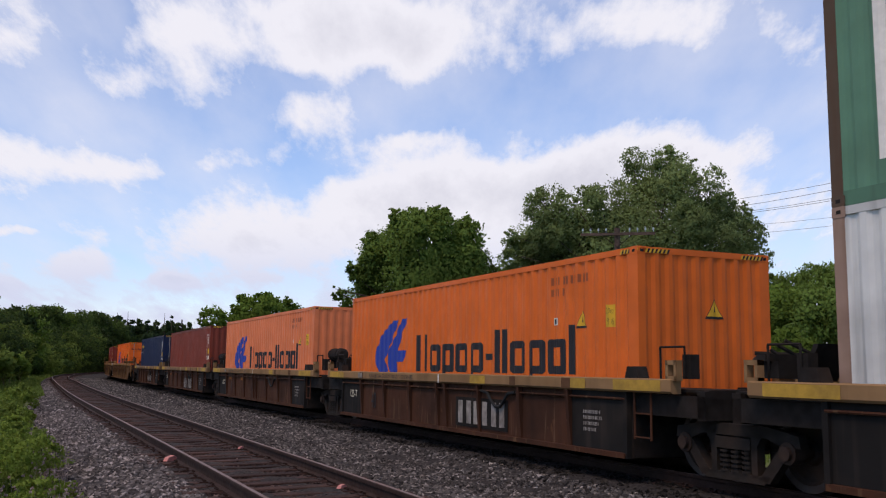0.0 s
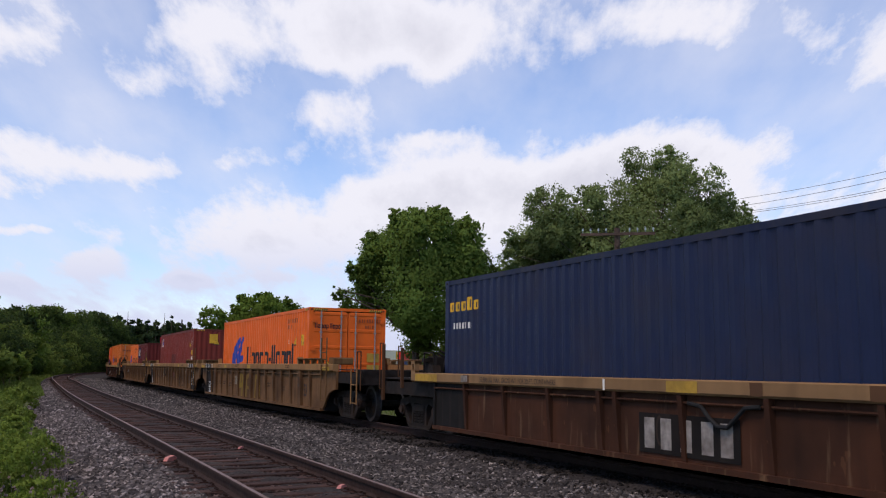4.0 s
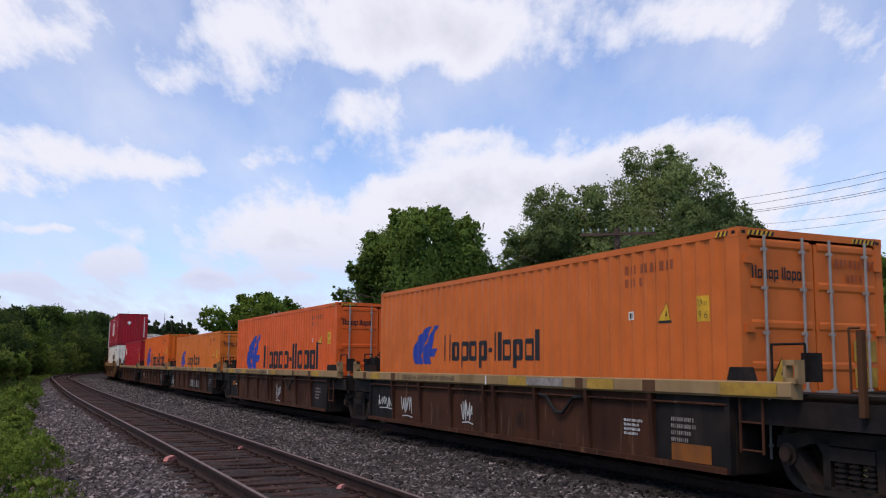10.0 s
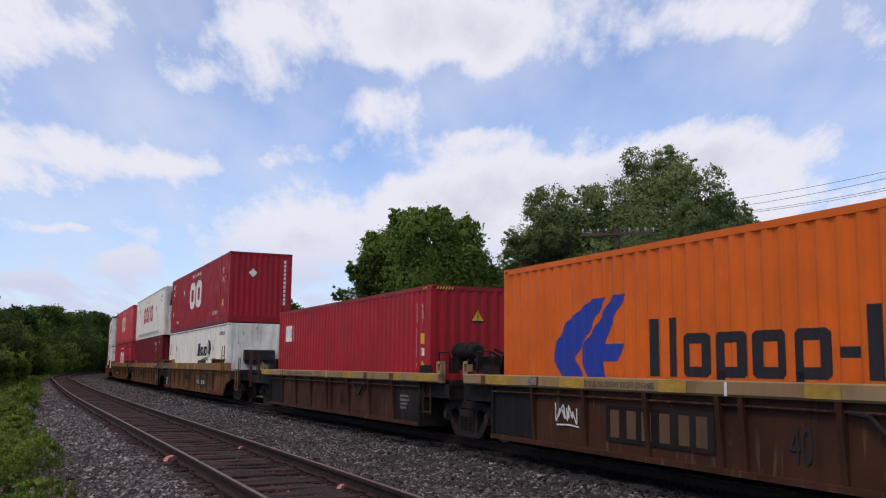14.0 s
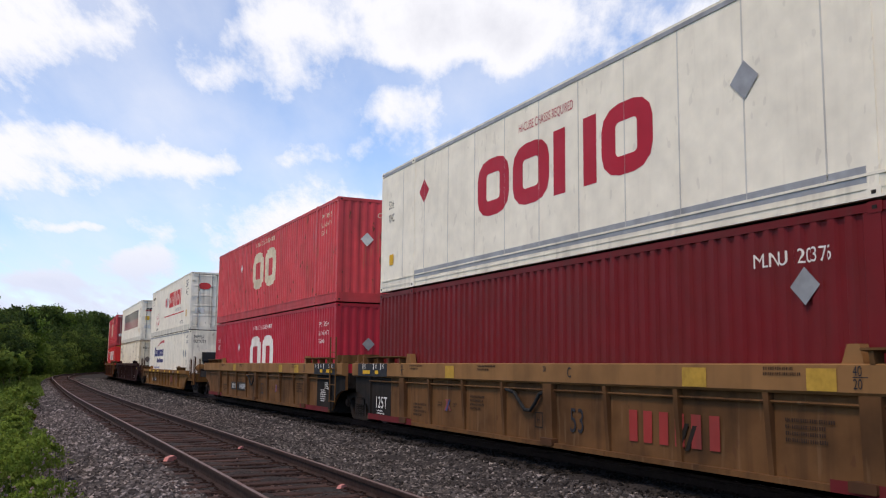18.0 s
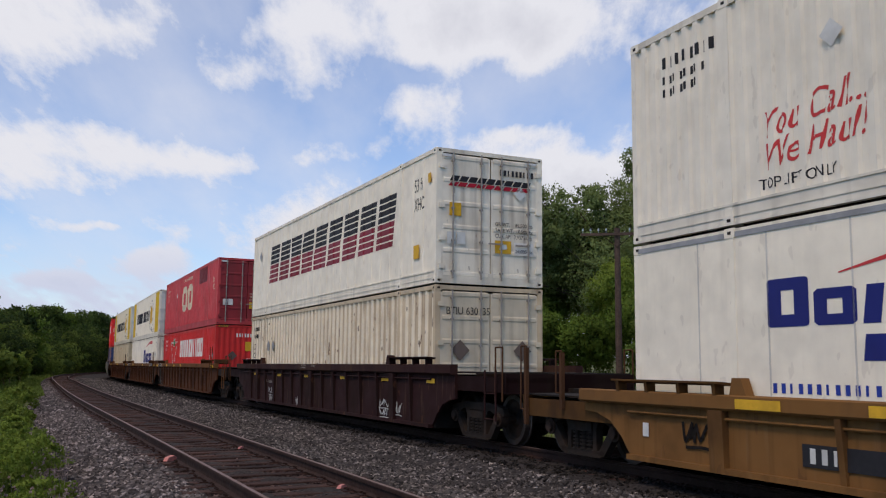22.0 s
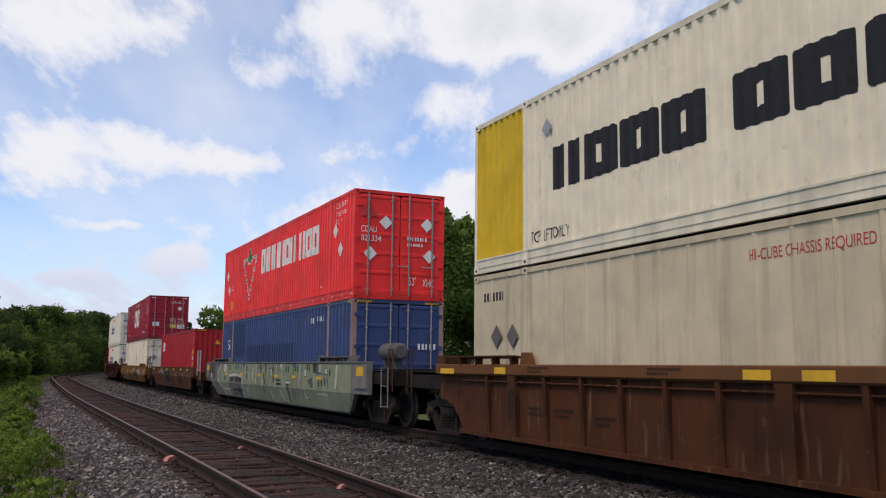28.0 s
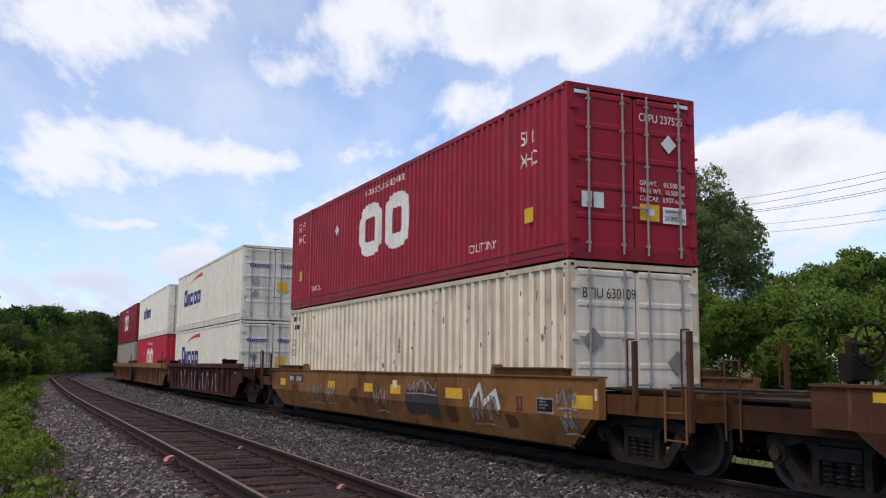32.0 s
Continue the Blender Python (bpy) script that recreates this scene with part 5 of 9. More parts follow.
            if s < 0:
                part("ladder", kept(("lad", tag, x_end), lambda: ladder(s * (x_end - 0.45), 0.45, za + 0.1, 1.44, 0.42, sill)), base)
            else:
                part("ladder", kept(("lad2", tag, x_end), lambda: ladder(s * (x_end - 0.45), 0.45, za + 0.1, -1.44, 0.42, sill)), base)
        if kind == "A":
            both(lambda: kept(("br", tag, s), lambda: bracket_mesh(s * 7.12, zb - 0.02, sill)), "bracket", base)
            both(lambda: kept(("stop", s), lambda: Solid().prism([(s * 6.10, zb), (s * 6.42, zb), (s * 6.36, zb + 0.16), (s * 6.16, zb + 0.16)], 1.30, 1.48).mesh("corner_stop", DARK_STEEL)), "corner_stop", base)
            part("railing", kept(("rl", s), lambda: railing_mesh(s * 6.85, 1.25, zb, zb + 0.42)), base)
        if kind in "BCDEG":
            both(lambda: kept(("lug", tag, s), lambda: Solid().prism([(s * 5.72, zb), (s * 6.0, zb), (s * 5.95, zb + 0.20), (s * 5.80, zb + 0.20)], 1.33, 1.46).mesh("corner_stop", sill)), "corner_stop", base)
    if a in (PLACES[8], PLACES[22]):
        s = -1 if a == PLACES[8] else 1
        x = s * (8.3 if kind == "A" else 8.6)
        top = 1.90 if kind == "A" else 1.70
        y = 1.05 if kind == "A" else 0.15
        part("brake_stand", brake_stand(x, y, za, top, DARK_STEEL), base, "sooty hand-brake stand")
        part("brake_wheel", brake_wheel(x - 0.28, y, top, 0.25, DARK_STEEL), base, "dark hand-brake wheel")
    if kind == "A":
        if a in (PLACES[2], PLACES[4], PLACES[12], PLACES[3]):
            part("air_tank", kept("tankA", lambda: tank_mesh(-6.85, 0.72, 1.72, 0.17, 0.85, DARK_STEEL)), base, "sooty brake air tank")
        part("ladder", kept(("ladA", rgb), lambda: ladder(-6.46, 0.45, 1.08, 1.45, 0.36, body)), base)
        part("brake_gear", kept("gearA", brake_gear_mesh), base)
    elif kind == "B":
        part("ladder", kept(("ladB", sill_rgb), lambda: ladder(-8.72, 0.45, 2.15, 1.57, 0.46, worn)), base)
        block = kept(("blkB", sill_rgb), lambda: Solid().box(-0.2, 0.2, 0.95, 1.50, zb - 0.02, zb + 0.17, c=0.03).mesh("end_block", worn))
        if rgb == OCHRE:
            block = kept("blkO", lambda: Solid().prism([(-0.05, zb - 0.02), (0.05, zb - 0.02), (0.05, zb + 0.17), (-0.05, zb + 0.21)], 0.98, 1.46).box(-0.12, 0.12, 0.95, 1.48, zb - 0.02, zb + 0.04).mesh("end_block", worn))
        for x, end in ((-9.15, front), (9.15, rear)):
            if rgb == OCHRE and end == "end":
                continue
            part("end_block", block, base).matrix_local = pose(x, 0, 0)
            if rgb == OCHRE:
                part("end_block", block, base).matrix_local = pose(x - math.copysign(0.42, x), 0, 0)
    elif kind in "CG":
        part("air_tank", kept(("tankC", tag), lambda: tank_mesh(-(lb + (1.45 if kind == "G" else 1.0)), 0.8, zb + (0.27 if kind == "G" else 0.12), 0.21 if kind == "G" else 0.19, 0.9 if kind == "G" else 0.8, paint(0.11, 0.105, 0.10, 0.7) if kind == "G" else sill)), base, "brake air tank")
    return base, (lb, ls, za, zb, sill, body)


def mirror_x(me):
    m2 = me.copy()
    for v in m2.vertices:
        v.co.x = -v.co.x
    m2.flip_normals()
    return m2


def railing_mesh(x, y, z0, z1):
    o = Solid()
    for dx in (-0.25, 0.25):
        o.tube((x + dx, y, z0), (x + dx, y, z1), 0.016, 6)
    o.tube((x - 0.25, y, z1), (x + 0.25, y, z1), 0.016, 6)
    o.box(x - 0.3, x - 0.14, y - 0.2, y - 0.05, z0, z1 - 0.1)
    return o.mesh("railing", DARK_STEEL)


def brake_gear_mesh():
    o = Solid()
    o.box(7.1, 7.5, 0.2, 1.1, 1.3, 1.5)
    o.box(7.2, 7.35, -0.9, 1.2, 1.5, 1.58)
    for k in range(5):
        o.tube((7.0 + 0.2 * k, 0.3 + 0.15 * k, 1.45), (7.3 + 0.12 * k, 0.8, 1.75 - 0.05 * k), 0.025, 6)
    o.tube((6.9, -0.6, 1.55), (7.7, 0.9, 1.60), 0.03, 6)
    o.prism([(6.9, 1.27), (7.0, 1.27), (6.75, 1.7), (6.68, 1.7)], 0.4, 0.9)
    return o.mesh("brake_gear", DARK_STEEL)


def car_mark(base, dims, name, polys, mat, label="", y=1.432):
    me_bm = laid(polys, [], SIDE(y), 0.002)
    me = bpy.data.meshes.new(name)
    me_bm.normal_update()
    me_bm.to_mesh(me)
    me_bm.free()
    me.materials.append(mat)
    return part(name, me, base, label)


def plates(base, name, spans, mat, z0, z1, label="", y=1.536):
    """Flat patches of paint or sheeting, each a part of its own."""
    for u0, u1 in spans:
        car_mark(base, None, name, bar(u0, u1, z0, z1), mat, label, y)


def fit_word(text, u0, u1, z, h):
    """A word drawn out from u0 to u1."""
    return word(text, u0, z, h, (u1 - u0) / (word_mesh(text)[1] * h))


def print_rows(u, z, w, rows, h=0.05):
    """Small unreadable print in rows."""
    r = random.Random(round(u * 100))
    return [c for k in range(rows) for c in cells(int(w * r.uniform(0.6, 1.0) / (h * 0.75)), u, z - k * h * 1.7, h)]


def outline(pts, t, closed=False):
    """A painted line along points."""
    out = []
    for p, q in zip(pts, pts[1:] + pts[:1] if closed else pts[1:]):
        d = Vector((q[0] - p[0], q[1] - p[1]))
        n = Vector((-d.y, d.x)).normalized() * t / 2
        e = d.normalized() * t * 0.3
        out.append([(p[0] - e.x - n.x, p[1] - e.y - n.y), (q[0] + e.x - n.x, q[1] + e.y - n.y), (q[0] + e.x + n.x, q[1] + e.y + n.y), (p[0] - e.x + n.x, p[1] - e.y + n.y)])
    return out


def spray(u, z, w, h, seed, t=0.022, loops=4):
    """A sprayed tag: one quick uneven line that doubles back on itself, and a stroke beneath."""
    r = random.Random(seed)
    key = [(u, z + h * r.uniform(0.2, 0.8))]
    n = loops * 4
    for k in range(n):
        key.append((u + w * min(1.0, max(0.0, (k + 1) / n + r.uniform(-0.5, 0.35) / loops)), z + h * (r.uniform(0.0, 0.35) if k % 2 else r.uniform(0.6, 1.0))))
    pts = []
    for a, b, c, d in zip(key, key[1:], key[2:], key[3:]):
        for j in range(4):
            f = j / 4
            pts.append(tuple(0.5 * (2 * q + (v - p) * f + (2 * p - 5 * q + 4 * v - e) * f * f + (3 * q - p - 3 * v + e) * f ** 3) for p, q, v, e in zip(a, b, c, d)))
    return outline(pts, t) + outline([(u + w * 0.1, z - 0.08 * h), (u + w * 0.6, z - 0.03 * h), (u + w, z - 0.1 * h)], t * 0.8)


def sprayed(base, fold, name, polys, mat, label, y):
    """Sprayed paint that runs on over the fold of a smooth side."""
    bm = bmesh.new()
    for poly in polys:
        bm.faces.new([bm.verts.new((-p, y, q)) for p, q in poly])
    bmesh.ops.bisect_plane(bm, geom=bm.verts[:] + bm.edges[:] + bm.faces[:], plane_co=(0, 0, fold), plane_no=(0, 0, 1))
    for v in bm.verts:
        if v.co.z < fold:
            v.co.y -= (fold - v.co.z) / (fold - 0.2) * 0.16
    bm.normal_update()
    me = bpy.data.meshes.new(name)
    bm.to_mesh(me)
    bm.free()
    me.materials.append(mat)
    part(name, me, base, label)


def stain(u, z, w, h, seed):
    """An uneven worn patch."""
    r = random.Random(seed)
    return [[(u + w * (0.5 + 0.5 * r.uniform(0.72, 1.0) * math.copysign(abs(math.cos(k * math.tau / 18)) ** 0.6, math.cos(k * math.tau / 18))), z + h * (0.5 + 0.5 * r.uniform(0.6, 1.0) * math.copysign(abs(math.sin(k * math.tau / 18)) ** 0.6, math.sin(k * math.tau / 18)))) for k in range(18)]]


def sprays(base, spans, mat, label, y=1.435, t=0.022, loops=4):
    for n, (u, z, w, h) in enumerate(spans):
        car_mark(base, None, "graffiti", spray(u, z, w, h, round(u * 37 + 900) + n, t, loops), mat, label, y)


# ---- the train, from its head ----
OXBLOOD, NOTICE = paint(0.13, 0.018, 0.020, 0.7, GRIME, 0.4, 0.3), paint(0.30, 0.24, 0.17, 0.8, GRIME, 0.5, 0.4)
OCHRE_SILL_Z = (1.15, 1.47)
UMBER, CREAM = (0.066, 0.027, 0.015), (0.31, 0.205, 0.098)
KHAKI, KHAKI_SILL = (0.155, 0.080, 0.036), (0.275, 0.148, 0.060)
OCHRE, OCHRE_SILL = (0.142, 0.068, 0.027), (0.25, 0.128, 0.050)
BROWN, BROWN_SILL = (0.082, 0.030, 0.0135), (0.145, 0.062, 0.024)

# five 40-foot wells, twice
for first, count in ((0, 5), (8, 5)):
    for k in range(count):
        i = first + k
        last, head = k == count - 1, k == 0 and first > 0
        prev = (PLACES[i] - PLACES[i - 1]) / 2 if not head and i > 0 else 7.78
        nxt = (PLACES[i + 1] - PLACES[i]) / 2 if not last else 7.78
        base, dims = well_car(PLACES[i], "rusty brown 40-foot well car with a worn cream sill" if first else "rusty brown 40-foot well car with a worn orange-brown sill", "A", UMBER, CREAM if first else (0.25, 0.145, 0.068), "end" if last else "joint", "end" if head else "joint", reach=(prev, nxt))
        # worn patches of the sill
        spans = {8: ((0.83, 1.5), (3.23, 3.87), (6.04, 6.95), (-5.9, -5.3)), 9: ((-5.95, -4.98), (-3.73, -3.23), (0.4, 0.9), (4.9, 5.6)), 11: ((-6.21, -5.16), (-3.72, -3.01), (-1.27, -0.71), (1.21, 1.69)), 2: ((-6.98, -5.63), (2.2, 2.7), (5.7, 6.9))}.get(i, ((-6.9, -5.8), (1.4, 2.0), (4.8, 5.2), (5.9, 6.95)))
        plates(base, "sill_patch", spans, WORN_YELLOW, 1.105, 1.25, "worn yellow patch", 1.536)
        plates(base, "sill_patch", ((4.54, 4.81), (-4.6, -4.35), (-6.4, -6.22), (2.9, 3.1)), SILL_RUST, 1.10, 1.255, "rust-brown patch", 1.5345)
        plates(base, "sill_notice", ((1.45, 2.55),) if i == 8 else ((-4.69, -4.42),), WORN_WHITE, 1.12, 1.24, "worn white notice", 1.5375)
        plates(base, "sill_tick", ((-0.02, 0.03),), WHITE_MARK, 1.09, 1.25, "", 1.538)
        if not last:
            add_truck(PLACES[i] + nxt)
        else:
            add_truck(PLACES[i] + 7.6)
        if head:
            add_truck(PLACES[i] - 7.6)
        hose = Solid()
        pts = [Vector((-u, 1.475, 1.08 + d)) for u, d in ((1.75, -0.10), (1.98, -0.13), (2.15, -0.28), (2.28, -0.36), (2.45, -0.36), (2.58, -0.26), (2.75, -0.12), (3.0, -0.10))]
        for p, q in zip(pts, pts[1:]):
            hose.tube(p, q, 0.027, 7)
        part("brake_hose", hose.mesh("brake_hose", RUBBER), base, "black brake hose hanging in a loop")
        # worn blocks of a name, the length in feet, notices and tags
        u0, u1, z0, h = {1: (0.72, 2.55, 0.36, 0.42), 3: (0.75, 2.75, 0.28, 0.46), 10: (0.3, 2.5, 0.37, 0.33), 11: (-2.5, -0.45, 0.44, 0.38), 4: (0.8, 2.5, 0.36, 0.4)}.get(i, (0, 0, 0, 0))
        worn = i in (1, 3, 4, 10)
        if worn or i == 11:
            plates(base, "name_plate", ((u0 - 0.12, u1 + 0.12),), SOOT, z0 - 0.06, z0 + h + 0.06, "dark painted panel", 1.4335)
            car_mark(base, dims, "name_blocks", row_of("IUIU" if i % 2 else "UIU", u0, u1, z0, h, 0, 0.24, 0.62, 0.2), WORN_WHITE if worn else FAINT_TAN, "worn letter-sized blocks", 1.4365)
        u, z, h = {1: (-4.03, 0.43, 0.38), 2: (-3.99, 0.42, 0.36), 8: (0.92, 0.40, 0.28), 9: (0.9, 0.42, 0.36), 10: (-4.0, 0.42, 0.34)}.get(i, (0.86, 0.41, 0.40))
        if i != 3:
            car_mark(base, dims, "length_mark", word("40", u, z, h, 0.62), BLACK_MARK if i in (1, 2, 11) else FAINT, "", 1.434)
        if i in (1, 2, 3):
            car_mark(base, dims, "load_limit", fit_word("125-T", -5.56, -5.02, 0.64, 0.18), CREAM_MARK, y=1.434)
        car_mark(base, dims, "data_block", print_rows(5.0, 0.74, 0.5, 4, 0.05), WORN_WHITE, y=1.434)
        u0, u1 = {2: (-3.97, -1.08), 9: (-3.08, -0.2), 11: (-3.0, -1.35)}.get(i, (-3.9, -1.3))
        car_mark(base, dims, "sill_note", fit_word("52,900 LBS. MAX. GROSS WT. FOR 20 FT. CONTAINERS", u0, u1, 1.135, 0.085), BLACK_MARK, y=1.541)
        if i in (2, 9, 3):
            plates(base, "orange_patch", ((-5.64, -5.17),) if i == 9 else ((-4.25, -3.75), (-2.3, -1.75)), RUST_ORANGE, 0.64 if i == 9 else 0.84, 0.80 if i == 9 else 0.94, "rust-orange paint patch", 1.433)
        if i == 9:
            plates(base, "notice", ((-5.1, -4.62),), CREAM_MARK, 0.66, 0.72, "", 1.433)
            car_mark(base, dims, "small_print", print_rows(-4.95, 0.6, 0.28, 6, 0.032), WORN_WHITE, y=1.434)
            sprays(base, ((0.75, 0.32, 0.55, 0.5),), PALE_PATCH, "white sprayed tag")
        if i == 8:
            sprays(base, ((-5.6, 0.48, 0.9, 0.26), (-4.2, 0.37, 0.62, 0.4), (-1.2, 0.40, 0.5, 0.44)), PALE_PATCH, "white sprayed tag", t=0.03)
            car_mark(base, dims, "stencil", print_rows(3.98, 0.68, 0.45, 4, 0.035), PALE_PATCH, y=1.434)
            plates(base, "orange_patch", ((5.0, 5.75),), RUST_ORANGE, 0.25, 0.47, "rust-orange paint patch", 1.433)
        if i == 10:
            sprays(base, ((-5.8, 0.32, 1.1, 0.55),), PALE_PATCH, "white sprayed tag", t=0.02, loops=5)
        if i == 11:
            sprays(base, ((-4.02, 0.55, 0.7, 0.3),), WHITE_MARK, "white sprayed tag", t=0.03)

# three-unit 53-foot wells
for first, rgb, srgb, lab in ((5, KHAKI, KHAKI_SILL, "dusty tan 53-foot well car with ribbed sides"), (13, OCHRE, OCHRE_SILL, "ochre 53-foot well car with ribbed sides"), (18, BROWN, BROWN_SILL, "rusty brown 53-foot well car with ribbed sides")):
    for k in range(3):
        i = first + k
        prev = (PLACES[i] - PLACES[i - 1]) / 2 if k else 9.7
        nxt = (PLACES[i + 1] - PLACES[i]) / 2 if k < 2 else 9.7
        base, dims = well_car(PLACES[i], lab, "B", rgb, srgb, "joint" if k < 2 else "end", "joint" if k else "end", reach=(prev, nxt))
        print_mat = WORN_WHITE if first == 18 else WHITE_MARK
        zs = dims[2:4]
        spans = {5: ((-4.35, -3.9), (-0.35, 0.1)), 6: ((3.45, 3.85), (-4.3, -3.9)), 7: ((-4.3, -3.9), (2.2, 2.6)), 13: ((-3.91, -3.43), (-0.25, 0.15), (1.7, 2.1)), 14: ((3.3, 3.75), (5.32, 5.72), (-3.8, -3.4)), 15: ((3.2, 3.6), (4.95, 5.4), (-3.4, -3.0)),
                 18: ((-5.05, -4.56), (-2.35, -1.87), (-0.02, 0.41)), 19: ((-4.4, -4.0), (2.1, 2.5)), 20: ((-6.79, -6.37), (-0.6, -0.16), (0.29, 0.74))}[i]
        plates(base, "sill_patch", spans, YELLOW_MARK if first == 18 else WORN_YELLOW, zs[0] + 0.035, zs[1] - 0.05, "worn yellow reflector")
        for u in (-5.6, -2.4, 4.7):
            car_mark(base, dims, "sill_note", print_rows(u, zs[1] - 0.07, 0.75, 2, 0.035), FAINT, y=1.537)
        add_truck(PLACES[i] + (nxt if k < 2 else 9.5))
        if k == 0:
            add_truck(PLACES[i] - 9.5)
        for s in (-1, 1):
            shared = (k < 2) if s < 0 else (k > 0)
            if first != 13 and s > 0:
                car_mark(base, dims, "length_mark", word("53", 6.42, 0.52, 0.36, 0.66), BLACK_MARK)
            if shared and s < 0:
                car_mark(base, dims, "load_limit", fit_word("125T", -7.93, -7.16, 0.44, 0.27), print_mat, y=1.434)
                car_mark(base, dims, "small_print", print_rows(-7.8, 0.36, 0.55, 3, 0.035), print_mat, y=1.434)
            elif shared:
                car_mark(base, dims, "small_print", print_rows(7.30, 0.72, 0.55, 6, 0.034) + print_rows(7.65, 0.92, 0.45, 4, 0.03), print_mat, y=1.434)
            if first == 13:
                car_mark(base, dims, "length_marks", word("40", s * 6.02 - 0.10, 1.345, 0.105, 0.8) + bar(s * 6.02 - 0.1, s * 6.02 + 0.09, 1.328, 1.337) + word("20", s * 6.02 - 0.10, 1.215, 0.105, 0.8), BLACK_MARK, y=1.535)
                plates(base, "red_band", (tuple(sorted((s * 5.55, s * 8.2))),), OXBLOOD, 0.17, 0.30, "dark red band", 1.505)
                if shared:
                    plates(base, "sill_band", (tuple(sorted((s * 6.95, s * 8.9))),), BLACK_MARK, zs[0] + 0.01, zs[1] - 0.01, "black band on the sill", 1.532)
                    car_mark(base, dims, "length_marks", word("53", s * 8.35 - 0.1, 1.345, 0.10, 0.8) + word("48", s * 7.62 - 0.1, 1.345, 0.10, 0.8) + word("45", s * 7.15 - 0.1, 1.345, 0.10, 0.8), WHITE_MARK, y=1.535)
                    plates(base, "tick", tuple(tuple(sorted((s * v, s * (v + 0.045)))) for v in (8.52, 7.80, 7.32)), WHITE_MARK, 1.32, 1.455, "", 1.535)
                    plates(base, "reflector", (tuple(sorted((s * 7.5, s * 7.72))), tuple(sorted((s * 8.05, s * 8.55)))), YELLOW_MARK, 1.215, 1.30, "yellow reflector", 1.535)
            else:
                car_mark(base, dims, "length_marks", word("20", s * 6.2 - 0.09, 0.94, 0.12, 0.8) + word("40", s * 6.2 - 0.09, 0.78, 0.12, 0.8), BLACK_MARK, y=1.53)
                if shared:
                    plates(base, "sill_band", (tuple(sorted((s * 7.05, s * 8.22))),), BLACK_MARK, 1.262, 1.438, "black band on the sill", 1.532)
                    car_mark(base, dims, "length_marks", word("53", s * 7.85 - 0.15, 1.03, 0.11, 0.8) + word("48", s * 7.3 - 0.1, 1.03, 0.11, 0.8), print_mat, y=1.434)
                plates(base, "reflector", (tuple(sorted((s * 8.45, s * 9.1))),), YELLOW_MARK if first == 18 else WORN_YELLOW, 1.27, 1.37, "yellow reflector", 1.536)
        if first == 13:
            hose = Solid()
            pts = [Vector((-u, 1.475, dims[2] - 0.02 + d)) for u, d in ((-1.42, -0.10), (-1.15, -0.14), (-0.92, -0.32), (-0.78, -0.42), (-0.60, -0.42), (-0.45, -0.30), (-0.30, -0.14), (-0.10, -0.11))]
            for p, q in zip(pts, pts[1:]):
                hose.tube(p, q, 0.030, 7)
            part("brake_hose", hose.mesh("brake_hose", RUBBER), base, "black brake hose hanging in a loop")
            for x in (-5.98, 0.0, 5.98):
                part("rib_foot", kept("foot", lambda: Solid().box(-0.17, 0.17, 1.43, 1.545, 0.20, 0.31, c=0.012).mesh("rib_foot", POST)), base, "rusty bracket with bolts").matrix_local = pose(x, 0, 0)
            car_mark(base, dims, "length_mark", word("53", 0.52, 0.44, 0.37, 0.78), BLACK_MARK)
            car_mark(base, dims, "sill_letters", word("BCA"[k], -1.38 if k == 0 else 0.62, 1.26, 0.155, 0.8), BLACK_MARK, y=1.537)
            car_mark(base, dims, "sill_letters", word("20", -0.10, 1.34, 0.09, 0.8), BLACK_MARK, y=1.537)
            if k == 1:
                car_mark(base, dims, "name_blocks", row_of("IUIU", 2.04, 3.85, 0.42, 0.42, 0, 0.22, 0.62, 0.16), paint(0.30, 0.035, 0.03), "faded red letter-sized blocks", 1.434)
                car_mark(base, dims, "name_stripe", bar(3.05, 3.13, 0.40, 0.72, 0.5) + bar(3.2, 3.28, 0.38, 0.70, 0.5), SOOT, "dark slanted stripes", 1.436)
            else:
                plates(base, "number_plate", ((2.0, 2.94), (3.05, 4.4)) if k == 0 else ((-4.12, -2.92), (-2.84, -1.5)), BLACK_MARK, 0.47, 0.76, "black number panel", 1.434)
                u, v = (2.16, 3.2) if k == 0 else (-3.92, -2.65)
                car_mark(base, dims, "number_cells", cells(4, u, 0.53, 0.18, 0.60, 0.26) + cells(6, v, 0.53, 0.18, 0.60, 0.26), PALE_PATCH, y=1.437)
            # a small crossed badge and a framed inspection mark
            u = (-3.88, -3.9, 2.55)[k]
            car_mark(base, dims, "badge", bar(u - 0.14, u - 0.06, 0.55, 0.77, 0.55) + bar(u + 0.10, u + 0.18, 0.55, 0.77, -0.95), paint(0.22, 0.05, 0.05), "small crossed badge", 1.434)
            car_mark(base, dims, "badge", bar(u - 0.08, u - 0.02, 0.55, 0.77, 0.75), paint(0.05, 0.06, 0.16), "small crossed badge", 1.4355)
            car_mark(base, dims, "small_print", print_rows(u - 0.45, 0.68, 0.22, 2, 0.03) + print_rows(u + 0.26, 0.68, 0.2, 2, 0.03), FAINT, y=1.434)
            car_mark(base, dims, "inspection_frame", outline([(-0.51, 0.45), (-0.28, 0.45), (-0.28, 0.68), (-0.51, 0.68)], 0.018, True) + word("H", -0.45, 0.52, 0.1, 0.8), SOOT, "", 1.434)
            for u in (-2.9, 4.9, -5.6):
                car_mark(base, dims, "small_print", print_rows(u, 0.84 if u > -5 else 0.6, 0.75, 4, 0.042), FAINT, y=1.434)
        else:
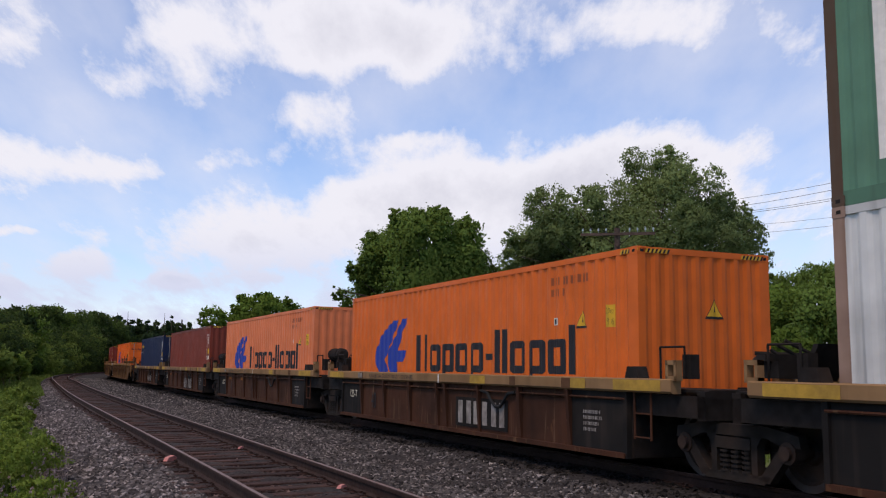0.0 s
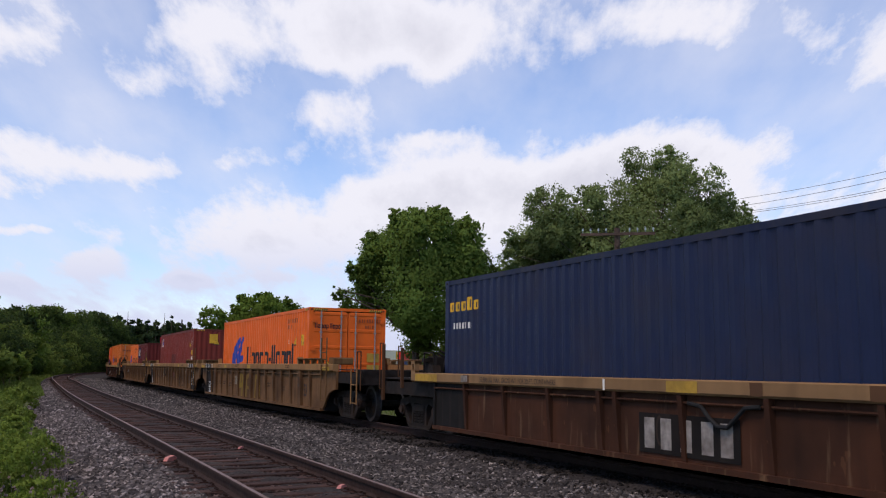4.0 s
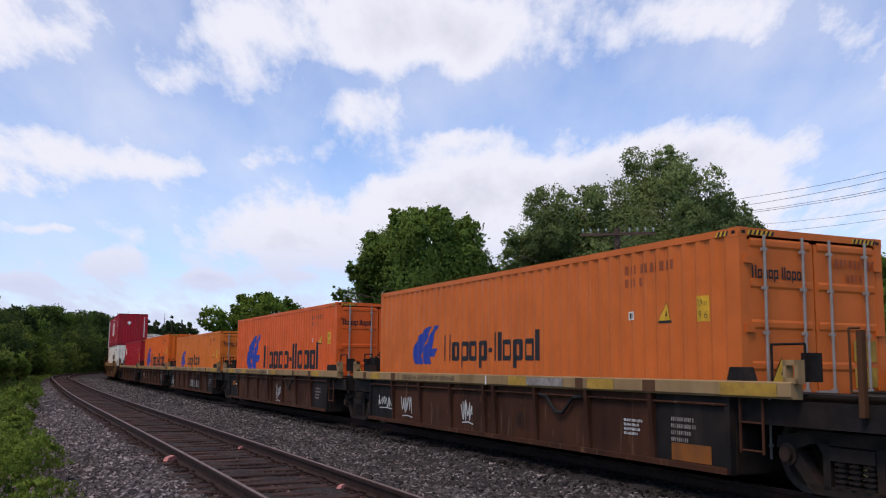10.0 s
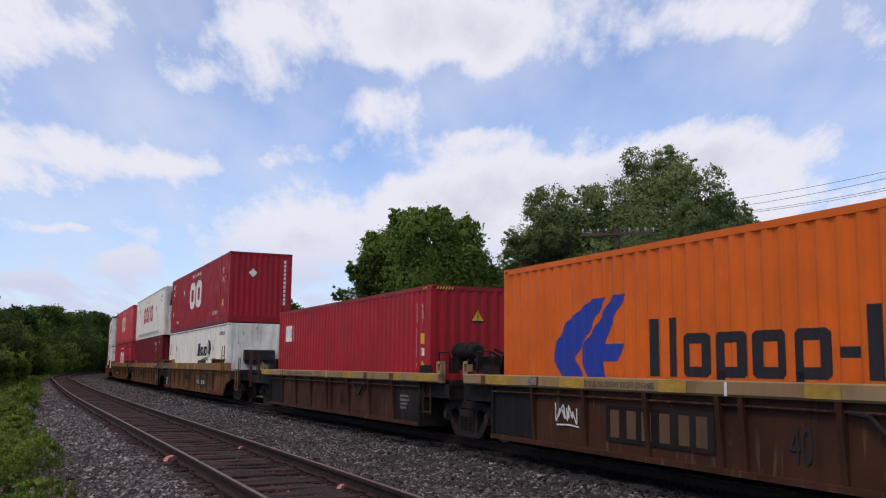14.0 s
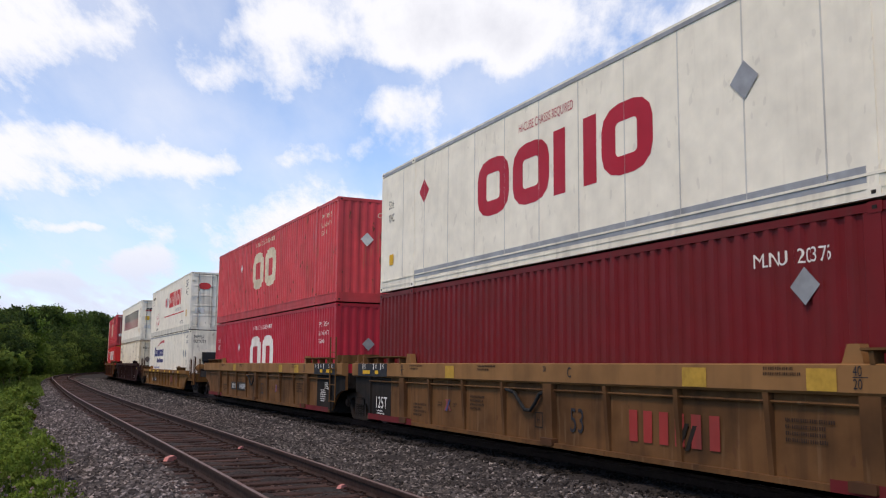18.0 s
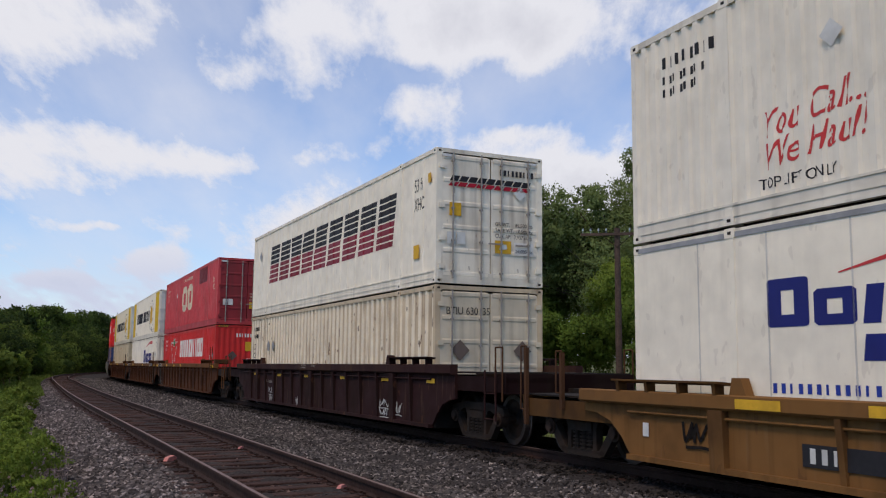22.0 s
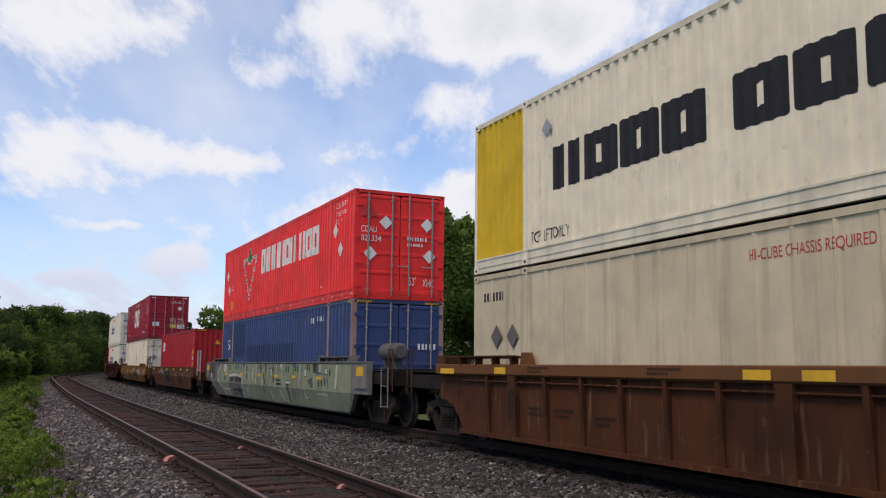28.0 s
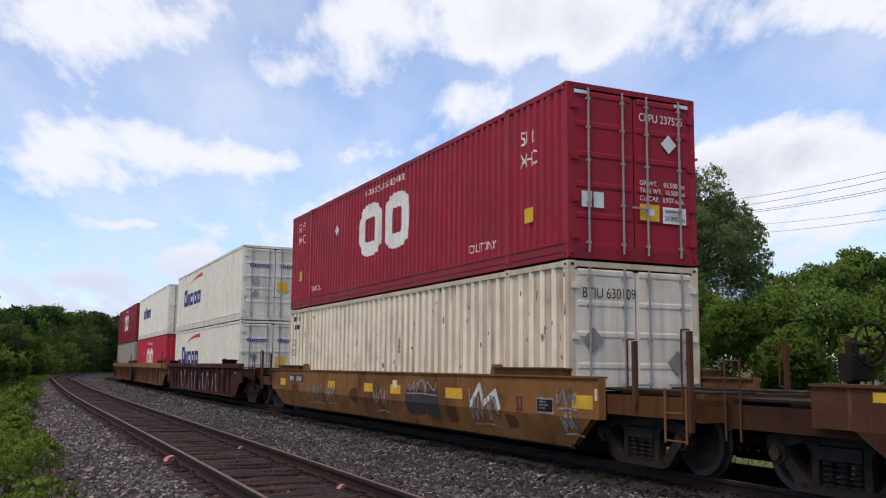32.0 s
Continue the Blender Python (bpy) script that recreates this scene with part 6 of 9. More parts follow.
            for u, z in ((-5.75, 0.72), (-4.9, 0.72), (-3.8, 0.66), (2.2, 0.78) if i != 6 else (-0.9, 0.6), (4.0, 0.7) if i != 6 else (0.3, 0.7)):
                car_mark(base, dims, "small_print", print_rows(u, z, 0.55, 2, 0.05), FAINT, y=1.434)
        if first == 5:
            if k < 2:
                plates(base, "notice", ((-2.76, -2.28),), NOTICE, 0.68, 0.98, "pale weathered notice", 1.434)
                car_mark(base, dims, "notice_print", print_rows(-2.72, 0.92, 0.36, 5, 0.03), FAINT, y=1.436)
            if k == 2:
                plates(base, "number_plate", ((-5.79, -5.22), (-5.14, -4.26)), BLACK_MARK, 0.71, 0.95, "black number panel", 1.434)
                car_mark(base, dims, "number_cells", cells(3, -5.7, 0.75, 0.15, 0.60, 0.3) + cells(6, -5.04, 0.75, 0.14, 0.58, 0.3), PALE_PATCH, y=1.437)
        if i == 5:
            faded = paint(0.24, 0.155, 0.030, 0.75, (0.15, 0.075, 0.036), 0.7, 0.5)
            car_mark(base, dims, "graffiti", outline([(-1.75, 1.04), (-1.9, 0.62), (-1.42, 0.70)], 0.17) + outline([(-1.45, 1.02), (-1.5, 0.32)], 0.17), faded, "faded yellow sprayed shape", 1.434)
            car_mark(base, dims, "graffiti", outline([(-0.84, 0.32), (-0.80, 0.95), (-0.45, 1.06), (-0.16, 0.9), (-0.12, 0.34)], 0.17) + outline([(-0.78, 0.6), (-0.2, 0.58)], 0.12), faded, "faded yellow sprayed shape", 1.434)
            car_mark(base, dims, "graffiti", outline([(0.5, 0.3), (0.55, 1.0), (1.05, 0.98), (1.1, 0.34)], 0.17), faded, "faded yellow sprayed shape", 1.434)
            sprays(base, ((-6.9, 0.52, 0.5, 0.25),), BLACK_MARK, "dark sprayed tag")
        if i == 6:
            sprays(base, ((3.3, 0.5, 0.65, 0.5), (4.25, 0.40, 0.85, 0.58)), FAINT, "dark sprayed tag", t=0.04, loops=3)
            sprays(base, ((5.32, 1.0, 0.42, 0.1),), PALE_PATCH, "white chalked tag", t=0.012)
            car_mark(base, dims, "name_blocks", row_of("IUIU", 1.01, 1.98, 0.71, 0.27, 0, 0.2, 0.62, 0.16), paint(0.22, 0.05, 0.035), "faded red letter-sized blocks", 1.434)
            car_mark(base, dims, "inspection_frame", outline([(2.58, 0.73), (2.84, 0.73), (2.84, 0.96), (2.58, 0.96)], 0.03, True), WORN_YELLOW, "", 1.434)
            chain = Solid()
            pts = [Vector((2.02, 1.47, 1.21)), Vector((1.75, 1.49, 0.98)), Vector((1.5, 1.5, 0.80)), Vector((1.35, 1.5, 0.74)), Vector((1.2, 1.5, 0.82)), Vector((1.02, 1.49, 1.02)), Vector((0.9, 1.47, 1.19))]
            for p, q in zip(pts, pts[1:]):
                chain.tube(p, q, 0.02, 6)
            part("brake_hose", chain.mesh("brake_hose", RUBBER), base, "black hose hanging in a loop")

# single cars
SINGLE = ((16, "C", (0.19, 0.092, 0.030), None, "yellow 53-foot well car with ribbed sides"),
          (17, "E", (0.030, 0.0125, 0.0125), None, "dark maroon 53-foot well car with ribbed sides"),
          (21, "G", (0.165, 0.155, 0.135), (0.18, 0.168, 0.148), "grey well car covered with pale green graffiti"),
          (22, "S", (0.100, 0.042, 0.021), None, "brown smooth-sided well car with yellow reflectors"),
          (23, "D", (0.225, 0.098, 0.032), (0.18, 0.08, 0.028), "ochre smooth-sided well car with sprayed graffiti"),
          (24, "E", (0.060, 0.019, 0.016), None, "red-brown ribbed well car with pale graffiti"),
          (25, "B", OCHRE, OCHRE_SILL, "ochre 53-foot well car with ribbed sides"), (26, "B", OCHRE, OCHRE_SILL, "ochre 53-foot well car with ribbed sides"))
for i, kind, rgb, srgb, lab in SINGLE:
    half = 7.9 if kind == "S" else 9.7
    base, dims = well_car(PLACES[i], lab, kind, rgb, srgb, "end" if i < 25 else "joint", "end" if i < 26 else "joint", reach=(half, half))
    lb, ls, za, zb, sill, body = dims
    add_truck(PLACES[i] - half)
    if i < 25:
        add_truck(PLACES[i] + half)
    if i == 16:
        plates(base, "sill_patch", ((-5.82, -5.1), (-3.93, -3.22), (-1.95, -1.29), (1.26, 1.64), (3.27, 3.69), (6.3, 6.8)), YELLOW_MARK, 0.945, 1.06, "yellow reflector")
        plates(base, "notice", ((4.71, 4.97),), PATCH_GREY, 0.94, 1.06, "grey notice", 1.537)
        car_mark(base, dims, "sill_note", print_rows(5.03, 1.05, 0.42, 3, 0.03) + print_rows(-3.05, 1.03, 1.7, 2, 0.03), FAINT, y=1.538)
        plates(base, "number_plate", ((-4.91, -3.72), (-3.66, -2.71)), BLACK_MARK, 0.38, 0.62, "black number panel", 1.434)
        car_mark(base, dims, "number_cells", cells(3, -4.8, 0.42, 0.16, 0.60, 0.4) + cells(6, -3.56, 0.42, 0.15, 0.58, 0.36), PALE_PATCH, y=1.437)
        car_mark(base, dims, "length_mark", word("53", 0.75, 0.46, 0.32, 0.62), BLACK_MARK, y=1.434)
        car_mark(base, dims, "name_blocks", row_of("IUIU", 3.2, 4.2, 0.46, 0.32, 0, 0.2, 0.62, 0.16), paint(0.27, 0.04, 0.03), "faded red letter-sized blocks", 1.434)
        car_mark(base, dims, "car_class", fit_word("NW13SF", 4.76, 5.15, 0.25, 0.09), SOOT, y=1.434)
        car_mark(base, dims, "badge", bar(5.23, 5.31, 0.5, 0.72, 0.55) + bar(5.48, 5.56, 0.5, 0.72, -0.95), paint(0.26, 0.06, 0.05), "small crossed badge", 1.434)
        car_mark(base, dims, "small_print", print_rows(1.7, 0.72, 0.6, 3, 0.04) + print_rows(-2.1, 0.55, 0.5, 1, 0.05) + print_rows(4.8, 0.66, 0.25, 2, 0.04), FAINT, y=1.434)
        sprays(base, ((-6.9, 0.45, 0.6, 0.3),), SOOT, "dark rusty tag", t=0.05, loops=3)
        plates(base, "notice", ((-7.75, -7.62),), PALE_PATCH, 0.5, 0.68, "pale notice", 1.434)
    if kind == "E":
        white = PALE_PATCH
        plates(base, "reflector", ((-3.76, -3.26), (-0.77, -0.18), (2.46, 2.91), (5.43, 5.88), (-6.9, -6.4), (8.0, 8.4)), YELLOW_MARK if i == 17 else WORN_YELLOW, 1.065, 1.16, "yellow reflector", 1.44)
        car_mark(base, dims, "sill_note", print_rows(-0.81, 1.39, 0.65, 2, 0.04) + print_rows(0.21, 1.37, 0.6, 1, 0.06), WORN_WHITE, y=1.537)
        car_mark(base, dims, "number_cells", cells(2, -5.2, 0.82, 0.10) + cells(6, -4.85, 0.82, 0.10), WORN_WHITE, y=1.434)
        if i == 17:
            sprays(base, ((-4.85, 0.45, 0.55, 0.26), (-4.75, 0.22, 0.5, 0.24), (5.25, 0.46, 0.7, 0.22), (5.3, 0.26, 0.62, 0.22), (6.15, 0.35, 0.55, 0.3), (-1.6, 0.2, 0.25, 0.3)), white, "pale sprayed tag", t=0.022, loops=3)
        if i == 24:
            for u in (-5.4, -3.9, -2.4, -0.9, 0.6, 2.1, 3.6):
                car_mark(base, dims, "graffiti", outline([(u, 0.3), (u + 0.12, 1.0), (u + 0.75, 0.96), (u + 0.62, 0.62), (u + 0.95, 0.32)], 0.13), WORN_WHITE, "pale sprayed shape", 1.434)
    if kind == "G":
        pale, edge, leaf, blue = paint(0.235, 0.255, 0.155, 0.7), paint(0.44, 0.43, 0.35, 0.7), paint(0.025, 0.085, 0.03, 0.7), paint(0.08, 0.13, 0.25, 0.7)
        r = random.Random(4)

        folded = lambda *args: sprayed(base, 0.72, *args)
        # one pale field along the side, grey where the number stands
        folded("graffiti", [[(-6.97, 1.44), (-7.65, 1.12), (-7.66, 0.78), (-6.41, 0.24), (-5.47, 0.24), (-5.47, 1.44)], [(-5.47, 1.07), (-4.23, 1.10), (-3.15, 1.02), (-3.15, 1.44), (-5.47, 1.44)], [(-3.26, 0.24), (8.2, 0.24), (8.7, 0.72), (8.7, 1.44), (-3.15, 1.44), (-3.15, 1.02)]], pale, "pale green sprayed field", 1.5225)
        folded("graffiti", outline([(-6.95, 1.43), (-7.62, 1.11), (-7.62, 0.78), (-6.42, 0.26)], 0.11), edge, "whitish sprayed outline", 1.5245)
        folded("graffiti", outline([(-7.0, 1.43), (-7.69, 1.12), (-7.69, 0.76), (-6.46, 0.25)], 0.022), BLACK_MARK, "thin black sprayed line", 1.526)
        folded("graffiti", outline([(-5.47, 1.0), (-4.23, 1.04), (-3.24, 0.98), (-3.36, 0.24)], 0.11), edge, "whitish sprayed band", 1.5245)
        folded("graffiti", outline([(-5.5, 0.5), (-5.5, 1.07), (-4.23, 1.10), (-3.16, 1.03), (-3.28, 0.24)], 0.022), BLACK_MARK, "thin black sprayed line", 1.526)
        # whitish slots between the sprayed letters: (left, right, foot, top, lean), each with a black edge
        for u0, u1, z0, z1, lean in ((-6.46, -5.95, 1.12, 1.45, 0.05), (-6.5, -5.49, 0.42, 0.53, 0.0), (-2.9, -2.74, 1.06, 1.45, 0.1), (-2.31, -2.22, 0.26, 1.45, 0.06), (-1.76, -1.61, 0.84, 1.34, 0.12), (-1.24, -1.1, 0.74, 1.45, 0.1), (-0.77, -0.58, 1.08, 1.29, 0.0), (0.34, 0.44, 0.75, 1.45, 0.08), (0.82, 1.03, 1.05, 1.29, 0.0),
                                     (1.29, 1.42, 0.67, 1.45, 0.22), (2.67, 3.2, 0.83, 0.93, 0.0), (4.03, 4.17, 0.75, 1.45, 0.15), (4.65, 4.88, 1.09, 1.30, 0.0), (5.5, 5.6, 0.72, 1.24, 0.02)):
            slot = bar(u0, u1, z0, z1, lean / (z1 - z0))
            folded("graffiti", slot, edge, "whitish slot between sprayed letters", 1.5245)
            folded("graffiti", outline(slot[0], 0.018, True), BLACK_MARK, "thin black edge of a sprayed letter", 1.526)
        for u0, u1, z0, z1, lean in ((6.02, 6.2, 1.20, 1.45, 0.06), (6.58, 6.78, 1.16, 1.33, 0.0), (0.76, 0.9, 0.27, 0.61, -0.1), (-2.6, -2.46, 0.26, 0.66, -0.1), (3.0, 3.1, 0.28, 0.83, 0.05), (7.4, 7.6, 0.8, 1.44, 0.1)):
            slot = bar(u0, u1, z0, z1, lean / (z1 - z0))
            folded("graffiti", slot, edge, "whitish slot between sprayed letters", 1.5245)
            folded("graffiti", outline(slot[0], 0.018, True), BLACK_MARK, "thin black edge of a sprayed letter", 1.526)
        for slot in ([(1.86, 1.45), (2.24, 1.45), (2.2, 1.17)], [(1.84, 0.70), (1.95, 0.68), (2.42, 0.25), (2.2, 0.25)], [(4.5, 0.67), (4.63, 0.65), (4.98, 0.44), (4.74, 0.42)]):
            folded("graffiti", [slot], edge, "whitish wedge between sprayed letters", 1.5245)
            folded("graffiti", outline(slot, 0.018, True), BLACK_MARK, "thin black edge of a sprayed letter", 1.526)
        bare = paint(0.12, 0.112, 0.10, 0.75)
        for slot in ([(2.72, 0.82), (2.98, 0.83), (3.0, 0.28), (2.86, 0.28)], [(5.0, 0.95), (5.43, 1.06), (5.5, 0.76)], [(5.46, 1.44), (5.9, 1.44), (5.92, 1.22), (5.58, 1.22)], [(0.0, 1.44), (0.3, 1.44), (0.2, 1.05)]):
            folded("graffiti", [slot], bare, "bare grey steel between sprayed letters", 1.5245)
            folded("graffiti", outline(slot, 0.018, True), BLACK_MARK, "thin black edge of a sprayed letter", 1.526)
        folded("graffiti", outline([(5.62, 1.18), (6.2, 1.175), (6.82, 1.16), (6.86, 0.66)], 0.022), BLACK_MARK, "thin black sprayed line", 1.526)
        folded("graffiti", outline([(5.86, 0.63), (6.76, 0.62)], 0.05), edge, "whitish sprayed line", 1.5265)
        folded("graffiti", disc(-0.27, 0.84, 0.10, 0.12, n=14), edge, "whitish sprayed oval", 1.5245)
        for u, z in ((-4.47, 1.33), (-4.2, 1.33), (-3.9, 1.34), (-6.29, 0.87), (-6.05, 0.88), (-0.56, 1.36), (-0.45, 1.25), (-2.54, 1.29), (-2.53, 1.0), (-0.03, 1.02), (0.06, 0.84), (-0.11, 0.57), (1.14, 1.25), (1.17, 0.97), (2.7, 1.28), (2.96, 1.28), (3.73, 1.31), (3.95, 1.31), (4.94, 1.36), (5.14, 1.33), (6.05, 0.93), (6.31, 0.93), (6.59, 0.96), (7.02, 1.22)):
            folded("graffiti", disc(u, z, 0.068, 0.112 if u > -4 else 0.10, n=14), leaf, "dark green sprayed dot", 1.5265)
        for u, z in ((-6.88, 1.33), (-7.06, 0.83), (-2.46, 0.88), (-2.79, 0.37), (-3.38, 1.34), (-1.47, 1.33), (0.72, 1.34), (1.98, 1.33), (2.48, 1.12), (4.52, 1.32), (5.85, 1.13), (6.77, 0.99), (3.65, 0.61), (1.7, 0.61), (4.43, 0.56), (-0.92, 0.65)):
            w = 0.035 + 0.012 * r.random()
            folded("graffiti", [[(u + a * w, z + b) for a, b in ((-0.5, -0.10), (0, -0.13), (0.6, -0.11), (1.0, -0.04), (0.5, 0.03), (0.15, 0.13), (-0.05, 0.13), (-0.5, 0.02), (-0.95, -0.05))]], blue, "blue sprayed drop", 1.5265)
        for u in (-3.03, 3.53):
            folded("graffiti", [[(u - 0.2, 1.44), (u - 0.12, 1.36), (u - 0.05, 1.38), (u, 1.14), (u + 0.07, 1.36), (u + 0.14, 1.32), (u + 0.2, 1.44)]], blue, "blue sprayed splash", 1.5265)
        for u, z, w, rows in ((1.6, 0.90, 0.85, 2), (-0.32, 1.36, 0.6, 1), (-5.5, 1.37, 0.45, 4), (5.5, 1.38, 0.36, 4)):
            car_mark(base, dims, "small_print", print_rows(u, z, w, rows, 0.07 if rows == 2 else 0.035), SOOT, y=1.5275)
        car_mark(base, dims, "length_marks", word("40", 5.92, 1.29, 0.10, 0.8) + word("20", 5.92, 1.17, 0.09, 0.8), BLACK_MARK, y=1.5275)
        me = Solid().box(-9.88, -9.02, 1.521, 1.56, 0.86, 1.44, c=0.01).mesh("equipment_box", sill)
        part("equipment_box", me, base, "grey steel box with a yellow panel")
        part("equipment_box", Solid().box(9.13, 9.9, 1.521, 1.56, 0.84, 1.46, c=0.01).mesh("equipment_box", sill), base, "grey steel box with a yellow panel")
        car_mark(base, dims, "box_edge", outline([(-9.86, 0.88), (-9.86, 1.42), (-9.17, 1.42), (-9.17, 0.88)], 0.022, True), SOOT, "dark seam round the door", 1.5615)
        for k, x in enumerate((6.6, -9.05)):
            part("end_flap", Solid().prism([(1.50, 1.482), (1.53, 1.482), (1.40, 1.66), (1.37, 1.66)], x, x + 2.45, axis="x").mesh("end_flap", paint(0.075, 0.07, 0.065, 0.75)), base, "sooty sloping steel flap")
        sprays(base, ((-8.98, 1.0, 0.85, 0.42),), SOOT, "thin black sprayed tag", 1.524, 0.016, 3)
        plates(base, "notice", ((-9.04, -8.86),), CREAM_MARK, 0.86, 1.04, "cream notice", 1.5245)
        plates(base, "notice", ((-8.82, -8.6),), paint(0.42, 0.11, 0.11), 0.94, 1.03, "faded red notice", 1.5245)
        for u, y in ((-9.75, 1.5625), (9.2, 1.562)):
            car_mark(base, dims, "reflector", bar(u, u + 0.5, 1.16, 1.38), YELLOW_MARK, "yellow panel", y=y)
        plates(base, "reflector", ((-6.17, -5.69), (-3.64, -3.15), (-0.9, -0.4), (1.3, 1.8), (3.39, 3.84), (5.82, 6.32)), YELLOW_MARK, 1.015, 1.10, "yellow reflector", 1.5295)
        car_mark(base, dims, "number_cells", cells(3, -5.15, 0.78, 0.17, 0.85, 0.35) + cells(5, -4.3, 0.78, 0.17, 0.8, 0.35), SOOT, y=1.530)
        sprays(base, ((-5.0, 0.34, 1.75, 0.34),), SOOT, "dark sprayed tag", 1.462, 0.026, 7)
        car_mark(base, dims, "length_mark", word("53", -7.95, 1.25, 0.14, 0.8) + bar(-8.02, -8.0, 1.16, 1.4), BLACK_MARK, y=1.528)
    if kind == "S":
        for x, z0, z1 in ((-9.1, 0.72, 2.03), (-8.4, 0.9, 2.03)):
            o = Solid().tube((x, 1.42, z0), (x, 1.42, z1 - 0.05), 0.018, 6).tube((x, 1.42, z1 - 0.05), (x - 0.05, 1.42, z1), 0.018, 6).tube((x - 0.05, 1.42, z1), (x - 0.22, 1.42, z1), 0.018, 6).tube((x - 0.22, 1.42, z1), (x - 0.22, 1.42, z0), 0.018, 6)
            part("grab_iron", o.mesh("grab_iron", PALE_STEEL), base, "pale bent grab iron")
        plates(base, "reflector", ((-7.1, -6.4), (-3.4, -2.91), (-1.22, -0.74), (1.31, 1.77), (3.85, 4.29), (6.0, 6.5)), YELLOW_MARK, 1.09, 1.19, "yellow reflector", 1.523)
        plates(base, "number_plate", ((-4.1, -3.25), (-3.2, -1.98)), SOOT, 0.90, 1.07, "black number panel", 1.523)
        car_mark(base, dims, "number_cells", cells(4, -4.02, 0.92, 0.13, 0.72, 0.3) + cells(5, -3.1, 0.92, 0.13, 0.72, 0.3), WHITE_MARK, y=1.526)
        plates(base, "car_class_patch", ((4.1, 5.0),), paint(0.17, 0.085, 0.045, 0.8), 0.83, 0.98, "lighter repainted patch", 1.523)
        for n, (u, w) in enumerate(((-1.7, 0.62), (-1.15, 0.66), (-0.6, 0.72))):
            x = [(u, 0.90), (u + 0.12 * w, 1.03), (u + 0.5 * w, 1.06), (u + 0.85 * w, 1.0), (u + w, 0.8), (u + w * 1.15, 0.42), (u + w * 0.8, 0.36), (u + w * 0.45, 0.42), (u + w * 0.3, 0.62)]
            sprayed(base, 0.80, "graffiti", [x], SOOT, "dark sprayed letter", 1.5235 + n * 0.0012)
            sprayed(base, 0.80, "graffiti", outline(x, 0.02, True), WORN_WHITE, "thin pale outline of a sprayed letter", 1.5285)
        worn_brown = paint(0.15, 0.066, 0.03, 0.8, GRIME, 0.6, 0.4)
        for n, (u, z, w, h) in enumerate(((0.6, 0.86, 0.5, 0.18), (2.0, 0.72, 1.0, 0.34), (2.6, 0.5, 0.5, 0.5), (4.8, 0.84, 0.8, 0.2), (-5.5, 0.84, 0.9, 0.2), (3.3, 0.9, 1.1, 0.12), (5.9, 0.6, 0.7, 0.4))):
            sprayed(base, 0.80, "worn_patch", stain(u, z, w, h, 40 + n), worn_brown, "lighter worn patch", 1.5225)
    if kind == "D":
        plates(base, "reflector", ((-8.2, -7.6), (-3.4, -2.8), (-0.6, 0.0), (1.1, 1.7), (4.0, 4.75), (8.5, 9.05)), YELLOW_MARK, 0.80, 1.0, "yellow reflector", 1.523)
        plates(base, "number_plate", ((-7.2, -6.5), (-6.4, -5.7)), BLACK_MARK, 0.92, 1.12, "black number panel", 1.523)
        car_mark(base, dims, "number_cells", cells(4, -7.1, 0.95, 0.14) + cells(5, -6.35, 0.95, 0.13), WHITE_MARK, y=1.526)
        for n, (u, w) in enumerate(((1.9, 0.5), (2.4, 0.55), (2.95, 0.6))):
            sprayed(base, 0.66, "graffiti", stain(u, 0.32, w * 1.25, 0.68, 60 + n), paint(0.05, 0.045, 0.045, 0.8, GRIME, 0.5, 0.4), "dark sprayed shape", 1.524 + n * 0.001)
        for n, (u, z, w, h) in enumerate(((-5.4, 0.42, 1.5, 0.6), (-3.6, 0.45, 0.8, 0.55), (0.0, 0.42, 0.9, 0.55), (1.9, 0.86, 1.7, 0.28), (5.0, 0.42, 1.2, 0.62), (8.05, 0.80, 0.6, 0.3), (8.15, 0.42, 0.55, 0.32))):
            sprayed(base, 0.66, "graffiti", spray(u, z, w, h, 300 + n, 0.04, 4), WORN_WHITE, "white sprayed tag", 1.530)
        for n, (u, z, w, h) in enumerate(((-6.9, 0.6, 0.8, 0.3), (-1.7, 0.5, 0.7, 0.4), (3.9, 0.3, 0.6, 0.4), (6.3, 0.35, 0.5, 0.3))):
            sprayed(base, 0.66, "worn_patch", stain(u, z, w, h, 80 + n), paint(0.09, 0.04, 0.02, 0.8, GRIME, 0.6, 0.4), "dark rusty stain", 1.5222)
        car_mark(base, dims, "graffiti", outline([(5.1, 0.72), (5.45, 1.08), (5.6, 0.75), (6.05, 0.98), (6.2, 0.70)], 0.10), PALE_PATCH, "white sprayed arrow shape", 1.5275)
        car_mark(base, dims, "length_mark", word("53", 6.78, 0.69, 0.24, 0.7), BLACK_MARK, y=1.527)
        plates(base, "framed_plate", ((7.44, 7.98),), WORN_WHITE, 0.68, 0.93, "pale frame of a plate", 1.524)
        plates(base, "framed_plate", ((7.48, 7.94),), SOOT, 0.71, 0.90, "black plate", 1.526)
        car_mark(base, dims, "small_print", print_rows(7.54, 0.85, 0.34, 3, 0.03), WORN_WHITE, y=1.528)
        plates(base, "notice", ((9.1, 9.17), (1.24, 1.5)), CREAM_MARK, 0.93, 1.1, "cream notice", 1.525)

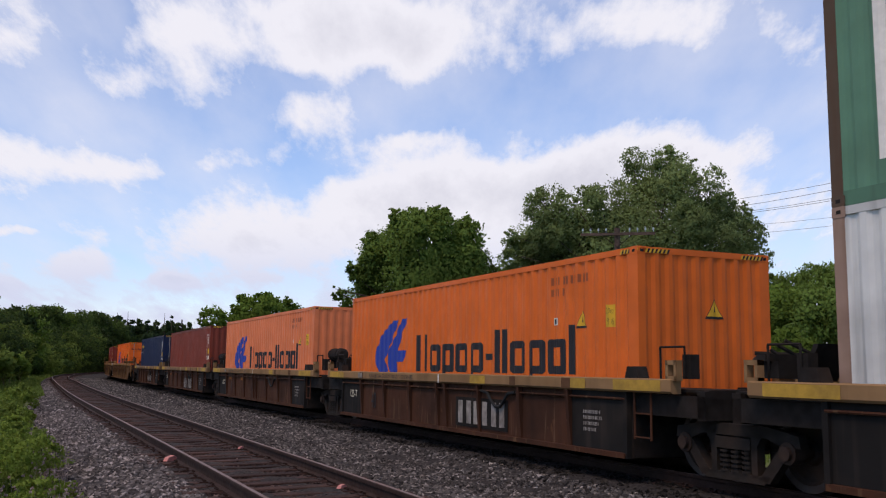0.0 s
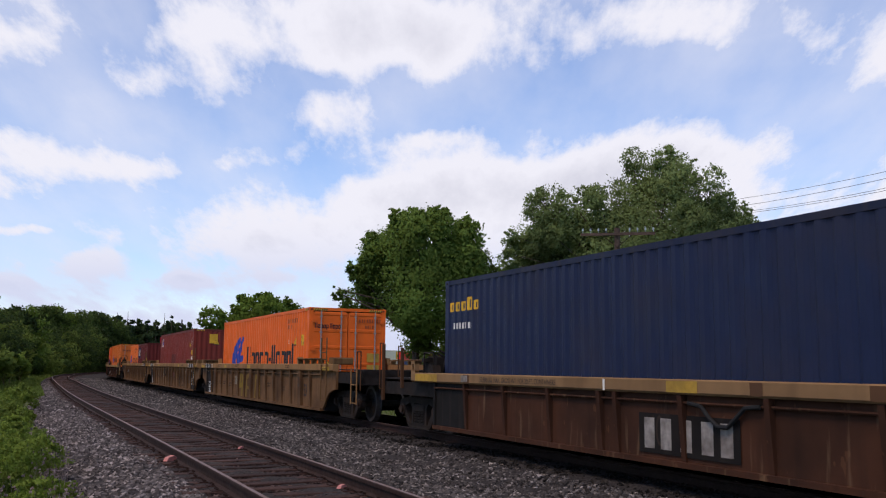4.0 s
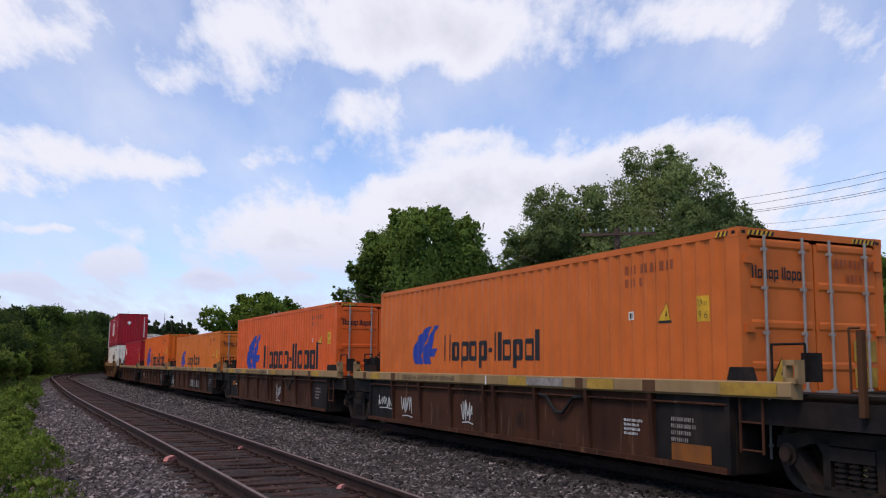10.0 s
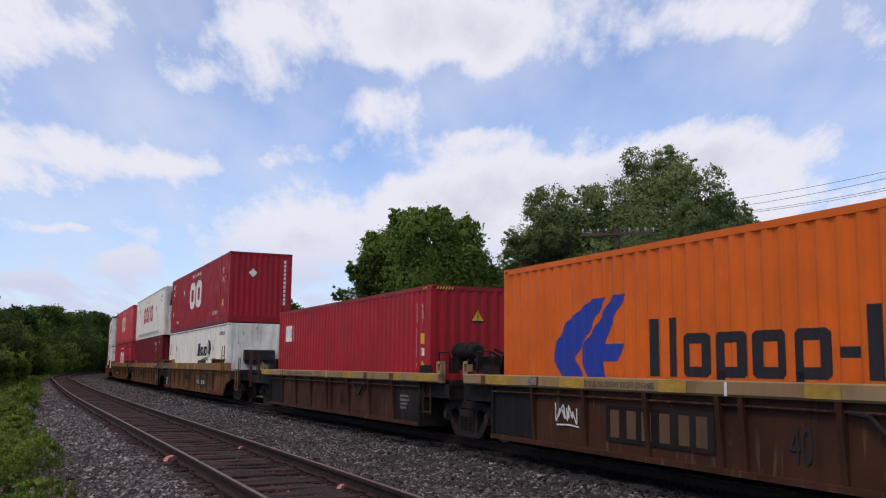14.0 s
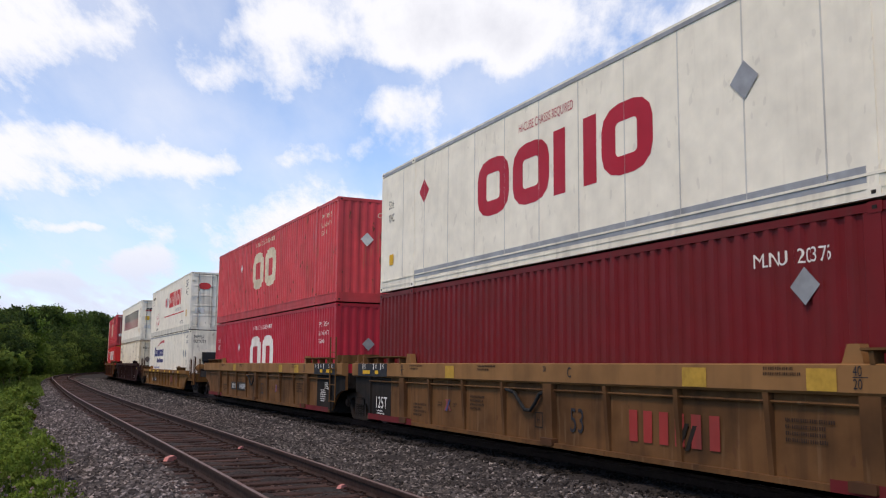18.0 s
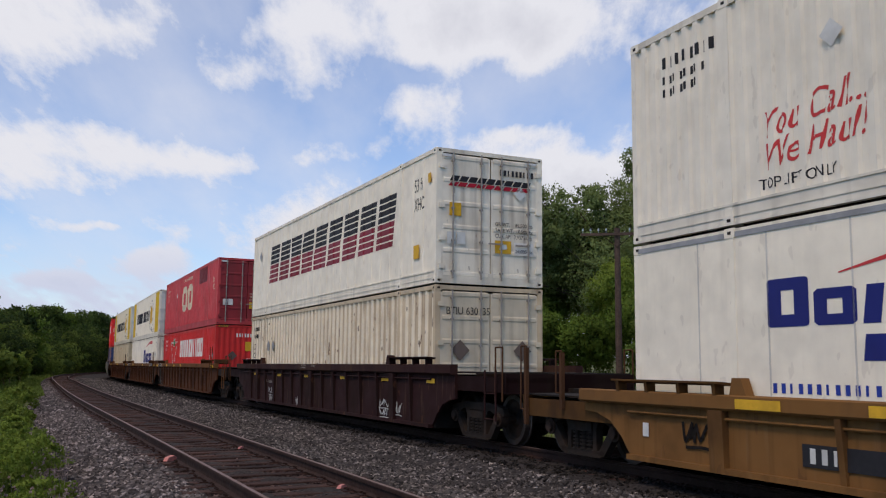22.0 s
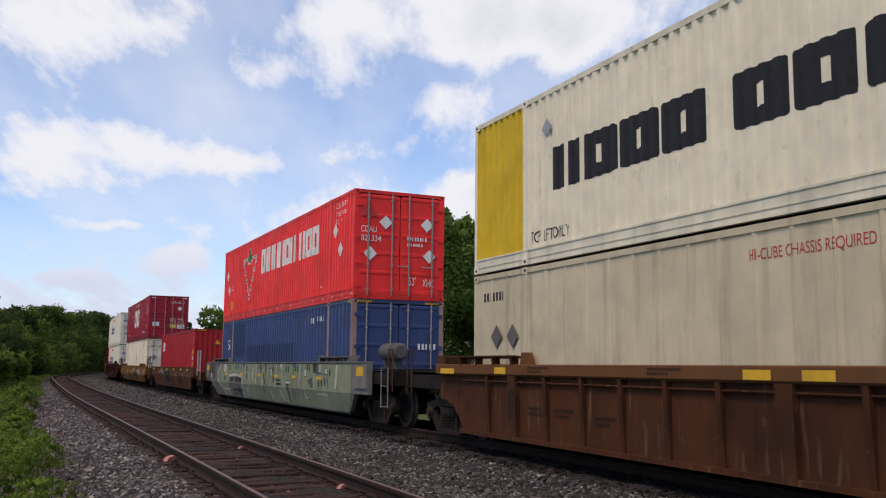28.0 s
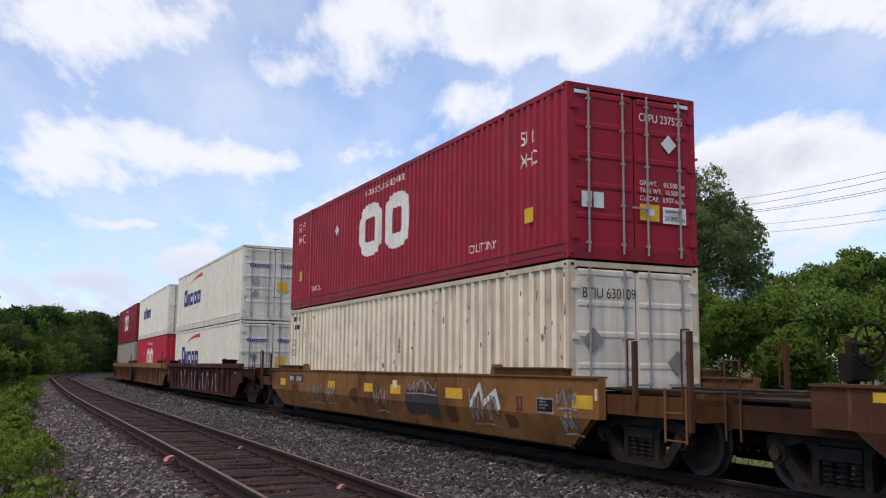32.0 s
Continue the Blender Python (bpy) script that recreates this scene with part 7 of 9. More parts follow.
# loads, single height
A_ = PLACES
big_white = paint(0.70, 0.70, 0.66, 0.6, RUST, 0.3, 0.4)
plain_box(A_[0], "dirty white corrugated container with rusty posts", (0.62, 0.62, 0.58), front="plain", column_marks=False, streak=0.5, frame_mat=paint(0.30, 0.20, 0.15, 0.8, RUST, 0.8, 0.6)).side("grey_patch", bar(-5.35, -4.7, 2.4, 2.75), PATCH_GREY)
ld = plain_box(A_[0], "faded green container with a white panel and rusty posts", (0.10, 0.22, 0.14), z0=3.14, column_marks=False, frame_mat=paint(0.10, 0.07, 0.05, 0.8, RUST, 0.8, 0.6))
ld.side("white_panel", bar(-5.45, 5.45, 3.55, 5.75), WHITE_MARK, "large white panel")
ld.side("lettering", column(7, -5.3, 5.35, 0.16, 0.18), NAVY)
orange_box(A_[1], (0.66, 0.130, 0.016))
orange_box(A_[2], (0.68, 0.185, 0.070))
plain_box(A_[3], "faded maroon corrugated container in a well car", (0.19, 0.036, 0.020), streak=0.10)
plain_box(A_[4], "dark blue corrugated container with doors towards the train's head", (0.012, 0.019, 0.052), front="doors").side("name_block", row_of("rrrRr", -5.9, -4.6, 2.5, 0.26), YELLOW_MARK, "yellow letter-sized blocks").side("slogan", cells(9, -5.7, 2.15, 0.12), WHITE_MARK)
orange_box(A_[5], (0.74, 0.125, 0.012), front="doors", logo_at=(-3.55, 1.34, 1.02))
plain_box(A_[6], "brick-red corrugated container with a faded patch", (0.185, 0.025, 0.015), serial="FSCU 894252 8").side("faded_patch", bar(-1.27, 0.37, 1.48, 1.95), paint(0.105, 0.018, 0.013), "darker square patch").side("emblem", bar(-5.38, -4.92, 2.42, 2.88), WHITE_MARK, "white emblem panel").side("emblem_field", bar(-5.34, -4.96, 2.53, 2.85), NAVY, "navy field", 0.0065).side("emblem_field", arc(-5.3, -5.0, 2.62, 0.1, 0.06), YELLOW_MARK, "yellow swoosh", 0.009).end("yellow_plate", bar(-0.45, -0.05, 2.45, 2.9), YELLOW_MARK, "yellow notice plate")
ld = plain_box(A_[7] - 3.06, "dark maroon 20-foot container with a blue panel", (0.115, 0.016, 0.013), L=6.06, H=2.591, serial="CAAU 23")
ld.side("blue_panel", bar(-2.75, -1.35, 1.80, 2.56), paint(0.012, 0.016, 0.075), "dark blue panel")
ld.side("emblem", row_of("RRI", -2.65, -1.75, 1.98, 0.44, 0, 0.24), WHITE_MARK).side("emblem", bar(-1.7, -1.42, 1.95, 2.4, 0.2), YELLOW_MARK)
orange_box(A_[7] + 3.06, (0.74, 0.155, 0.030), H=2.591, L=6.06, word_u=(-1.15, 2.75), word_h=0.55, word_z=1.45, logo_at=(-2.2, 1.42, 0.62))
orange_box(A_[8], (0.58, 0.135, 0.022), front="doors", word_u=(-2.5, 1.3), word_h=0.52, word_z=1.52, logo_at=(-3.55, 1.5, 0.68), faint=True)
orange_box(A_[9], (0.66, 0.105, 0.016), front="doors")
orange_box(A_[10], (0.62, 0.155, 0.018), H=2.591, front="doors", word_u=(-2.55, 1.2), word_h=0.5, word_z=1.38, logo_at=(-3.72, 1.32, 0.68))
orange_box(A_[11], (0.68, 0.120, 0.008))
for i in (12, 22):
    plain_box(A_[i], "deep red corrugated container with a small white emblem", (0.36, 0.0120, 0.017), serial="CAAU 669196 9").side("emblem", row_of("RRI", -5.35 if i == 12 else -5.2, -4.35, 2.15, 0.5, 0, 0.24), WHITE_MARK, "white emblem of rounded blocks")

# loads, double height
LOW, HIGH = 0.24, 3.15


def cp_marks(ld, z, mat, small=True, u0=-1.8, u1=1.5, h=1.32):
    """Two large hollow blocks and small lines."""
    ld.side("emblem", row_of("RR", u0, u1, z + 0.98, h, 0, 0.27, 0.95, 0.12), mat, "two large pale hollow blocks")
    ld.side("notice", fit_word("HI-CUBE CHASSIS REQUIRED", -1.5, 1.2, z + 2.53, 0.15), mat)
    ld.side("placard", diamond(-3.6, z + 1.95, 0.2), PALE_PATCH, "pale diamond placard")
    if small:
        ld.side("notice", fit_word("TOP LIFT ONLY", 4.46, 5.6, z + 0.43, 0.16), WHITE_MARK).side("notice", fit_word("TOP LIFT ONLY", -6.0, -4.95, z + 0.43, 0.14), WHITE_MARK)
        ld.side("notice", word("53 ft", 6.55, z + 2.12, 0.26, 0.7) + word("XHC", 6.55, z + 1.72, 0.26, 0.7), WHITE_MARK)
        ld.side("notice", fit_word("53 ft", -7.46, -6.68, z + 2.36, 0.27) + fit_word("XHC", -7.42, -6.7, z + 1.98, 0.27), WHITE_MARK)
        ld.side("yellow_plate", bar(-7.16, -6.88, z + 0.82, z + 1.12), YELLOW_MARK)
        ld.side("yellow_plate", bar(6.7, 7.0, z + 0.72, z + 0.98), YELLOW_MARK)
    return ld


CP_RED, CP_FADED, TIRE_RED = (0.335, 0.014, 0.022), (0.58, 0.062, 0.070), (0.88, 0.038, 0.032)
OFFWHITE, BEIGE = (0.85, 0.785, 0.635), (0.60, 0.485, 0.325)
# unit 13
ld = domestic(A_[13], "white insulated container with dark blocks and an olive emblem", OFFWHITE, LOW, "flat")
ld.side("lettering", row_of("Birir", 1.12, 3.55, 1.80, 0.58, 0.22, 0.26, 0.7, 0.08), BLACK_MARK, "black slanted letter-sized blocks")
ld.side("emblem", [[(3.62, 2.36), (3.95, 2.50), (4.25, 2.47), (4.52, 2.28), (4.61, 2.06), (4.44, 1.98), (4.40, 1.84), (4.26, 1.70), (4.20, 1.86), (3.98, 1.86), (4.02, 1.56), (3.86, 1.88), (4.02, 2.08), (4.05, 2.30), (3.86, 2.42)]], BLACK_MARK, "black angular animal-head shape")
ld.side("emblem_field", [[(3.66, 1.92), (3.80, 1.90), (3.96, 2.08), (3.98, 2.28), (3.84, 2.38), (3.70, 2.30), (3.78, 2.12)]], OLIVE, "olive patch", 0.0065)
ld.side("green_band", arc(1.05, 3.9, 1.44, 0.16, 0.14), OLIVE, "olive curved band").side("band_blocks", row_of("bbbbbbbbb", 1.45, 3.45, 1.46, 0.2, 0, 0.3, 0.8, 0.15), BLACK_MARK, "row of small black blocks", 0.0065)
for u in (-5.43, 5.04):
    ld.side("placard", diamond(u, 2.25 if u < 0 else 2.1, 0.3), PALE_PATCH if u > 0 else PATCH_GREY, "diamond placard")
ld.side("notice", word("53 ft", -7.75, 2.25, 0.26, 0.6) + word("XHC", -7.75, 1.92, 0.26, 0.6), BLACK_MARK)
ld.side("serial_marks", cells(10, 6.4, 2.62, 0.16), BLACK_MARK)
reefers = [ld]
cp_marks(domestic(A_[13], "crimson 53-foot container with large white blocks on top", CP_RED, HIGH), HIGH, WHITE_MARK).end("placard", diamond(-0.35, HIGH + 2.05, 0.22), WHITE_MARK, "white diamond placard").end("serial_marks", column(11, 0.95, HIGH + 2.5, 0.1, 0.13), WHITE_MARK)
# unit 14
ld = domestic(A_[14], "dark crimson 53-foot container under a white reefer", (0.150, 0.009, 0.011), LOW)
ld.side("serial_marks", fit_word("MLNU 120376", 4.34, 5.5, 2.58, 0.17) + cells(3, 6.5, 2.68, 0.15), WHITE_MARK).side("placard", diamond(5.13, 2.32, 0.26), PATCH_GREY, "grey diamond placard").end("placard", diamond(-0.5, 1.9, 0.25), PATCH_GREY, "grey diamond placard")
ld = domestic(A_[14], "white refrigerated container with large red blocks and a cooling unit", OFFWHITE, HIGH, "flat")
ld.side("emblem", row_of("RRUR", -2.9, 2.5, 4.2, 1.08, 0, 0.26, 0.9, 0.1), DEEP_RED, "four large red hollow blocks")
ld.side("notice", word("HI-CUBE CHASSIS REQUIRED", -1.3, 5.52, 0.16, 0.62), DEEP_RED)
ld.side("notice", word("53 ft", -7.6, 5.1, 0.2, 0.6) + word("XHC", -7.6, 4.78, 0.2, 0.6), BLACK_MARK)
ld.side("small_emblem", diamond(-5.5, 5.2, 0.32), DEEP_RED).side("yellow_plate", bar(-7.5, -7.25, 3.75, 4.0), YELLOW_MARK)
ld.side("placard", diamond(4.3, 4.9, 0.3), PATCH_GREY, "grey diamond placard").side("serial_marks", cells(9, 6.4, 5.5, 0.13) + cells(8, 6.5, 5.25, 0.1), BLACK_MARK)
ld.side("grey_band", bar(-6.0, 6.0, 3.32, 3.50), PATCH_GREY)
nose = ld
# unit 15
lower = cp_marks(domestic(A_[15], "red 53-foot container with a large white hollow emblem", (0.42, 0.022, 0.04), LOW), LOW - 0.12, WHITE_MARK, False).end("placard", diamond(-0.35, 2.0, 0.22), PATCH_GREY, "grey diamond placard").side("notice", word("53 ft", -7.6, 2.3, 0.22, 0.6) + word("XHC", -7.6, 2.0, 0.22, 0.6), WHITE_MARK)
faded = cp_marks(domestic(A_[15], "faded pinkish-red 53-foot container with a cream hollow emblem", CP_FADED, HIGH, streak=0.4, spots=0.8), HIGH, CREAM_MARK, False).end("placard", diamond(-0.45, HIGH + 1.75, 0.24), PALE_PATCH, "pale diamond placard").end("yellow_plate", bar(0.2, 0.5, HIGH + 1.65, HIGH + 2.0), YELLOW_MARK).end("serial_marks", fit_word("CPPU 236045", -0.15, 1.05, HIGH + 2.38, 0.15), CREAM_MARK).end("white_plate", bar(0.6, 1.0, HIGH + 0.55, HIGH + 0.85), PALE_PATCH)
tare(faded, 6.45, HIGH + 2.45, "CPPU 236045", "KGS 5140", CREAM_MARK)
tare(lower, 6.45, 2.5, "CPPU 236924", "KGS 5040", WHITE_MARK)
# 16
ld = domestic(A_[16], "white insulated container with a red swoosh and navy blocks", OFFWHITE, LOW, "flat")
ld.side("swoosh", arc(-4.45, -1.1, 2.42, 0.25, 0.16), SIGN_RED, "red swoosh").side("lettering", row_of("Rribirri", -5.5, -1.31, 1.88, 0.55, 0.1, 0.25, 0.72, 0.08), DARK_NAVY, "navy letter-sized blocks").side("lettering", row_of("Brbi Bibirbi", -4.17, -1.41, 1.5, 0.27, 0.1, 0.3, 0.7, 0.08), DARK_NAVY).side("small_print", cells(20, -5.45, 1.14, 0.11, 0.72, 0.45), NAVY)
ld.side("placard", diamond(6.6, 1.95, 0.28) + diamond(7.25, 1.95, 0.28), PATCH_GREY, "grey diamond placards").side("notice", word("53'", 7.4, 1.35, 0.26, 0.7), BLACK_MARK).side("serial_marks", fit_word("NFFU", 7.32, 7.85, 2.7, 0.17) + fit_word("021021", 7.32, 7.9, 2.45, 0.17), BLACK_MARK)
ld.end("serial_marks", fit_word("NFFU", -1.05, -0.55, 2.72, 0.16) + fit_word("021021", -1.05, -0.45, 2.48, 0.16), BLACK_MARK)
reefers.append(ld)
ld = domestic(A_[16], "white 53-foot container with orange-red blocks and a round emblem", (0.78, 0.73, 0.61), HIGH, front="doors")
ld.side("emblem", disc(-0.85, 5.0, 0.62, 0.28, 90, 270) , SIGN_RED, "half red round emblem").side("emblem", disc(-0.80, 5.0, 0.62, 0.28, -90, 90), PATCH_GREY, "half grey round emblem")
ld.side("lettering", row_of("RRURRU", 0.23, 4.69, 4.62, 0.84, 0, 0.30, 0.8, 0.10), SIGN_RED, "orange-red letter-sized blocks").side("red_line", bar(-1.58, 5.98, 4.14, 4.20), SIGN_RED)
lean = lambda polys, z: [[(a + (b - z) * 0.25, b + (a + 5.5) * 0.09) for a, b in q] for q in polys]
ld.side("slogan", lean(fit_word("You Call...", -5.55, -4.0, 4.1, 0.34), 4.1), SIGN_RED, "orange-red slanted words").side("slogan", lean(fit_word("We Haul!", -5.55, -4.05, 3.72, 0.34), 3.72), SIGN_RED, "orange-red slanted words").side("notice", fit_word("TOP LIFT ONLY", -5.57, -4.4, 3.5, 0.13), BLACK_MARK)
ld.side("serial_marks", cells(8, -7.35, 5.5, 0.16, 0.5, 0.36) + cells(8, -7.35, 5.28, 0.11, 0.6, 0.4) + cells(7, -7.35, 5.1, 0.11, 0.6, 0.4), BLACK_MARK)
ld.side("notice", fit_word("53 ft", 6.5, 7.2, 5.38, 0.37) + fit_word("XHC", 6.52, 7.12, 4.94, 0.36), BLACK_MARK).side("notice", fit_word("TOP LIFT ONLY", 4.73, 5.92, 3.55, 0.17), BLACK_MARK).side("yellow_plate", bar(6.71, 7.01, 3.86, 4.20), YELLOW_MARK).side("small_blocks", row_of("Irripirir Iri", 2.9, 4.75, 4.30, 0.22, 0, 0.2, 0.6, 0.14), PATCH_GREY, "small grey letter-sized blocks").side("placard", diamond(-4.4, 5.05, 0.2), PALE_PATCH)
ld.door("emblem", disc(-0.62, 5.35, 0.32, 0.17), SIGN_RED)
data_marks(ld, HIGH, BLACK_MARK)
# 17
ld = domestic(A_[17], "cream ribbed 53-foot container with rust spots", BEIGE, LOW, "rib", front="doors", front_rgb=(0.66, 0.58, 0.43), dirt=RUST, amount=0.35, streak=0.5)
ld.side("placard", diamond(-5.55, 2.05, 0.24) + diamond(-4.95, 2.05, 0.24), PATCH_GREY, "grey diamond placards").side("serial_marks", cells(8, -7.7, 2.6, 0.14) + cells(7, -7.7, 2.35, 0.14), BLACK_MARK).side("notice", word("53 ft", -7.7, 1.95, 0.2, 0.6) + word("XHC", -7.7, 1.65, 0.2, 0.6), BLACK_MARK)
ld.door("placard", diamond(-0.72, 1.75, 0.27) + diamond(0.78, 1.75, 0.27), paint(0.16, 0.12, 0.10), "brown diamond placards").door("serial_marks", fit_word("BTIU 630135", -1.06, -0.02, 2.50, 0.16), BLACK_MARK)
ld = domestic(A_[17], "white 53-foot container with striped black and red slanted blocks", OFFWHITE, HIGH, "thin", front="doors")
top_s, low_s = [], []
for k in range(9):
    u = -5.85 + k * 1.29
    for j in range(8):
        z = 4.20 + j * 0.16
        w = 1.10
        (low_s if j < 4 else top_s).append(bar(u + 0.03 * j, u + w + 0.03 * j, z, z + 0.125, 0.2)[0])
ld.side("lettering", top_s, BLACK_MARK, "striped black upper halves of slanted blocks").side("lettering", low_s, paint(0.24, 0.014, 0.03), "striped dark red lower halves of slanted blocks")
ld.side("notice", word("53 ft", 6.85, 5.25, 0.3, 0.62) + word("XHC", 6.85, 4.82, 0.3, 0.62), BLACK_MARK).side("yellow_plate", bar(6.9, 7.2, 3.75, 4.05) + bar(7.65, 7.8, 5.35, 5.55), YELLOW_MARK).side("placard", diamond(-7.0, 5.25, 0.22), PATCH_GREY)
ld.door("lettering", row_of("BBBBBBBBB", -1.0, 1.0, 5.35, 0.12, 0.3, 0.3, 0.8, 0.15), BLACK_MARK).door("lettering", row_of("BBBBBBBBB", -1.03, 0.97, 5.24, 0.09, 0.3, 0.3, 0.8, 0.15), DEEP_RED)
data_marks(ld, HIGH, BLACK_MARK)
ld.door("yellow_plate", bar(-1.0, -0.72, 4.6, 4.88), YELLOW_MARK)


def tire_marks(ld, z, u=-4.05, drop=0.0):
    """A pale triangle outline, a green blob and a row of tall white blocks."""
    top, low = z + 1.0 - drop, z - 0.62 - drop
    rings = [[(u - 1.15 + a * 2.0, top - a), (u + 1.15 - a * 2.0, top - a), (u, low + a * 2.2)] for a in (0.0, 0.032, 0.06, 0.09)]

    def band(i):
        return [[rings[i][k], rings[i][(k + 1) % 3], rings[i + 1][(k + 1) % 3], rings[i + 1][k]] for k in range(3)]
    ld.side("triangle_emblem", band(0) + band(2), WHITE_MARK, "white triangle outline")
    ld.side("emblem_line", band(1), BLACK_MARK, "black line within the outline")
    tips = ((0.0, 1.0), (0.09, 0.66), (0.24, 0.76), (0.21, 0.50), (0.40, 0.56), (0.36, 0.36), (0.46, 0.30), (0.27, 0.08), (0.30, -0.02), (0.05, 0.0))
    shape = [(0.66 * a, 0.50 * (b - 0.45)) for a, b in tips] + [(-0.66 * a, 0.50 * (b - 0.45)) for a, b in reversed(tips[1:])]
    for name, k, mat, lab, lift in (("leaf_edge", 1.22, WHITE_MARK, "white edge of the leaf", 0.0062), ("leaf_line", 1.07, BLACK_MARK, "black line round the leaf", 0.0072), ("green_leaf", 1.0, GREEN, "green leaf shape", 0.0085)):
        ld.side(name, [[(u + k * p[0], top + 0.02 + k * p[1]), (u + k * q[0], top + 0.02 + k * q[1]), (u, top)] for p, q in zip(shape, shape[1:] + shape[:1])], mat, lab, lift)
    ld.side("lettering", row_of("RRURIRU IIRR", -1.85, 4.9, z + 0.15, 0.86, 0, 0.26, 0.62, 0.14), WHITE_MARK, "tall white letter-sized blocks")
    return ld


# 18
ld = tire_marks(domestic(A_[18], "bright red 53-foot container with white blocks and a triangle", (0.60, 0.030, 0.026), LOW), 1.62)
ld.side("notice", word("53'", 6.6, 1.55, 0.28, 0.7), WHITE_MARK).side("placard", diamond(7.55, 1.8, 0.27), PATCH_GREY, "grey diamond placard").end("placard", diamond(-0.55, 1.8, 0.25), paint(0.12, 0.08, 0.07)).end("serial_marks", cells(10, -0.4, 2.6, 0.16), WHITE_MARK).end("yellow_plate", bar(0.0, 0.26, 2.0, 2.4), YELLOW_MARK).end("notice", word("53'", 0.05, 1.45, 0.24, 0.6), WHITE_MARK)
hazard(ld, LOW + 2.80)
tare(ld, -7.35, 2.62, "CDAU 40817", "KGS 5900", WHITE_MARK, 0.14)
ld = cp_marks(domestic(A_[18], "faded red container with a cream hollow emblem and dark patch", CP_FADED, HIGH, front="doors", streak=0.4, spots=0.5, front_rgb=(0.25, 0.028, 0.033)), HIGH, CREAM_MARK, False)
ld.side("dark_patch", bar(3.25, 5.5, 5.22, 5.92), paint(0.17, 0.02, 0.028), "dark repainted patch").side("notice", word("53 ft", 6.9, 5.05, 0.24, 0.6) + word("XHC", 6.9, 4.72, 0.24, 0.6), CREAM_MARK)
tare(ld, -7.35, HIGH + 2.3, "CPPU 235766", "KGS 5050", CREAM_MARK)
data_marks(ld, HIGH, CREAM_MARK)


def tiger(ld, z):
    ld.side("lettering", row_of("IIRRR RRRII", -5.2, 2.9, z, 0.72, 0, 0.3, 0.72, 0.08), BLACK_MARK, "bold black letter-sized blocks")
    ld.side("round_emblem", hoop(3.95, z + 0.35, 0.98, 0.98, 0.05), BLACK_MARK, "thin black ring").side("round_emblem", disc(3.95, z + 0.35, 0.62, 0.62), YELLOW_MARK, "plain yellow disc")
    ld.side("notice", word("TOP LIFT ONLY", 4.3, z - 0.8, 0.2, 0.7) + word("TOP LIFT ONLY", -5.9, z - 0.8, 0.2, 0.6), BLACK_MARK).side("placard", diamond(-5.35, z + 1.1, 0.2), PATCH_GREY)
    return ld


YELLOW_PAINT = paint(0.64, 0.42, 0.012, 0.5, GRIME, 0.25, 0.3)
# 19
ld = domestic(A_[19], "white container with a wide red swoosh and navy blocks", OFFWHITE, LOW, "thin")
ld.side("swoosh", arc(1.5, 5.25, 2.5, 0.22, 0.2), SIGN_RED, "red swoosh").side("lettering", row_of("Riirrr", 0.5, 5.0, 1.5, 0.85, 0.05, 0.26, 0.72, 0.08), DARK_NAVY, "navy letter-sized blocks").side("placard", diamond(6.6, 2.0, 0.27) + diamond(7.25, 2.0, 0.27), PATCH_GREY, "grey diamond placards").side("serial_marks", fit_word("VITU", 7.4, 7.8, 2.7, 0.15) + fit_word("153738", 7.4, 7.9, 2.45, 0.15), BLACK_MARK)
ld.end("serial_marks", fit_word("VITU", -1.0, -0.6, 2.72, 0.15) + fit_word("153738", -1.0, -0.5, 2.48, 0.15), BLACK_MARK)
reefers.append(ld)
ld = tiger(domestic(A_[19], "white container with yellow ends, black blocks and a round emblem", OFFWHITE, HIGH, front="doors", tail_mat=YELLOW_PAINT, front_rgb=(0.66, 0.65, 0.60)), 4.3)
data_marks(ld, HIGH, BLACK_MARK, "GTBU 632270")
# 20
ld = domestic(A_[20], "dirty cream panelled 53-foot container", (0.58, 0.485, 0.315), LOW, "thin", spots=0.1, streak=0.35, amount=0.2, front="doors")
ld.side("notice", fit_word("HI-CUBE CHASSIS REQUIRED", -0.72, 1.1, 2.68, 0.14), paint(0.45, 0.06, 0.04)).side("notice", word("53 ft", 6.9, 1.9, 0.34, 0.66), BLACK_MARK).side("placard", diamond(-7.15, 1.95, 0.26) + diamond(-6.55, 1.95, 0.26), paint(0.13, 0.11, 0.10), "dark diamond placards").side("serial_marks", cells(7, -7.7, 2.6, 0.16), BLACK_MARK)
ld.door("placard", diamond(-0.7, 1.8, 0.25), paint(0.16, 0.12, 0.10))
ld = tiger(domestic(A_[20], "white container with yellow ends, black blocks and a round emblem", (0.78, 0.70, 0.51), HIGH, front="doors", tail_mat=YELLOW_PAINT, front_rgb=(0.66, 0.65, 0.60)), 4.3)
data_marks(ld, HIGH, BLACK_MARK)
# 21
ld = plain_box(A_[21], "blue corrugated 53-foot container with repainted patches", (0.036, 0.062, 0.160), L=FOOT53, W=2.59, front="doors", column_marks=False, streak=0.3, pitch=0.30, frame_mat=paint(0.34, 0.20, 0.17))
ld.side("repainted_patch", bar(-5.95, -4.0, 1.72, 2.95) + bar(-3.6, 2.6, 1.5, 2.1), paint(0.018, 0.038, 0.10), "darker blue repainted patches").side("notice", word("53", -6.9, 2.0, 0.4, 0.75), WHITE_MARK).side("serial_marks", cells(4, 4.3, 2.62, 0.16) + cells(6, 4.95, 2.66, 0.14), WHITE_MARK)
ld.door("serial_marks", cells(5, 0.55, 1.85, 0.15), WHITE_MARK)
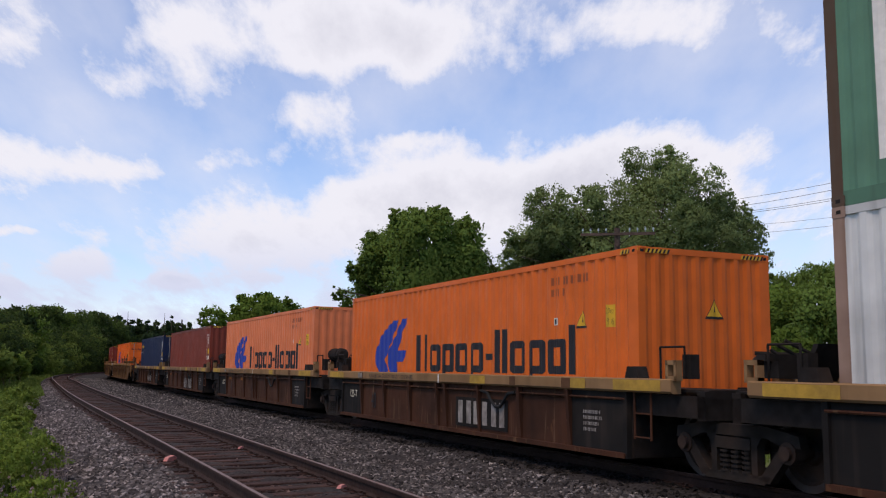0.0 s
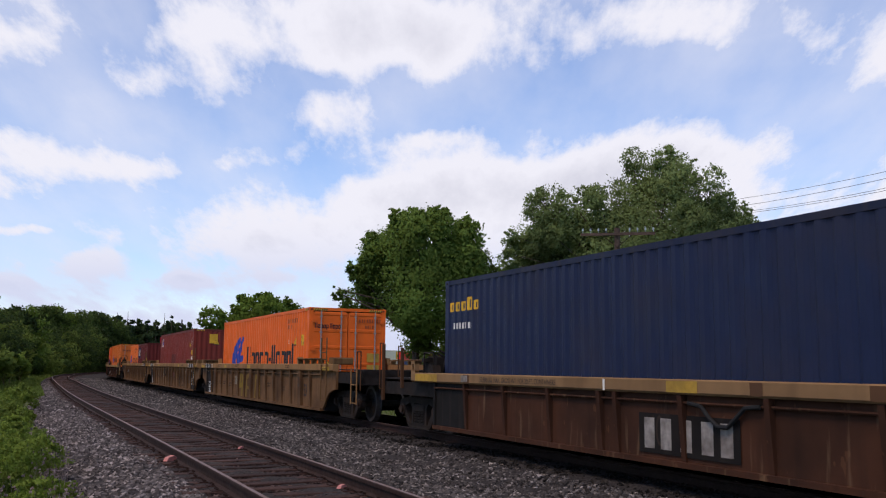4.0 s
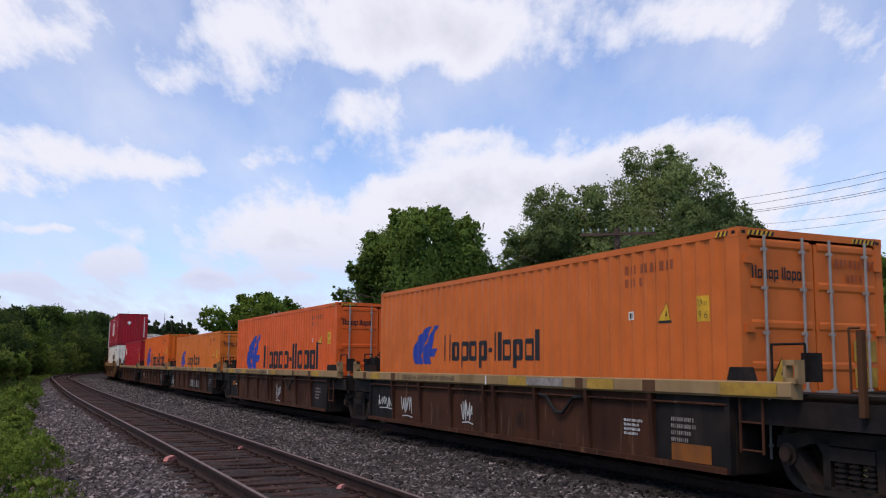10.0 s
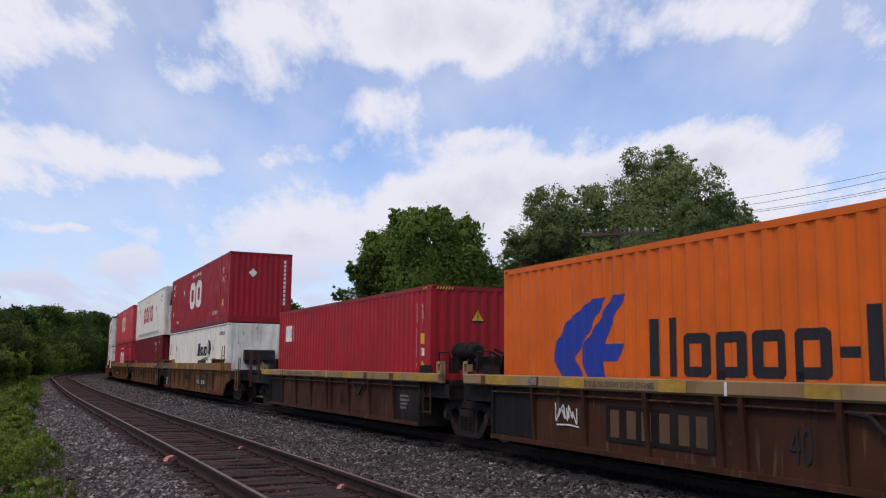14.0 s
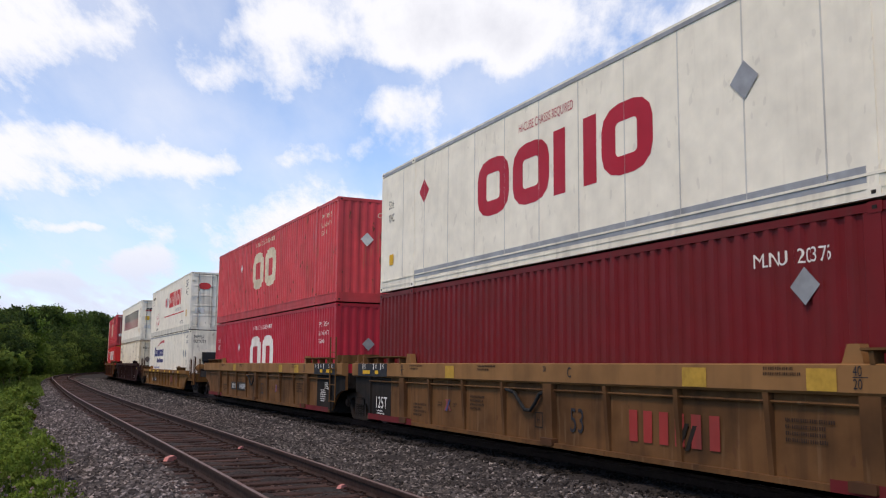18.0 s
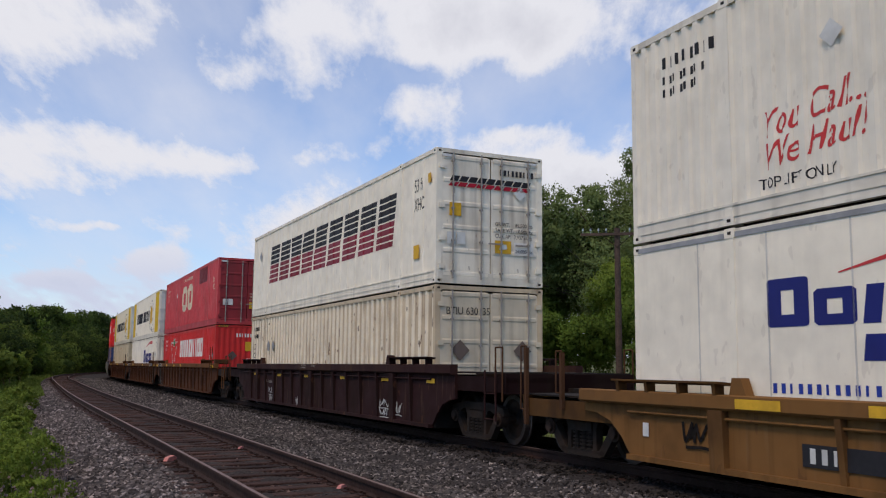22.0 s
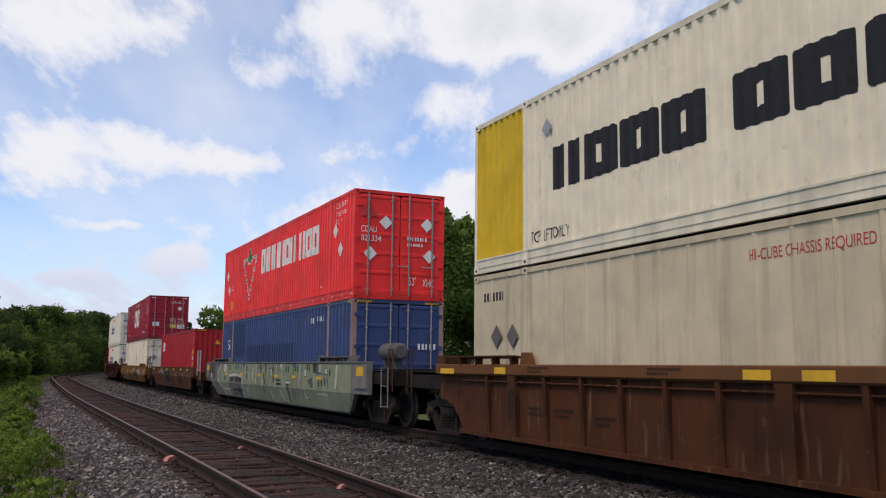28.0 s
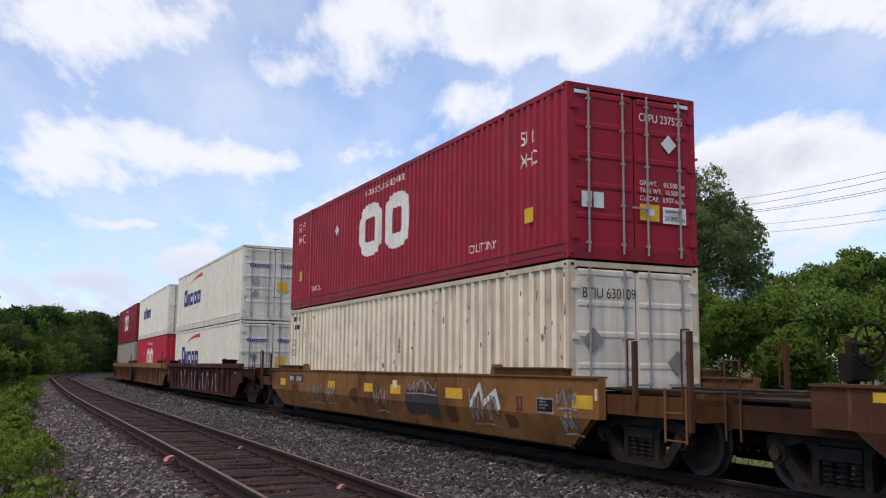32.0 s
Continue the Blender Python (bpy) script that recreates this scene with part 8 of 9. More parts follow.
ld = tire_marks(domestic(A_[21], "bright red 53-foot container with white blocks and a triangle on top", TIRE_RED, HIGH, front="doors"), 4.5, -3.66, 0.07)
for u, z in ((6.55, 5.1), (7.0, 4.55), (-7.35, 5.0), (-7.02, 4.4)):
    ld.side("placard", diamond(u, z, 0.26), WHITE_MARK, "white diamond placard")
tare(ld, 6.55, 5.72, "CDAU 821334", "KGS 5910", WHITE_MARK, 0.14)
ld.side("sill_print", cells(5, 5.2, 3.62, 0.05), WHITE_MARK).side("yellow_plate", bar(-6.6, -6.3, 3.58, 3.9), YELLOW_MARK).side("notice", word("53'", -6.7, 4.62, 0.22, 0.65) + word("IHC", -6.7, 4.34, 0.22, 0.65), WHITE_MARK)
ld.side("reflectors", [bar(-7.9 + k * 0.83, -7.68 + k * 0.83, HIGH + 0.09, HIGH + 0.15)[0] for k in range(20)], WHITE_MARK)
for u, z in ((-0.42, 5.2), (0.78, 5.2), (-0.85, 4.35), (0.85, 4.35)):
    ld.door("placard", diamond(u, z, 0.23), WHITE_MARK, "white diamond placard")
ld.door("triangle_emblem", warning(-0.9, 5.55, 0.24), SIGN_RED).door("serial_marks", fit_word("CDAU", -1.12, -0.68, 4.92, 0.16) + fit_word("821334", -1.12, -0.55, 4.68, 0.16) + cells(8, 0.2, 4.75, 0.1) + cells(8, 0.2, 4.6, 0.08), WHITE_MARK).door("notice", word("53'", 0.25, 3.55, 0.22, 0.6) + word("XHC", 0.66, 3.52, 0.22, 0.5), WHITE_MARK)
# 23
ld = domestic(A_[23], "cream ribbed 53-foot container with dark rust spots", BEIGE, LOW, "rib", front="doors", front_rgb=(0.70, 0.62, 0.48), dirt=RUST, amount=0.4, streak=0.55)
ld.side("serial_marks", cells(8, -7.75, 2.75, 0.14) + cells(7, -7.7, 2.5, 0.14), BLACK_MARK).side("notice", word("53 ft", -7.7, 2.0, 0.2, 0.6) + word("XHC", -7.7, 1.7, 0.2, 0.6), BLACK_MARK)
ld.door("placard", diamond(-0.85, 1.85, 0.25) + diamond(0.82, 1.5, 0.25), paint(0.28, 0.24, 0.21), "scuffed grey diamond placards").door("serial_marks", fit_word("BTIU 630109", -1.06, -0.02, 2.52, 0.17), BLACK_MARK)
data_marks(cp_marks(domestic(A_[23], "crimson 53-foot container with large white hollow blocks on top", (0.30, 0.014, 0.028), HIGH, front="doors"), HIGH, WHITE_MARK), HIGH, WHITE_MARK, "CPPU 237525")
# 24
for z in (LOW, HIGH):
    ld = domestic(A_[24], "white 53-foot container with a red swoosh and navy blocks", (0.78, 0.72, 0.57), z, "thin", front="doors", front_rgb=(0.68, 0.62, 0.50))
    ld.side("swoosh", arc(-4.5, -0.8, z + 2.25, 0.2, 0.18), SIGN_RED, "red swoosh").side("lettering", row_of("Riirrr", -5.9, -1.1, z + 1.2, 0.85, 0.05, 0.26, 0.72, 0.08), DARK_NAVY, "navy letter-sized blocks")
    ld.door("lettering", row_of("Riirrr", -1.0, -0.2, z + 2.05, 0.16), NAVY).door("lettering", row_of("Riirrr", 0.2, 1.0, z + 2.05, 0.16), NAVY).door("yellow_plate", bar(0.1, 0.5, z + 1.1, z + 1.5), YELLOW_MARK).door("placard", diamond(-0.75, z + 1.5, 0.2) + diamond(-0.75, z + 1.0, 0.2), PATCH_GREY)
# 25, 26
cp_marks(domestic(A_[25], "bright pinkish-red 53-foot container with white hollow blocks", (0.50, 0.03, 0.05), LOW), LOW - 0.12, WHITE_MARK, False)
domestic(A_[25], "white 53-foot container with dark blue blocks on top", OFFWHITE, HIGH, "thin", front="doors").side("lettering", row_of("rIbr", -5.0, -1.0, 4.5, 0.8, 0.1), DARK_NAVY, "navy letter-sized blocks")
domestic(A_[26], "grey-beige 53-foot steel container under a crimson one", (0.34, 0.31, 0.26), LOW)
cp_marks(domestic(A_[26], "dark crimson 53-foot container with white hollow blocks on top", (0.24, 0.014, 0.024), HIGH), HIGH, WHITE_MARK, False)

# cooling units on the ends of the insulated boxes
for k, ld in enumerate(reefers):
    x = -ld.hl
    part("unit_shroud", kept(("shroud", k), lambda: Solid().box(x - 0.28, x - 0.005, -0.62, 0.62, 1.55, 2.02, c=0.05).box(x - 0.22, x - 0.01, -0.55, 0.55, 1.44, 1.57).mesh("unit_shroud", BLACK)), ld.ob, "black shroud")


def reefer_nose(ld, z0):
    """A cooling unit in an open tubular frame at the end of the box."""
    hl, hw = ld.hl, ld.hw
    x = -hl
    white = paint(0.66, 0.65, 0.60)
    o = Solid().prism([(-0.85, z0 + 0.75), (0.85, z0 + 0.75), (0.98, z0 + 1.0), (0.98, z0 + 1.75), (-0.98, z0 + 1.75), (-0.98, z0 + 1.0)], x - 0.45, x - 0.03, axis="x")
    part("cooling_unit", o.mesh("cooling_unit", white), ld.ob, "white cooling unit")
    o = Solid().prism([(-0.98, z0 + 1.75), (0.98, z0 + 1.75), (0.90, z0 + 2.62), (-0.90, z0 + 2.62)], x - 0.47, x - 0.03, axis="x")
    for k in range(6):
        o.box(x - 0.49, x - 0.46, -0.8, 0.8, z0 + 1.86 + k * 0.12, z0 + 1.90 + k * 0.12)
    part("fan_cowl", o.mesh("fan_cowl", BLACK), ld.ob, "black fan cowl with slats")
    part("vent_grille", Solid().box(x - 0.47, x - 0.44, -0.55, 0.05, z0 + 0.85, z0 + 1.62).mesh("vent_grille", BLACK), ld.ob)
    part("control_panel", Solid().box(x - 0.47, x - 0.44, 0.35, 0.55, z0 + 0.85, z0 + 1.05).mesh("control_panel", BLACK), ld.ob)
    o = Solid()
    for y in (hw - 0.09, -hw + 0.03):
        o.box(x - 0.62, x - 0.54, y, y + 0.07, z0, z0 + 2.9)
        for z in (0.02, 0.95, 1.9, 2.82):
            o.box(x - 0.55, x + 0.02, y + 0.005, y + 0.06, z0 + z, z0 + z + 0.06)
    o.box(x - 0.62, x - 0.55, -hw + 0.05, hw - 0.05, z0 + 2.83, z0 + 2.9)
    o.box(x - 0.62, x - 0.02, -hw + 0.05, hw - 0.05, z0, z0 + 0.1)
    part("guard_frame", o.mesh("guard_frame", white), ld.ob, "white tubular guard frame")


reefer_nose(nose, HIGH)

# ---- plants ----
LEAF_DARK = leaf_material("maple_leaves", (0.096, 0.153, 0.030), (0.126, 0.198, 0.043))
LEAF_OLIVE = leaf_material("willow_leaves", (0.135, 0.185, 0.066), (0.175, 0.238, 0.086))
LEAF_BUSH = leaf_material("bush_leaves", (0.076, 0.124, 0.019), (0.112, 0.178, 0.030))
# bank and thicket greens are darkened to carry a passing cloud's shade
LEAF_BANK = leaf_material("shaded_bank_leaves", (0.042, 0.072, 0.018), (0.072, 0.110, 0.027), clump=0.35)
LEAF_SHADE = leaf_material("shaded_thicket_leaves", (0.026, 0.046, 0.015), (0.052, 0.080, 0.024), clump=0.3)
# lighter leaf copy with sunlight put into the green
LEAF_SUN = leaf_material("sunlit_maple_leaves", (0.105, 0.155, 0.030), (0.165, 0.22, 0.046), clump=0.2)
LEAF_LIGHT = leaf_material("shrub_leaves", (0.125, 0.185, 0.026), (0.20, 0.275, 0.05))
NEEDLES = leaf_material("conifer_needles", (0.018, 0.034, 0.016), (0.040, 0.070, 0.030))
GRASS = leaf_material("grass_blades", (0.075, 0.115, 0.020), (0.155, 0.205, 0.045), 0.6, 0.8)
DRY = leaf_material("dry_weeds", (0.16, 0.125, 0.085), (0.33, 0.26, 0.22), 0.8, 0.8)
BARK = material("bark", (0.075, 0.058, 0.045), 0.9, 0, 0.35, 9, (0.03, 0.024, 0.02), 0.5, 2.0, 0.02)
prng = np.random.default_rng(11)


def leaf_cloud(lobes, count, size, shell=0.55):
    """Leaves gathered in small clumps over rounded lobes (x, y, z, rx, ry, rz)."""
    lobes = np.array(lobes, float)
    vol = (lobes[:, 3] * lobes[:, 4] * lobes[:, 5]) ** (2 / 3)
    pick = prng.choice(len(lobes), max(6, count // 26), p=vol / vol.sum())
    n = len(pick)
    d = prng.normal(size=(n, 3))
    d /= np.linalg.norm(d, axis=1)[:, None]
    rad = shell + (1.05 - shell) * prng.random(n) ** 0.6
    c = lobes[pick, :3] + d * lobes[pick, 3:] * rad[:, None]
    own = prng.integers(0, n, count)
    spread = 0.16 * lobes[pick[own], 3:].mean(1)[:, None]
    p = c[own] + prng.normal(size=(count, 3)) * spread * np.array([1, 1, 0.75])
    a = prng.normal(size=(count, 3))
    a /= np.linalg.norm(a, axis=1)[:, None]
    b = np.cross(a, prng.normal(size=(count, 3)))
    b /= np.linalg.norm(b, axis=1)[:, None]
    heart = np.average(lobes[:, :3], axis=0, weights=vol)
    out = (p - lobes[pick[own], :3]) / lobes[pick[own], 3:]
    out /= np.linalg.norm(out, axis=1)[:, None] + 1e-6
    mass = p - heart
    mass /= np.linalg.norm(mass, axis=1)[:, None] + 1e-6
    leaf = np.cross(b, a)
    turn = np.sign((leaf * (out + mass)).sum(1))[:, None]
    b, leaf = b * turn, leaf * turn
    normal = 0.55 * out + 0.45 * mass + 0.45 * leaf / (np.linalg.norm(leaf, axis=1)[:, None] + 1e-6) + np.array([0, 0, 0.15])
    normal /= np.linalg.norm(normal, axis=1)[:, None] + 1e-6
    s = size * (0.6 + 0.8 * prng.random((count, 1)))
    v = np.stack([p - a * s, p + b * s * 0.55, p + a * s, p - b * s * 0.55], 1).reshape(-1, 3)
    f = np.arange(count * 4).reshape(-1, 4)
    return v, f, np.repeat(normal, 4, axis=0)


def leaf_mesh(name, v, f, normal, mat):
    """A crown whose leaves are lit as parts of a rounded mass."""
    me = mesh_of(name, v, f, [mat], True)
    me.normals_split_custom_set_from_vertices(normal.tolist())
    return me


def at_view(px, dist, lift=0.0):
    """Plan place on the bearing px (degrees right of +y) at a distance."""
    return dist * math.sin(radians(px)), dist * math.cos(radians(px))


def limb_mesh(x, y, z0, tips, r):
    o = Solid()
    zt = z0 + 0.45 * (max(t[2] for t in tips) - z0)
    pts = [Vector((x, y, z0 - 0.3)), Vector((x + 0.12, y - 0.08, z0 + (zt - z0) * 0.5)), Vector((x - 0.05, y + 0.1, zt))]
    o.tube(pts[0], pts[1], r, 9, 0, r * 0.8)
    o.tube(pts[1], pts[2], r * 0.8, 9, 0, r * 0.6)
    for k, t in enumerate(tips):
        root = pts[1].lerp(pts[2], 0.2 + 0.8 * ((k * 0.37) % 1.0))
        mid = root.lerp(Vector(t[:3]), 0.5) + Vector((0.15, -0.1, 0.25))
        o.tube(root, mid, r * 0.38, 7, 0, r * 0.25)
        o.tube(mid, Vector(t[:3]), r * 0.25, 6, 0, r * 0.06)
    return o.mesh("trunk", BARK)


def seen_lobes(dist, blobs, depth=0.9):
    """Lobes given as (degrees right of +y, height above the eye in degrees, half width in degrees)."""
    out = []
    for k, (az, el, r) in enumerate(blobs):
        dd = dist + ((k * 0.618) % 1.0 - 0.5) * dist * 0.06
        x, y = at_view(az, dd)
        rr = dd * math.tan(radians(r))
        out.append((x, y, EYE[2] + dd * math.tan(radians(el)), rr, rr * depth, rr))
    return out


def tree(name, label, dist, blobs, count, size, mat, trunk_r=0.22, shell=0.55, category="tree", rough=0):
    lobes = seen_lobes(dist, blobs)
    if rough:
        more = []
        for l in lobes:
            more.append((*l[:3], l[3] * 0.86, l[4] * 0.86, l[5] * 0.86))
            for k in range(rough):
                d = prng.normal(size=3)
                d /= np.linalg.norm(d)
                f = prng.uniform(0.2, 0.42)
                more.append((l[0] + d[0] * l[3] * 0.85, l[1] + d[1] * l[4] * 0.85, l[2] + d[2] * l[5] * 0.9, l[3] * f, l[4] * f, l[5] * f * 1.15))
        lobes = more
    x, y = sum(l[0] for l in lobes) / len(lobes), sum(l[1] for l in lobes) / len(lobes)
    z = gz(x, y)
    base = tagged(new(name), label, category)
    base.location = (x, y, z)
    inv = Matrix.Translation((-x, -y, -z))
    v, f, normal = leaf_cloud(lobes, count, size, shell)
    crown = part("crown", leaf_mesh("crown", v - np.array([x, y, z]), f, normal, mat), base)
    trunk = part("trunk", limb_mesh(0, 0, 0, [(l[0] - x, l[1] - y, l[2] - z) for l in lobes[::2]], trunk_r), base)
    return base


def bearing(px, py):
    """Degrees right of +y and above level of a direction in the first view."""
    a, v, c = (px - 784) / 1630, (441 - py) / 1630, radians(0.335)
    a, v = a * math.cos(c) - v * math.sin(c), v * math.cos(c) + a * math.sin(c)
    p = radians(6.748)
    fwd, up = math.cos(p) - v * math.sin(p), math.sin(p) + v * math.cos(p)
    return 23.45 + math.degrees(math.atan2(a, fwd)), math.degrees(math.atan2(up, math.hypot(a, fwd)))


def blob(px, py, r):
    return *bearing(px, py), math.degrees(r / 1630)


def spots(*rows):
    return [blob(*r) for r in rows]


tree("broadleaf_tree", "dense dark green maple beyond the train", 56, spots((750, 432, 66), (690, 452, 52), (805, 445, 55), (700, 505, 74), (832, 490, 52), (765, 520, 95), (652, 488, 34), (855, 540, 60), (640, 540, 40), (600, 522, 14), (720, 400, 34), (770, 395, 30)), 110000, 0.095, LEAF_DARK, 0.28, 0.4, rough=6)
tree("broadleaf_tree", "tall airy olive-green willow beyond the train", 62, spots((980, 378, 52), (935, 425, 42), (1055, 392, 56), (1155, 312, 52), (1195, 300, 38), (1235, 345, 52), (1290, 405, 52), (1180, 410, 100), (1010, 460, 80), (1315, 462, 45), (1100, 500, 110), (1255, 520, 95), (905, 470, 30), (1340, 425, 24), (1120, 350, 48), (1000, 420, 60), (950, 465, 50), (1060, 450, 70), (1240, 440, 80), (1120, 430, 80)), 230000, 0.085, LEAF_OLIVE, 0.2, 0.3, rough=8)
tree("broadleaf_tree", "round green tree far along the line", 112, spots((378, 566, 26), (440, 556, 32), (480, 550, 30), (516, 562, 26), (430, 590, 45), (500, 590, 42), (465, 535, 18)), 26000, 0.18, LEAF_BUSH, 0.3, rough=4)
tree("broadleaf_tree", "dark green tree behind the hedge", 74, spots((1400, 520, 40), (1440, 500, 32), (1490, 505, 42), (1375, 545, 45), (1545, 490, 30), (1560, 470, 16), (1520, 530, 60), (1620, 500, 60)), 50000, 0.12, LEAF_DARK, 0.28, rough=5)
tree("broadleaf_tree", "leafy tree at the edge of the bank", 92, spots((-12, 497, 6), (-62, 492, 30), (-66, 528, 34), (-90, 500, 50), (-34, 560, 20), (-90, 560, 55)), 7000, 0.2, LEAF_DARK, 0.14, rough=4)

tree("broadleaf_tree", "dark green tree filling the gap between larger ones", 66, spots((905, 500, 40), (870, 520, 45), (945, 505, 48), (985, 500, 60), (905, 550, 60), (960, 560, 70), (1030, 520, 60), (840, 560, 60)), 60000, 0.10, LEAF_DARK, 0.2, 0.35, rough=5)
# bushes along the far side of the line
for k, (px, py, r, dist, mat, lab) in enumerate((
        (905, 610, 42, 44, LEAF_LIGHT, "pale green shrub beyond the train"), (970, 590, 52, 48, LEAF_BUSH, "green bush beyond the train"), (1040, 600, 60, 47, LEAF_BUSH, "green bush beyond the train"),
        (1130, 560, 62, 50, LEAF_BUSH, "green bush beyond the train"), (1210, 545, 66, 46, LEAF_BUSH, "green bush beyond the train"), (1290, 575, 60, 40, LEAF_BUSH, "green bush beyond the train"),
        (1385, 560, 70, 42, LEAF_BUSH, "green bush beyond the train"), (1195, 535, 78, 44, LEAF_SUN, "bright green young tree beyond the train"), (1100, 500, 58, 53, LEAF_LIGHT, "pale green young tree beyond the train"), (1470, 560, 80, 40, LEAF_DARK, "dark green bush beyond the train"), (1530, 612, 38, 30, LEAF_LIGHT, "pale flowering shrub beyond the train"),
        (590, 598, 40, 72, LEAF_BUSH, "green bush beyond the train"), (625, 585, 40, 68, LEAF_DARK, "dark green bush beyond the train"), (560, 606, 34, 84, LEAF_BUSH, "green bush beyond the train"), (905, 530, 46, 57, LEAF_DARK, "dark green bush beyond the train"), (935, 575, 60, 54, LEAF_BUSH, "green bush beyond the train"),
        (1590, 560, 80, 40, LEAF_BUSH, "green bush beyond the train"), (850, 600, 60, 58, LEAF_DARK, "dark green bush beyond the train"), (780, 600, 60, 64, LEAF_DARK, "dark green bush beyond the train"), (1180, 620, 60, 36, LEAF_DARK, "dark green bush beyond the train"), (1400, 630, 60, 32, LEAF_BUSH, "green bush beyond the train"))):
    rr = r
    tree("bush", lab, dist, spots((px, py, rr * 0.7), (px - rr * 0.5, py + rr * 0.3, rr * 0.6), (px + rr * 0.5, py + rr * 0.25, rr * 0.6), (px, py + rr * 0.7, rr * 0.8), (px - rr * 0.25, py - rr * 0.25, rr * 0.4)), 9500, 0.085, mat, 0.05, 0.5, "bush")

# the wooded bank on the outside of the bend
r = random.Random(8)
for k in range(26):
    px = -60 + k * 10.5 + r.uniform(-4, 4)
    dist = (104 + 3.0 * k if px < 40 else 148 + 0.16 * px) + r.uniform(-5, 6)
    top = 548 + r.uniform(-6, 10) + max(0, (k - 17)) * 2.0
    s = r.uniform(26, 36)
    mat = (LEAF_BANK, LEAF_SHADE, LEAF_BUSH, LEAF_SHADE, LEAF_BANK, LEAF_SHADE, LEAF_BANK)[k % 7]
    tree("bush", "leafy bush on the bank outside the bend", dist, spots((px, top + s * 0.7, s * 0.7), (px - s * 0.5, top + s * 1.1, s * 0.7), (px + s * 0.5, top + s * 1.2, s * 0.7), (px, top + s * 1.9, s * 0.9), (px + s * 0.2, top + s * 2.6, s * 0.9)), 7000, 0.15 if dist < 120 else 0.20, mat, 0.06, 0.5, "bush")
for row, (py, dist0, step, s0) in enumerate(((598, 58, 2.6, 24), (622, 48, 2.7, 20), (640, 40, 2.8, 15))):
    for k in range(17 - row):
        px = -40 + k * 14.5 + r.uniform(-5, 5)
        s = s0 * r.uniform(0.8, 1.25)
        if px > (185, 150, 115)[row]:
            continue
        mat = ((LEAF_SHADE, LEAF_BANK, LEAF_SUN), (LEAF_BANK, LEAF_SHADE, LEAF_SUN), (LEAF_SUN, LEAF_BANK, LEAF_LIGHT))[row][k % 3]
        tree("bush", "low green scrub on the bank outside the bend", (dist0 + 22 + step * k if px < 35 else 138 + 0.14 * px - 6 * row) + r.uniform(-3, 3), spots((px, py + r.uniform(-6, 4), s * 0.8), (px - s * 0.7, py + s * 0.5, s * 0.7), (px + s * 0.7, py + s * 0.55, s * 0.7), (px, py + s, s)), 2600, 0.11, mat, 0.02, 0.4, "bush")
for k in range(17):
    px = 120 + k * 13 + r.uniform(-5, 5)
    top = 553 + 0.045 * (px - 120) + (14 if px > 205 else 0) + r.uniform(-5, 6)
    s = r.uniform(14, 20)
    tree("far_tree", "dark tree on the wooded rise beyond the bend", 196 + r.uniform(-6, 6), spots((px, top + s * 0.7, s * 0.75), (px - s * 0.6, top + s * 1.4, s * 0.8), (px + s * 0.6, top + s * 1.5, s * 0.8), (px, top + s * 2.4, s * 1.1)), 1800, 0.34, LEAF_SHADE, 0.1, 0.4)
# dark conifers far behind
for k, (px, py) in enumerate(((150, 556), (170, 552), (188, 556), (208, 548), (227, 546), (243, 558), (262, 560), (277, 560), (292, 548), (304, 564))):
    dist = 175 + 6 * (k % 3)
    az, el = bearing(px, py)
    x, y = at_view(az, dist)
    z = gz(x, y)
    top = EYE[2] + dist * math.tan(radians(el))
    base = tagged(new("conifer"), "dark pointed conifer far beyond the bend", "tree")
    base.location = (x, y, z)
    lobes = [(0, 0, (top - z) * (0.30 + 0.115 * j), 2.7 * (1 - j / 6.3) ** 1.2, 2.7 * (1 - j / 6.3) ** 1.2, (top - z) * 0.075) for j in range(7)]
    v, f, normal = leaf_cloud(lobes, 1500, 0.32, 0.4)
    part("crown", leaf_mesh("crown", v, f, normal, NEEDLES), base)
    part("trunk", Solid().tube((0, 0, -0.4), (0, 0, (top - z) * 0.95), 0.2, 8, 0, 0.03).mesh("trunk", BARK), base)


def blades(n, s0, s1, l0, l1, h0, h1, w, bend=0.35):
    """Bent blades of grass standing on the ground."""
    s = s0 + (s1 - s0) * prng.random(n) ** 1.4
    lat = l0 + (l1 - l0) * prng.random(n)
    x, y, _ = line_at(s, lat)
    z = ground_height(x, y)
    z = np.maximum(z, np.where((lat > -9.6) & (lat < 3.3), bed_height(s, lat), -1e9)) - 0.03
    h = (h0 + (h1 - h0) * prng.random(n) ** 1.3) * (0.6 + 0.4 * np.sin(x * 1.3) * np.sin(y * 0.9 + 1))
    a = prng.random(n) * math.tau
    dx, dy = np.cos(a), np.sin(a)
    k = bend * h * (0.3 + prng.random(n))
    ww = w * (0.7 + 0.6 * prng.random(n))
    base = np.stack([x, y, z], -1)
    side = np.stack([-dy, dx, 0 * dx], -1) * ww[:, None]
    mid = base + np.stack([dx * k * 0.35, dy * k * 0.35, h * 0.6], -1)
    tip = base + np.stack([dx * k, dy * k, h], -1)
    v = np.stack([base - side, base + side, mid + side * 0.7, mid - side * 0.7, tip], 1).reshape(-1, 3)
    i = 5 * np.arange(n)[:, None]
    f = [tuple(q) for q in (i + np.array([[0, 1, 2, 3]])).tolist()] + [tuple(q) for q in (i + np.array([[3, 2, 4]])).tolist()]
    return v, f


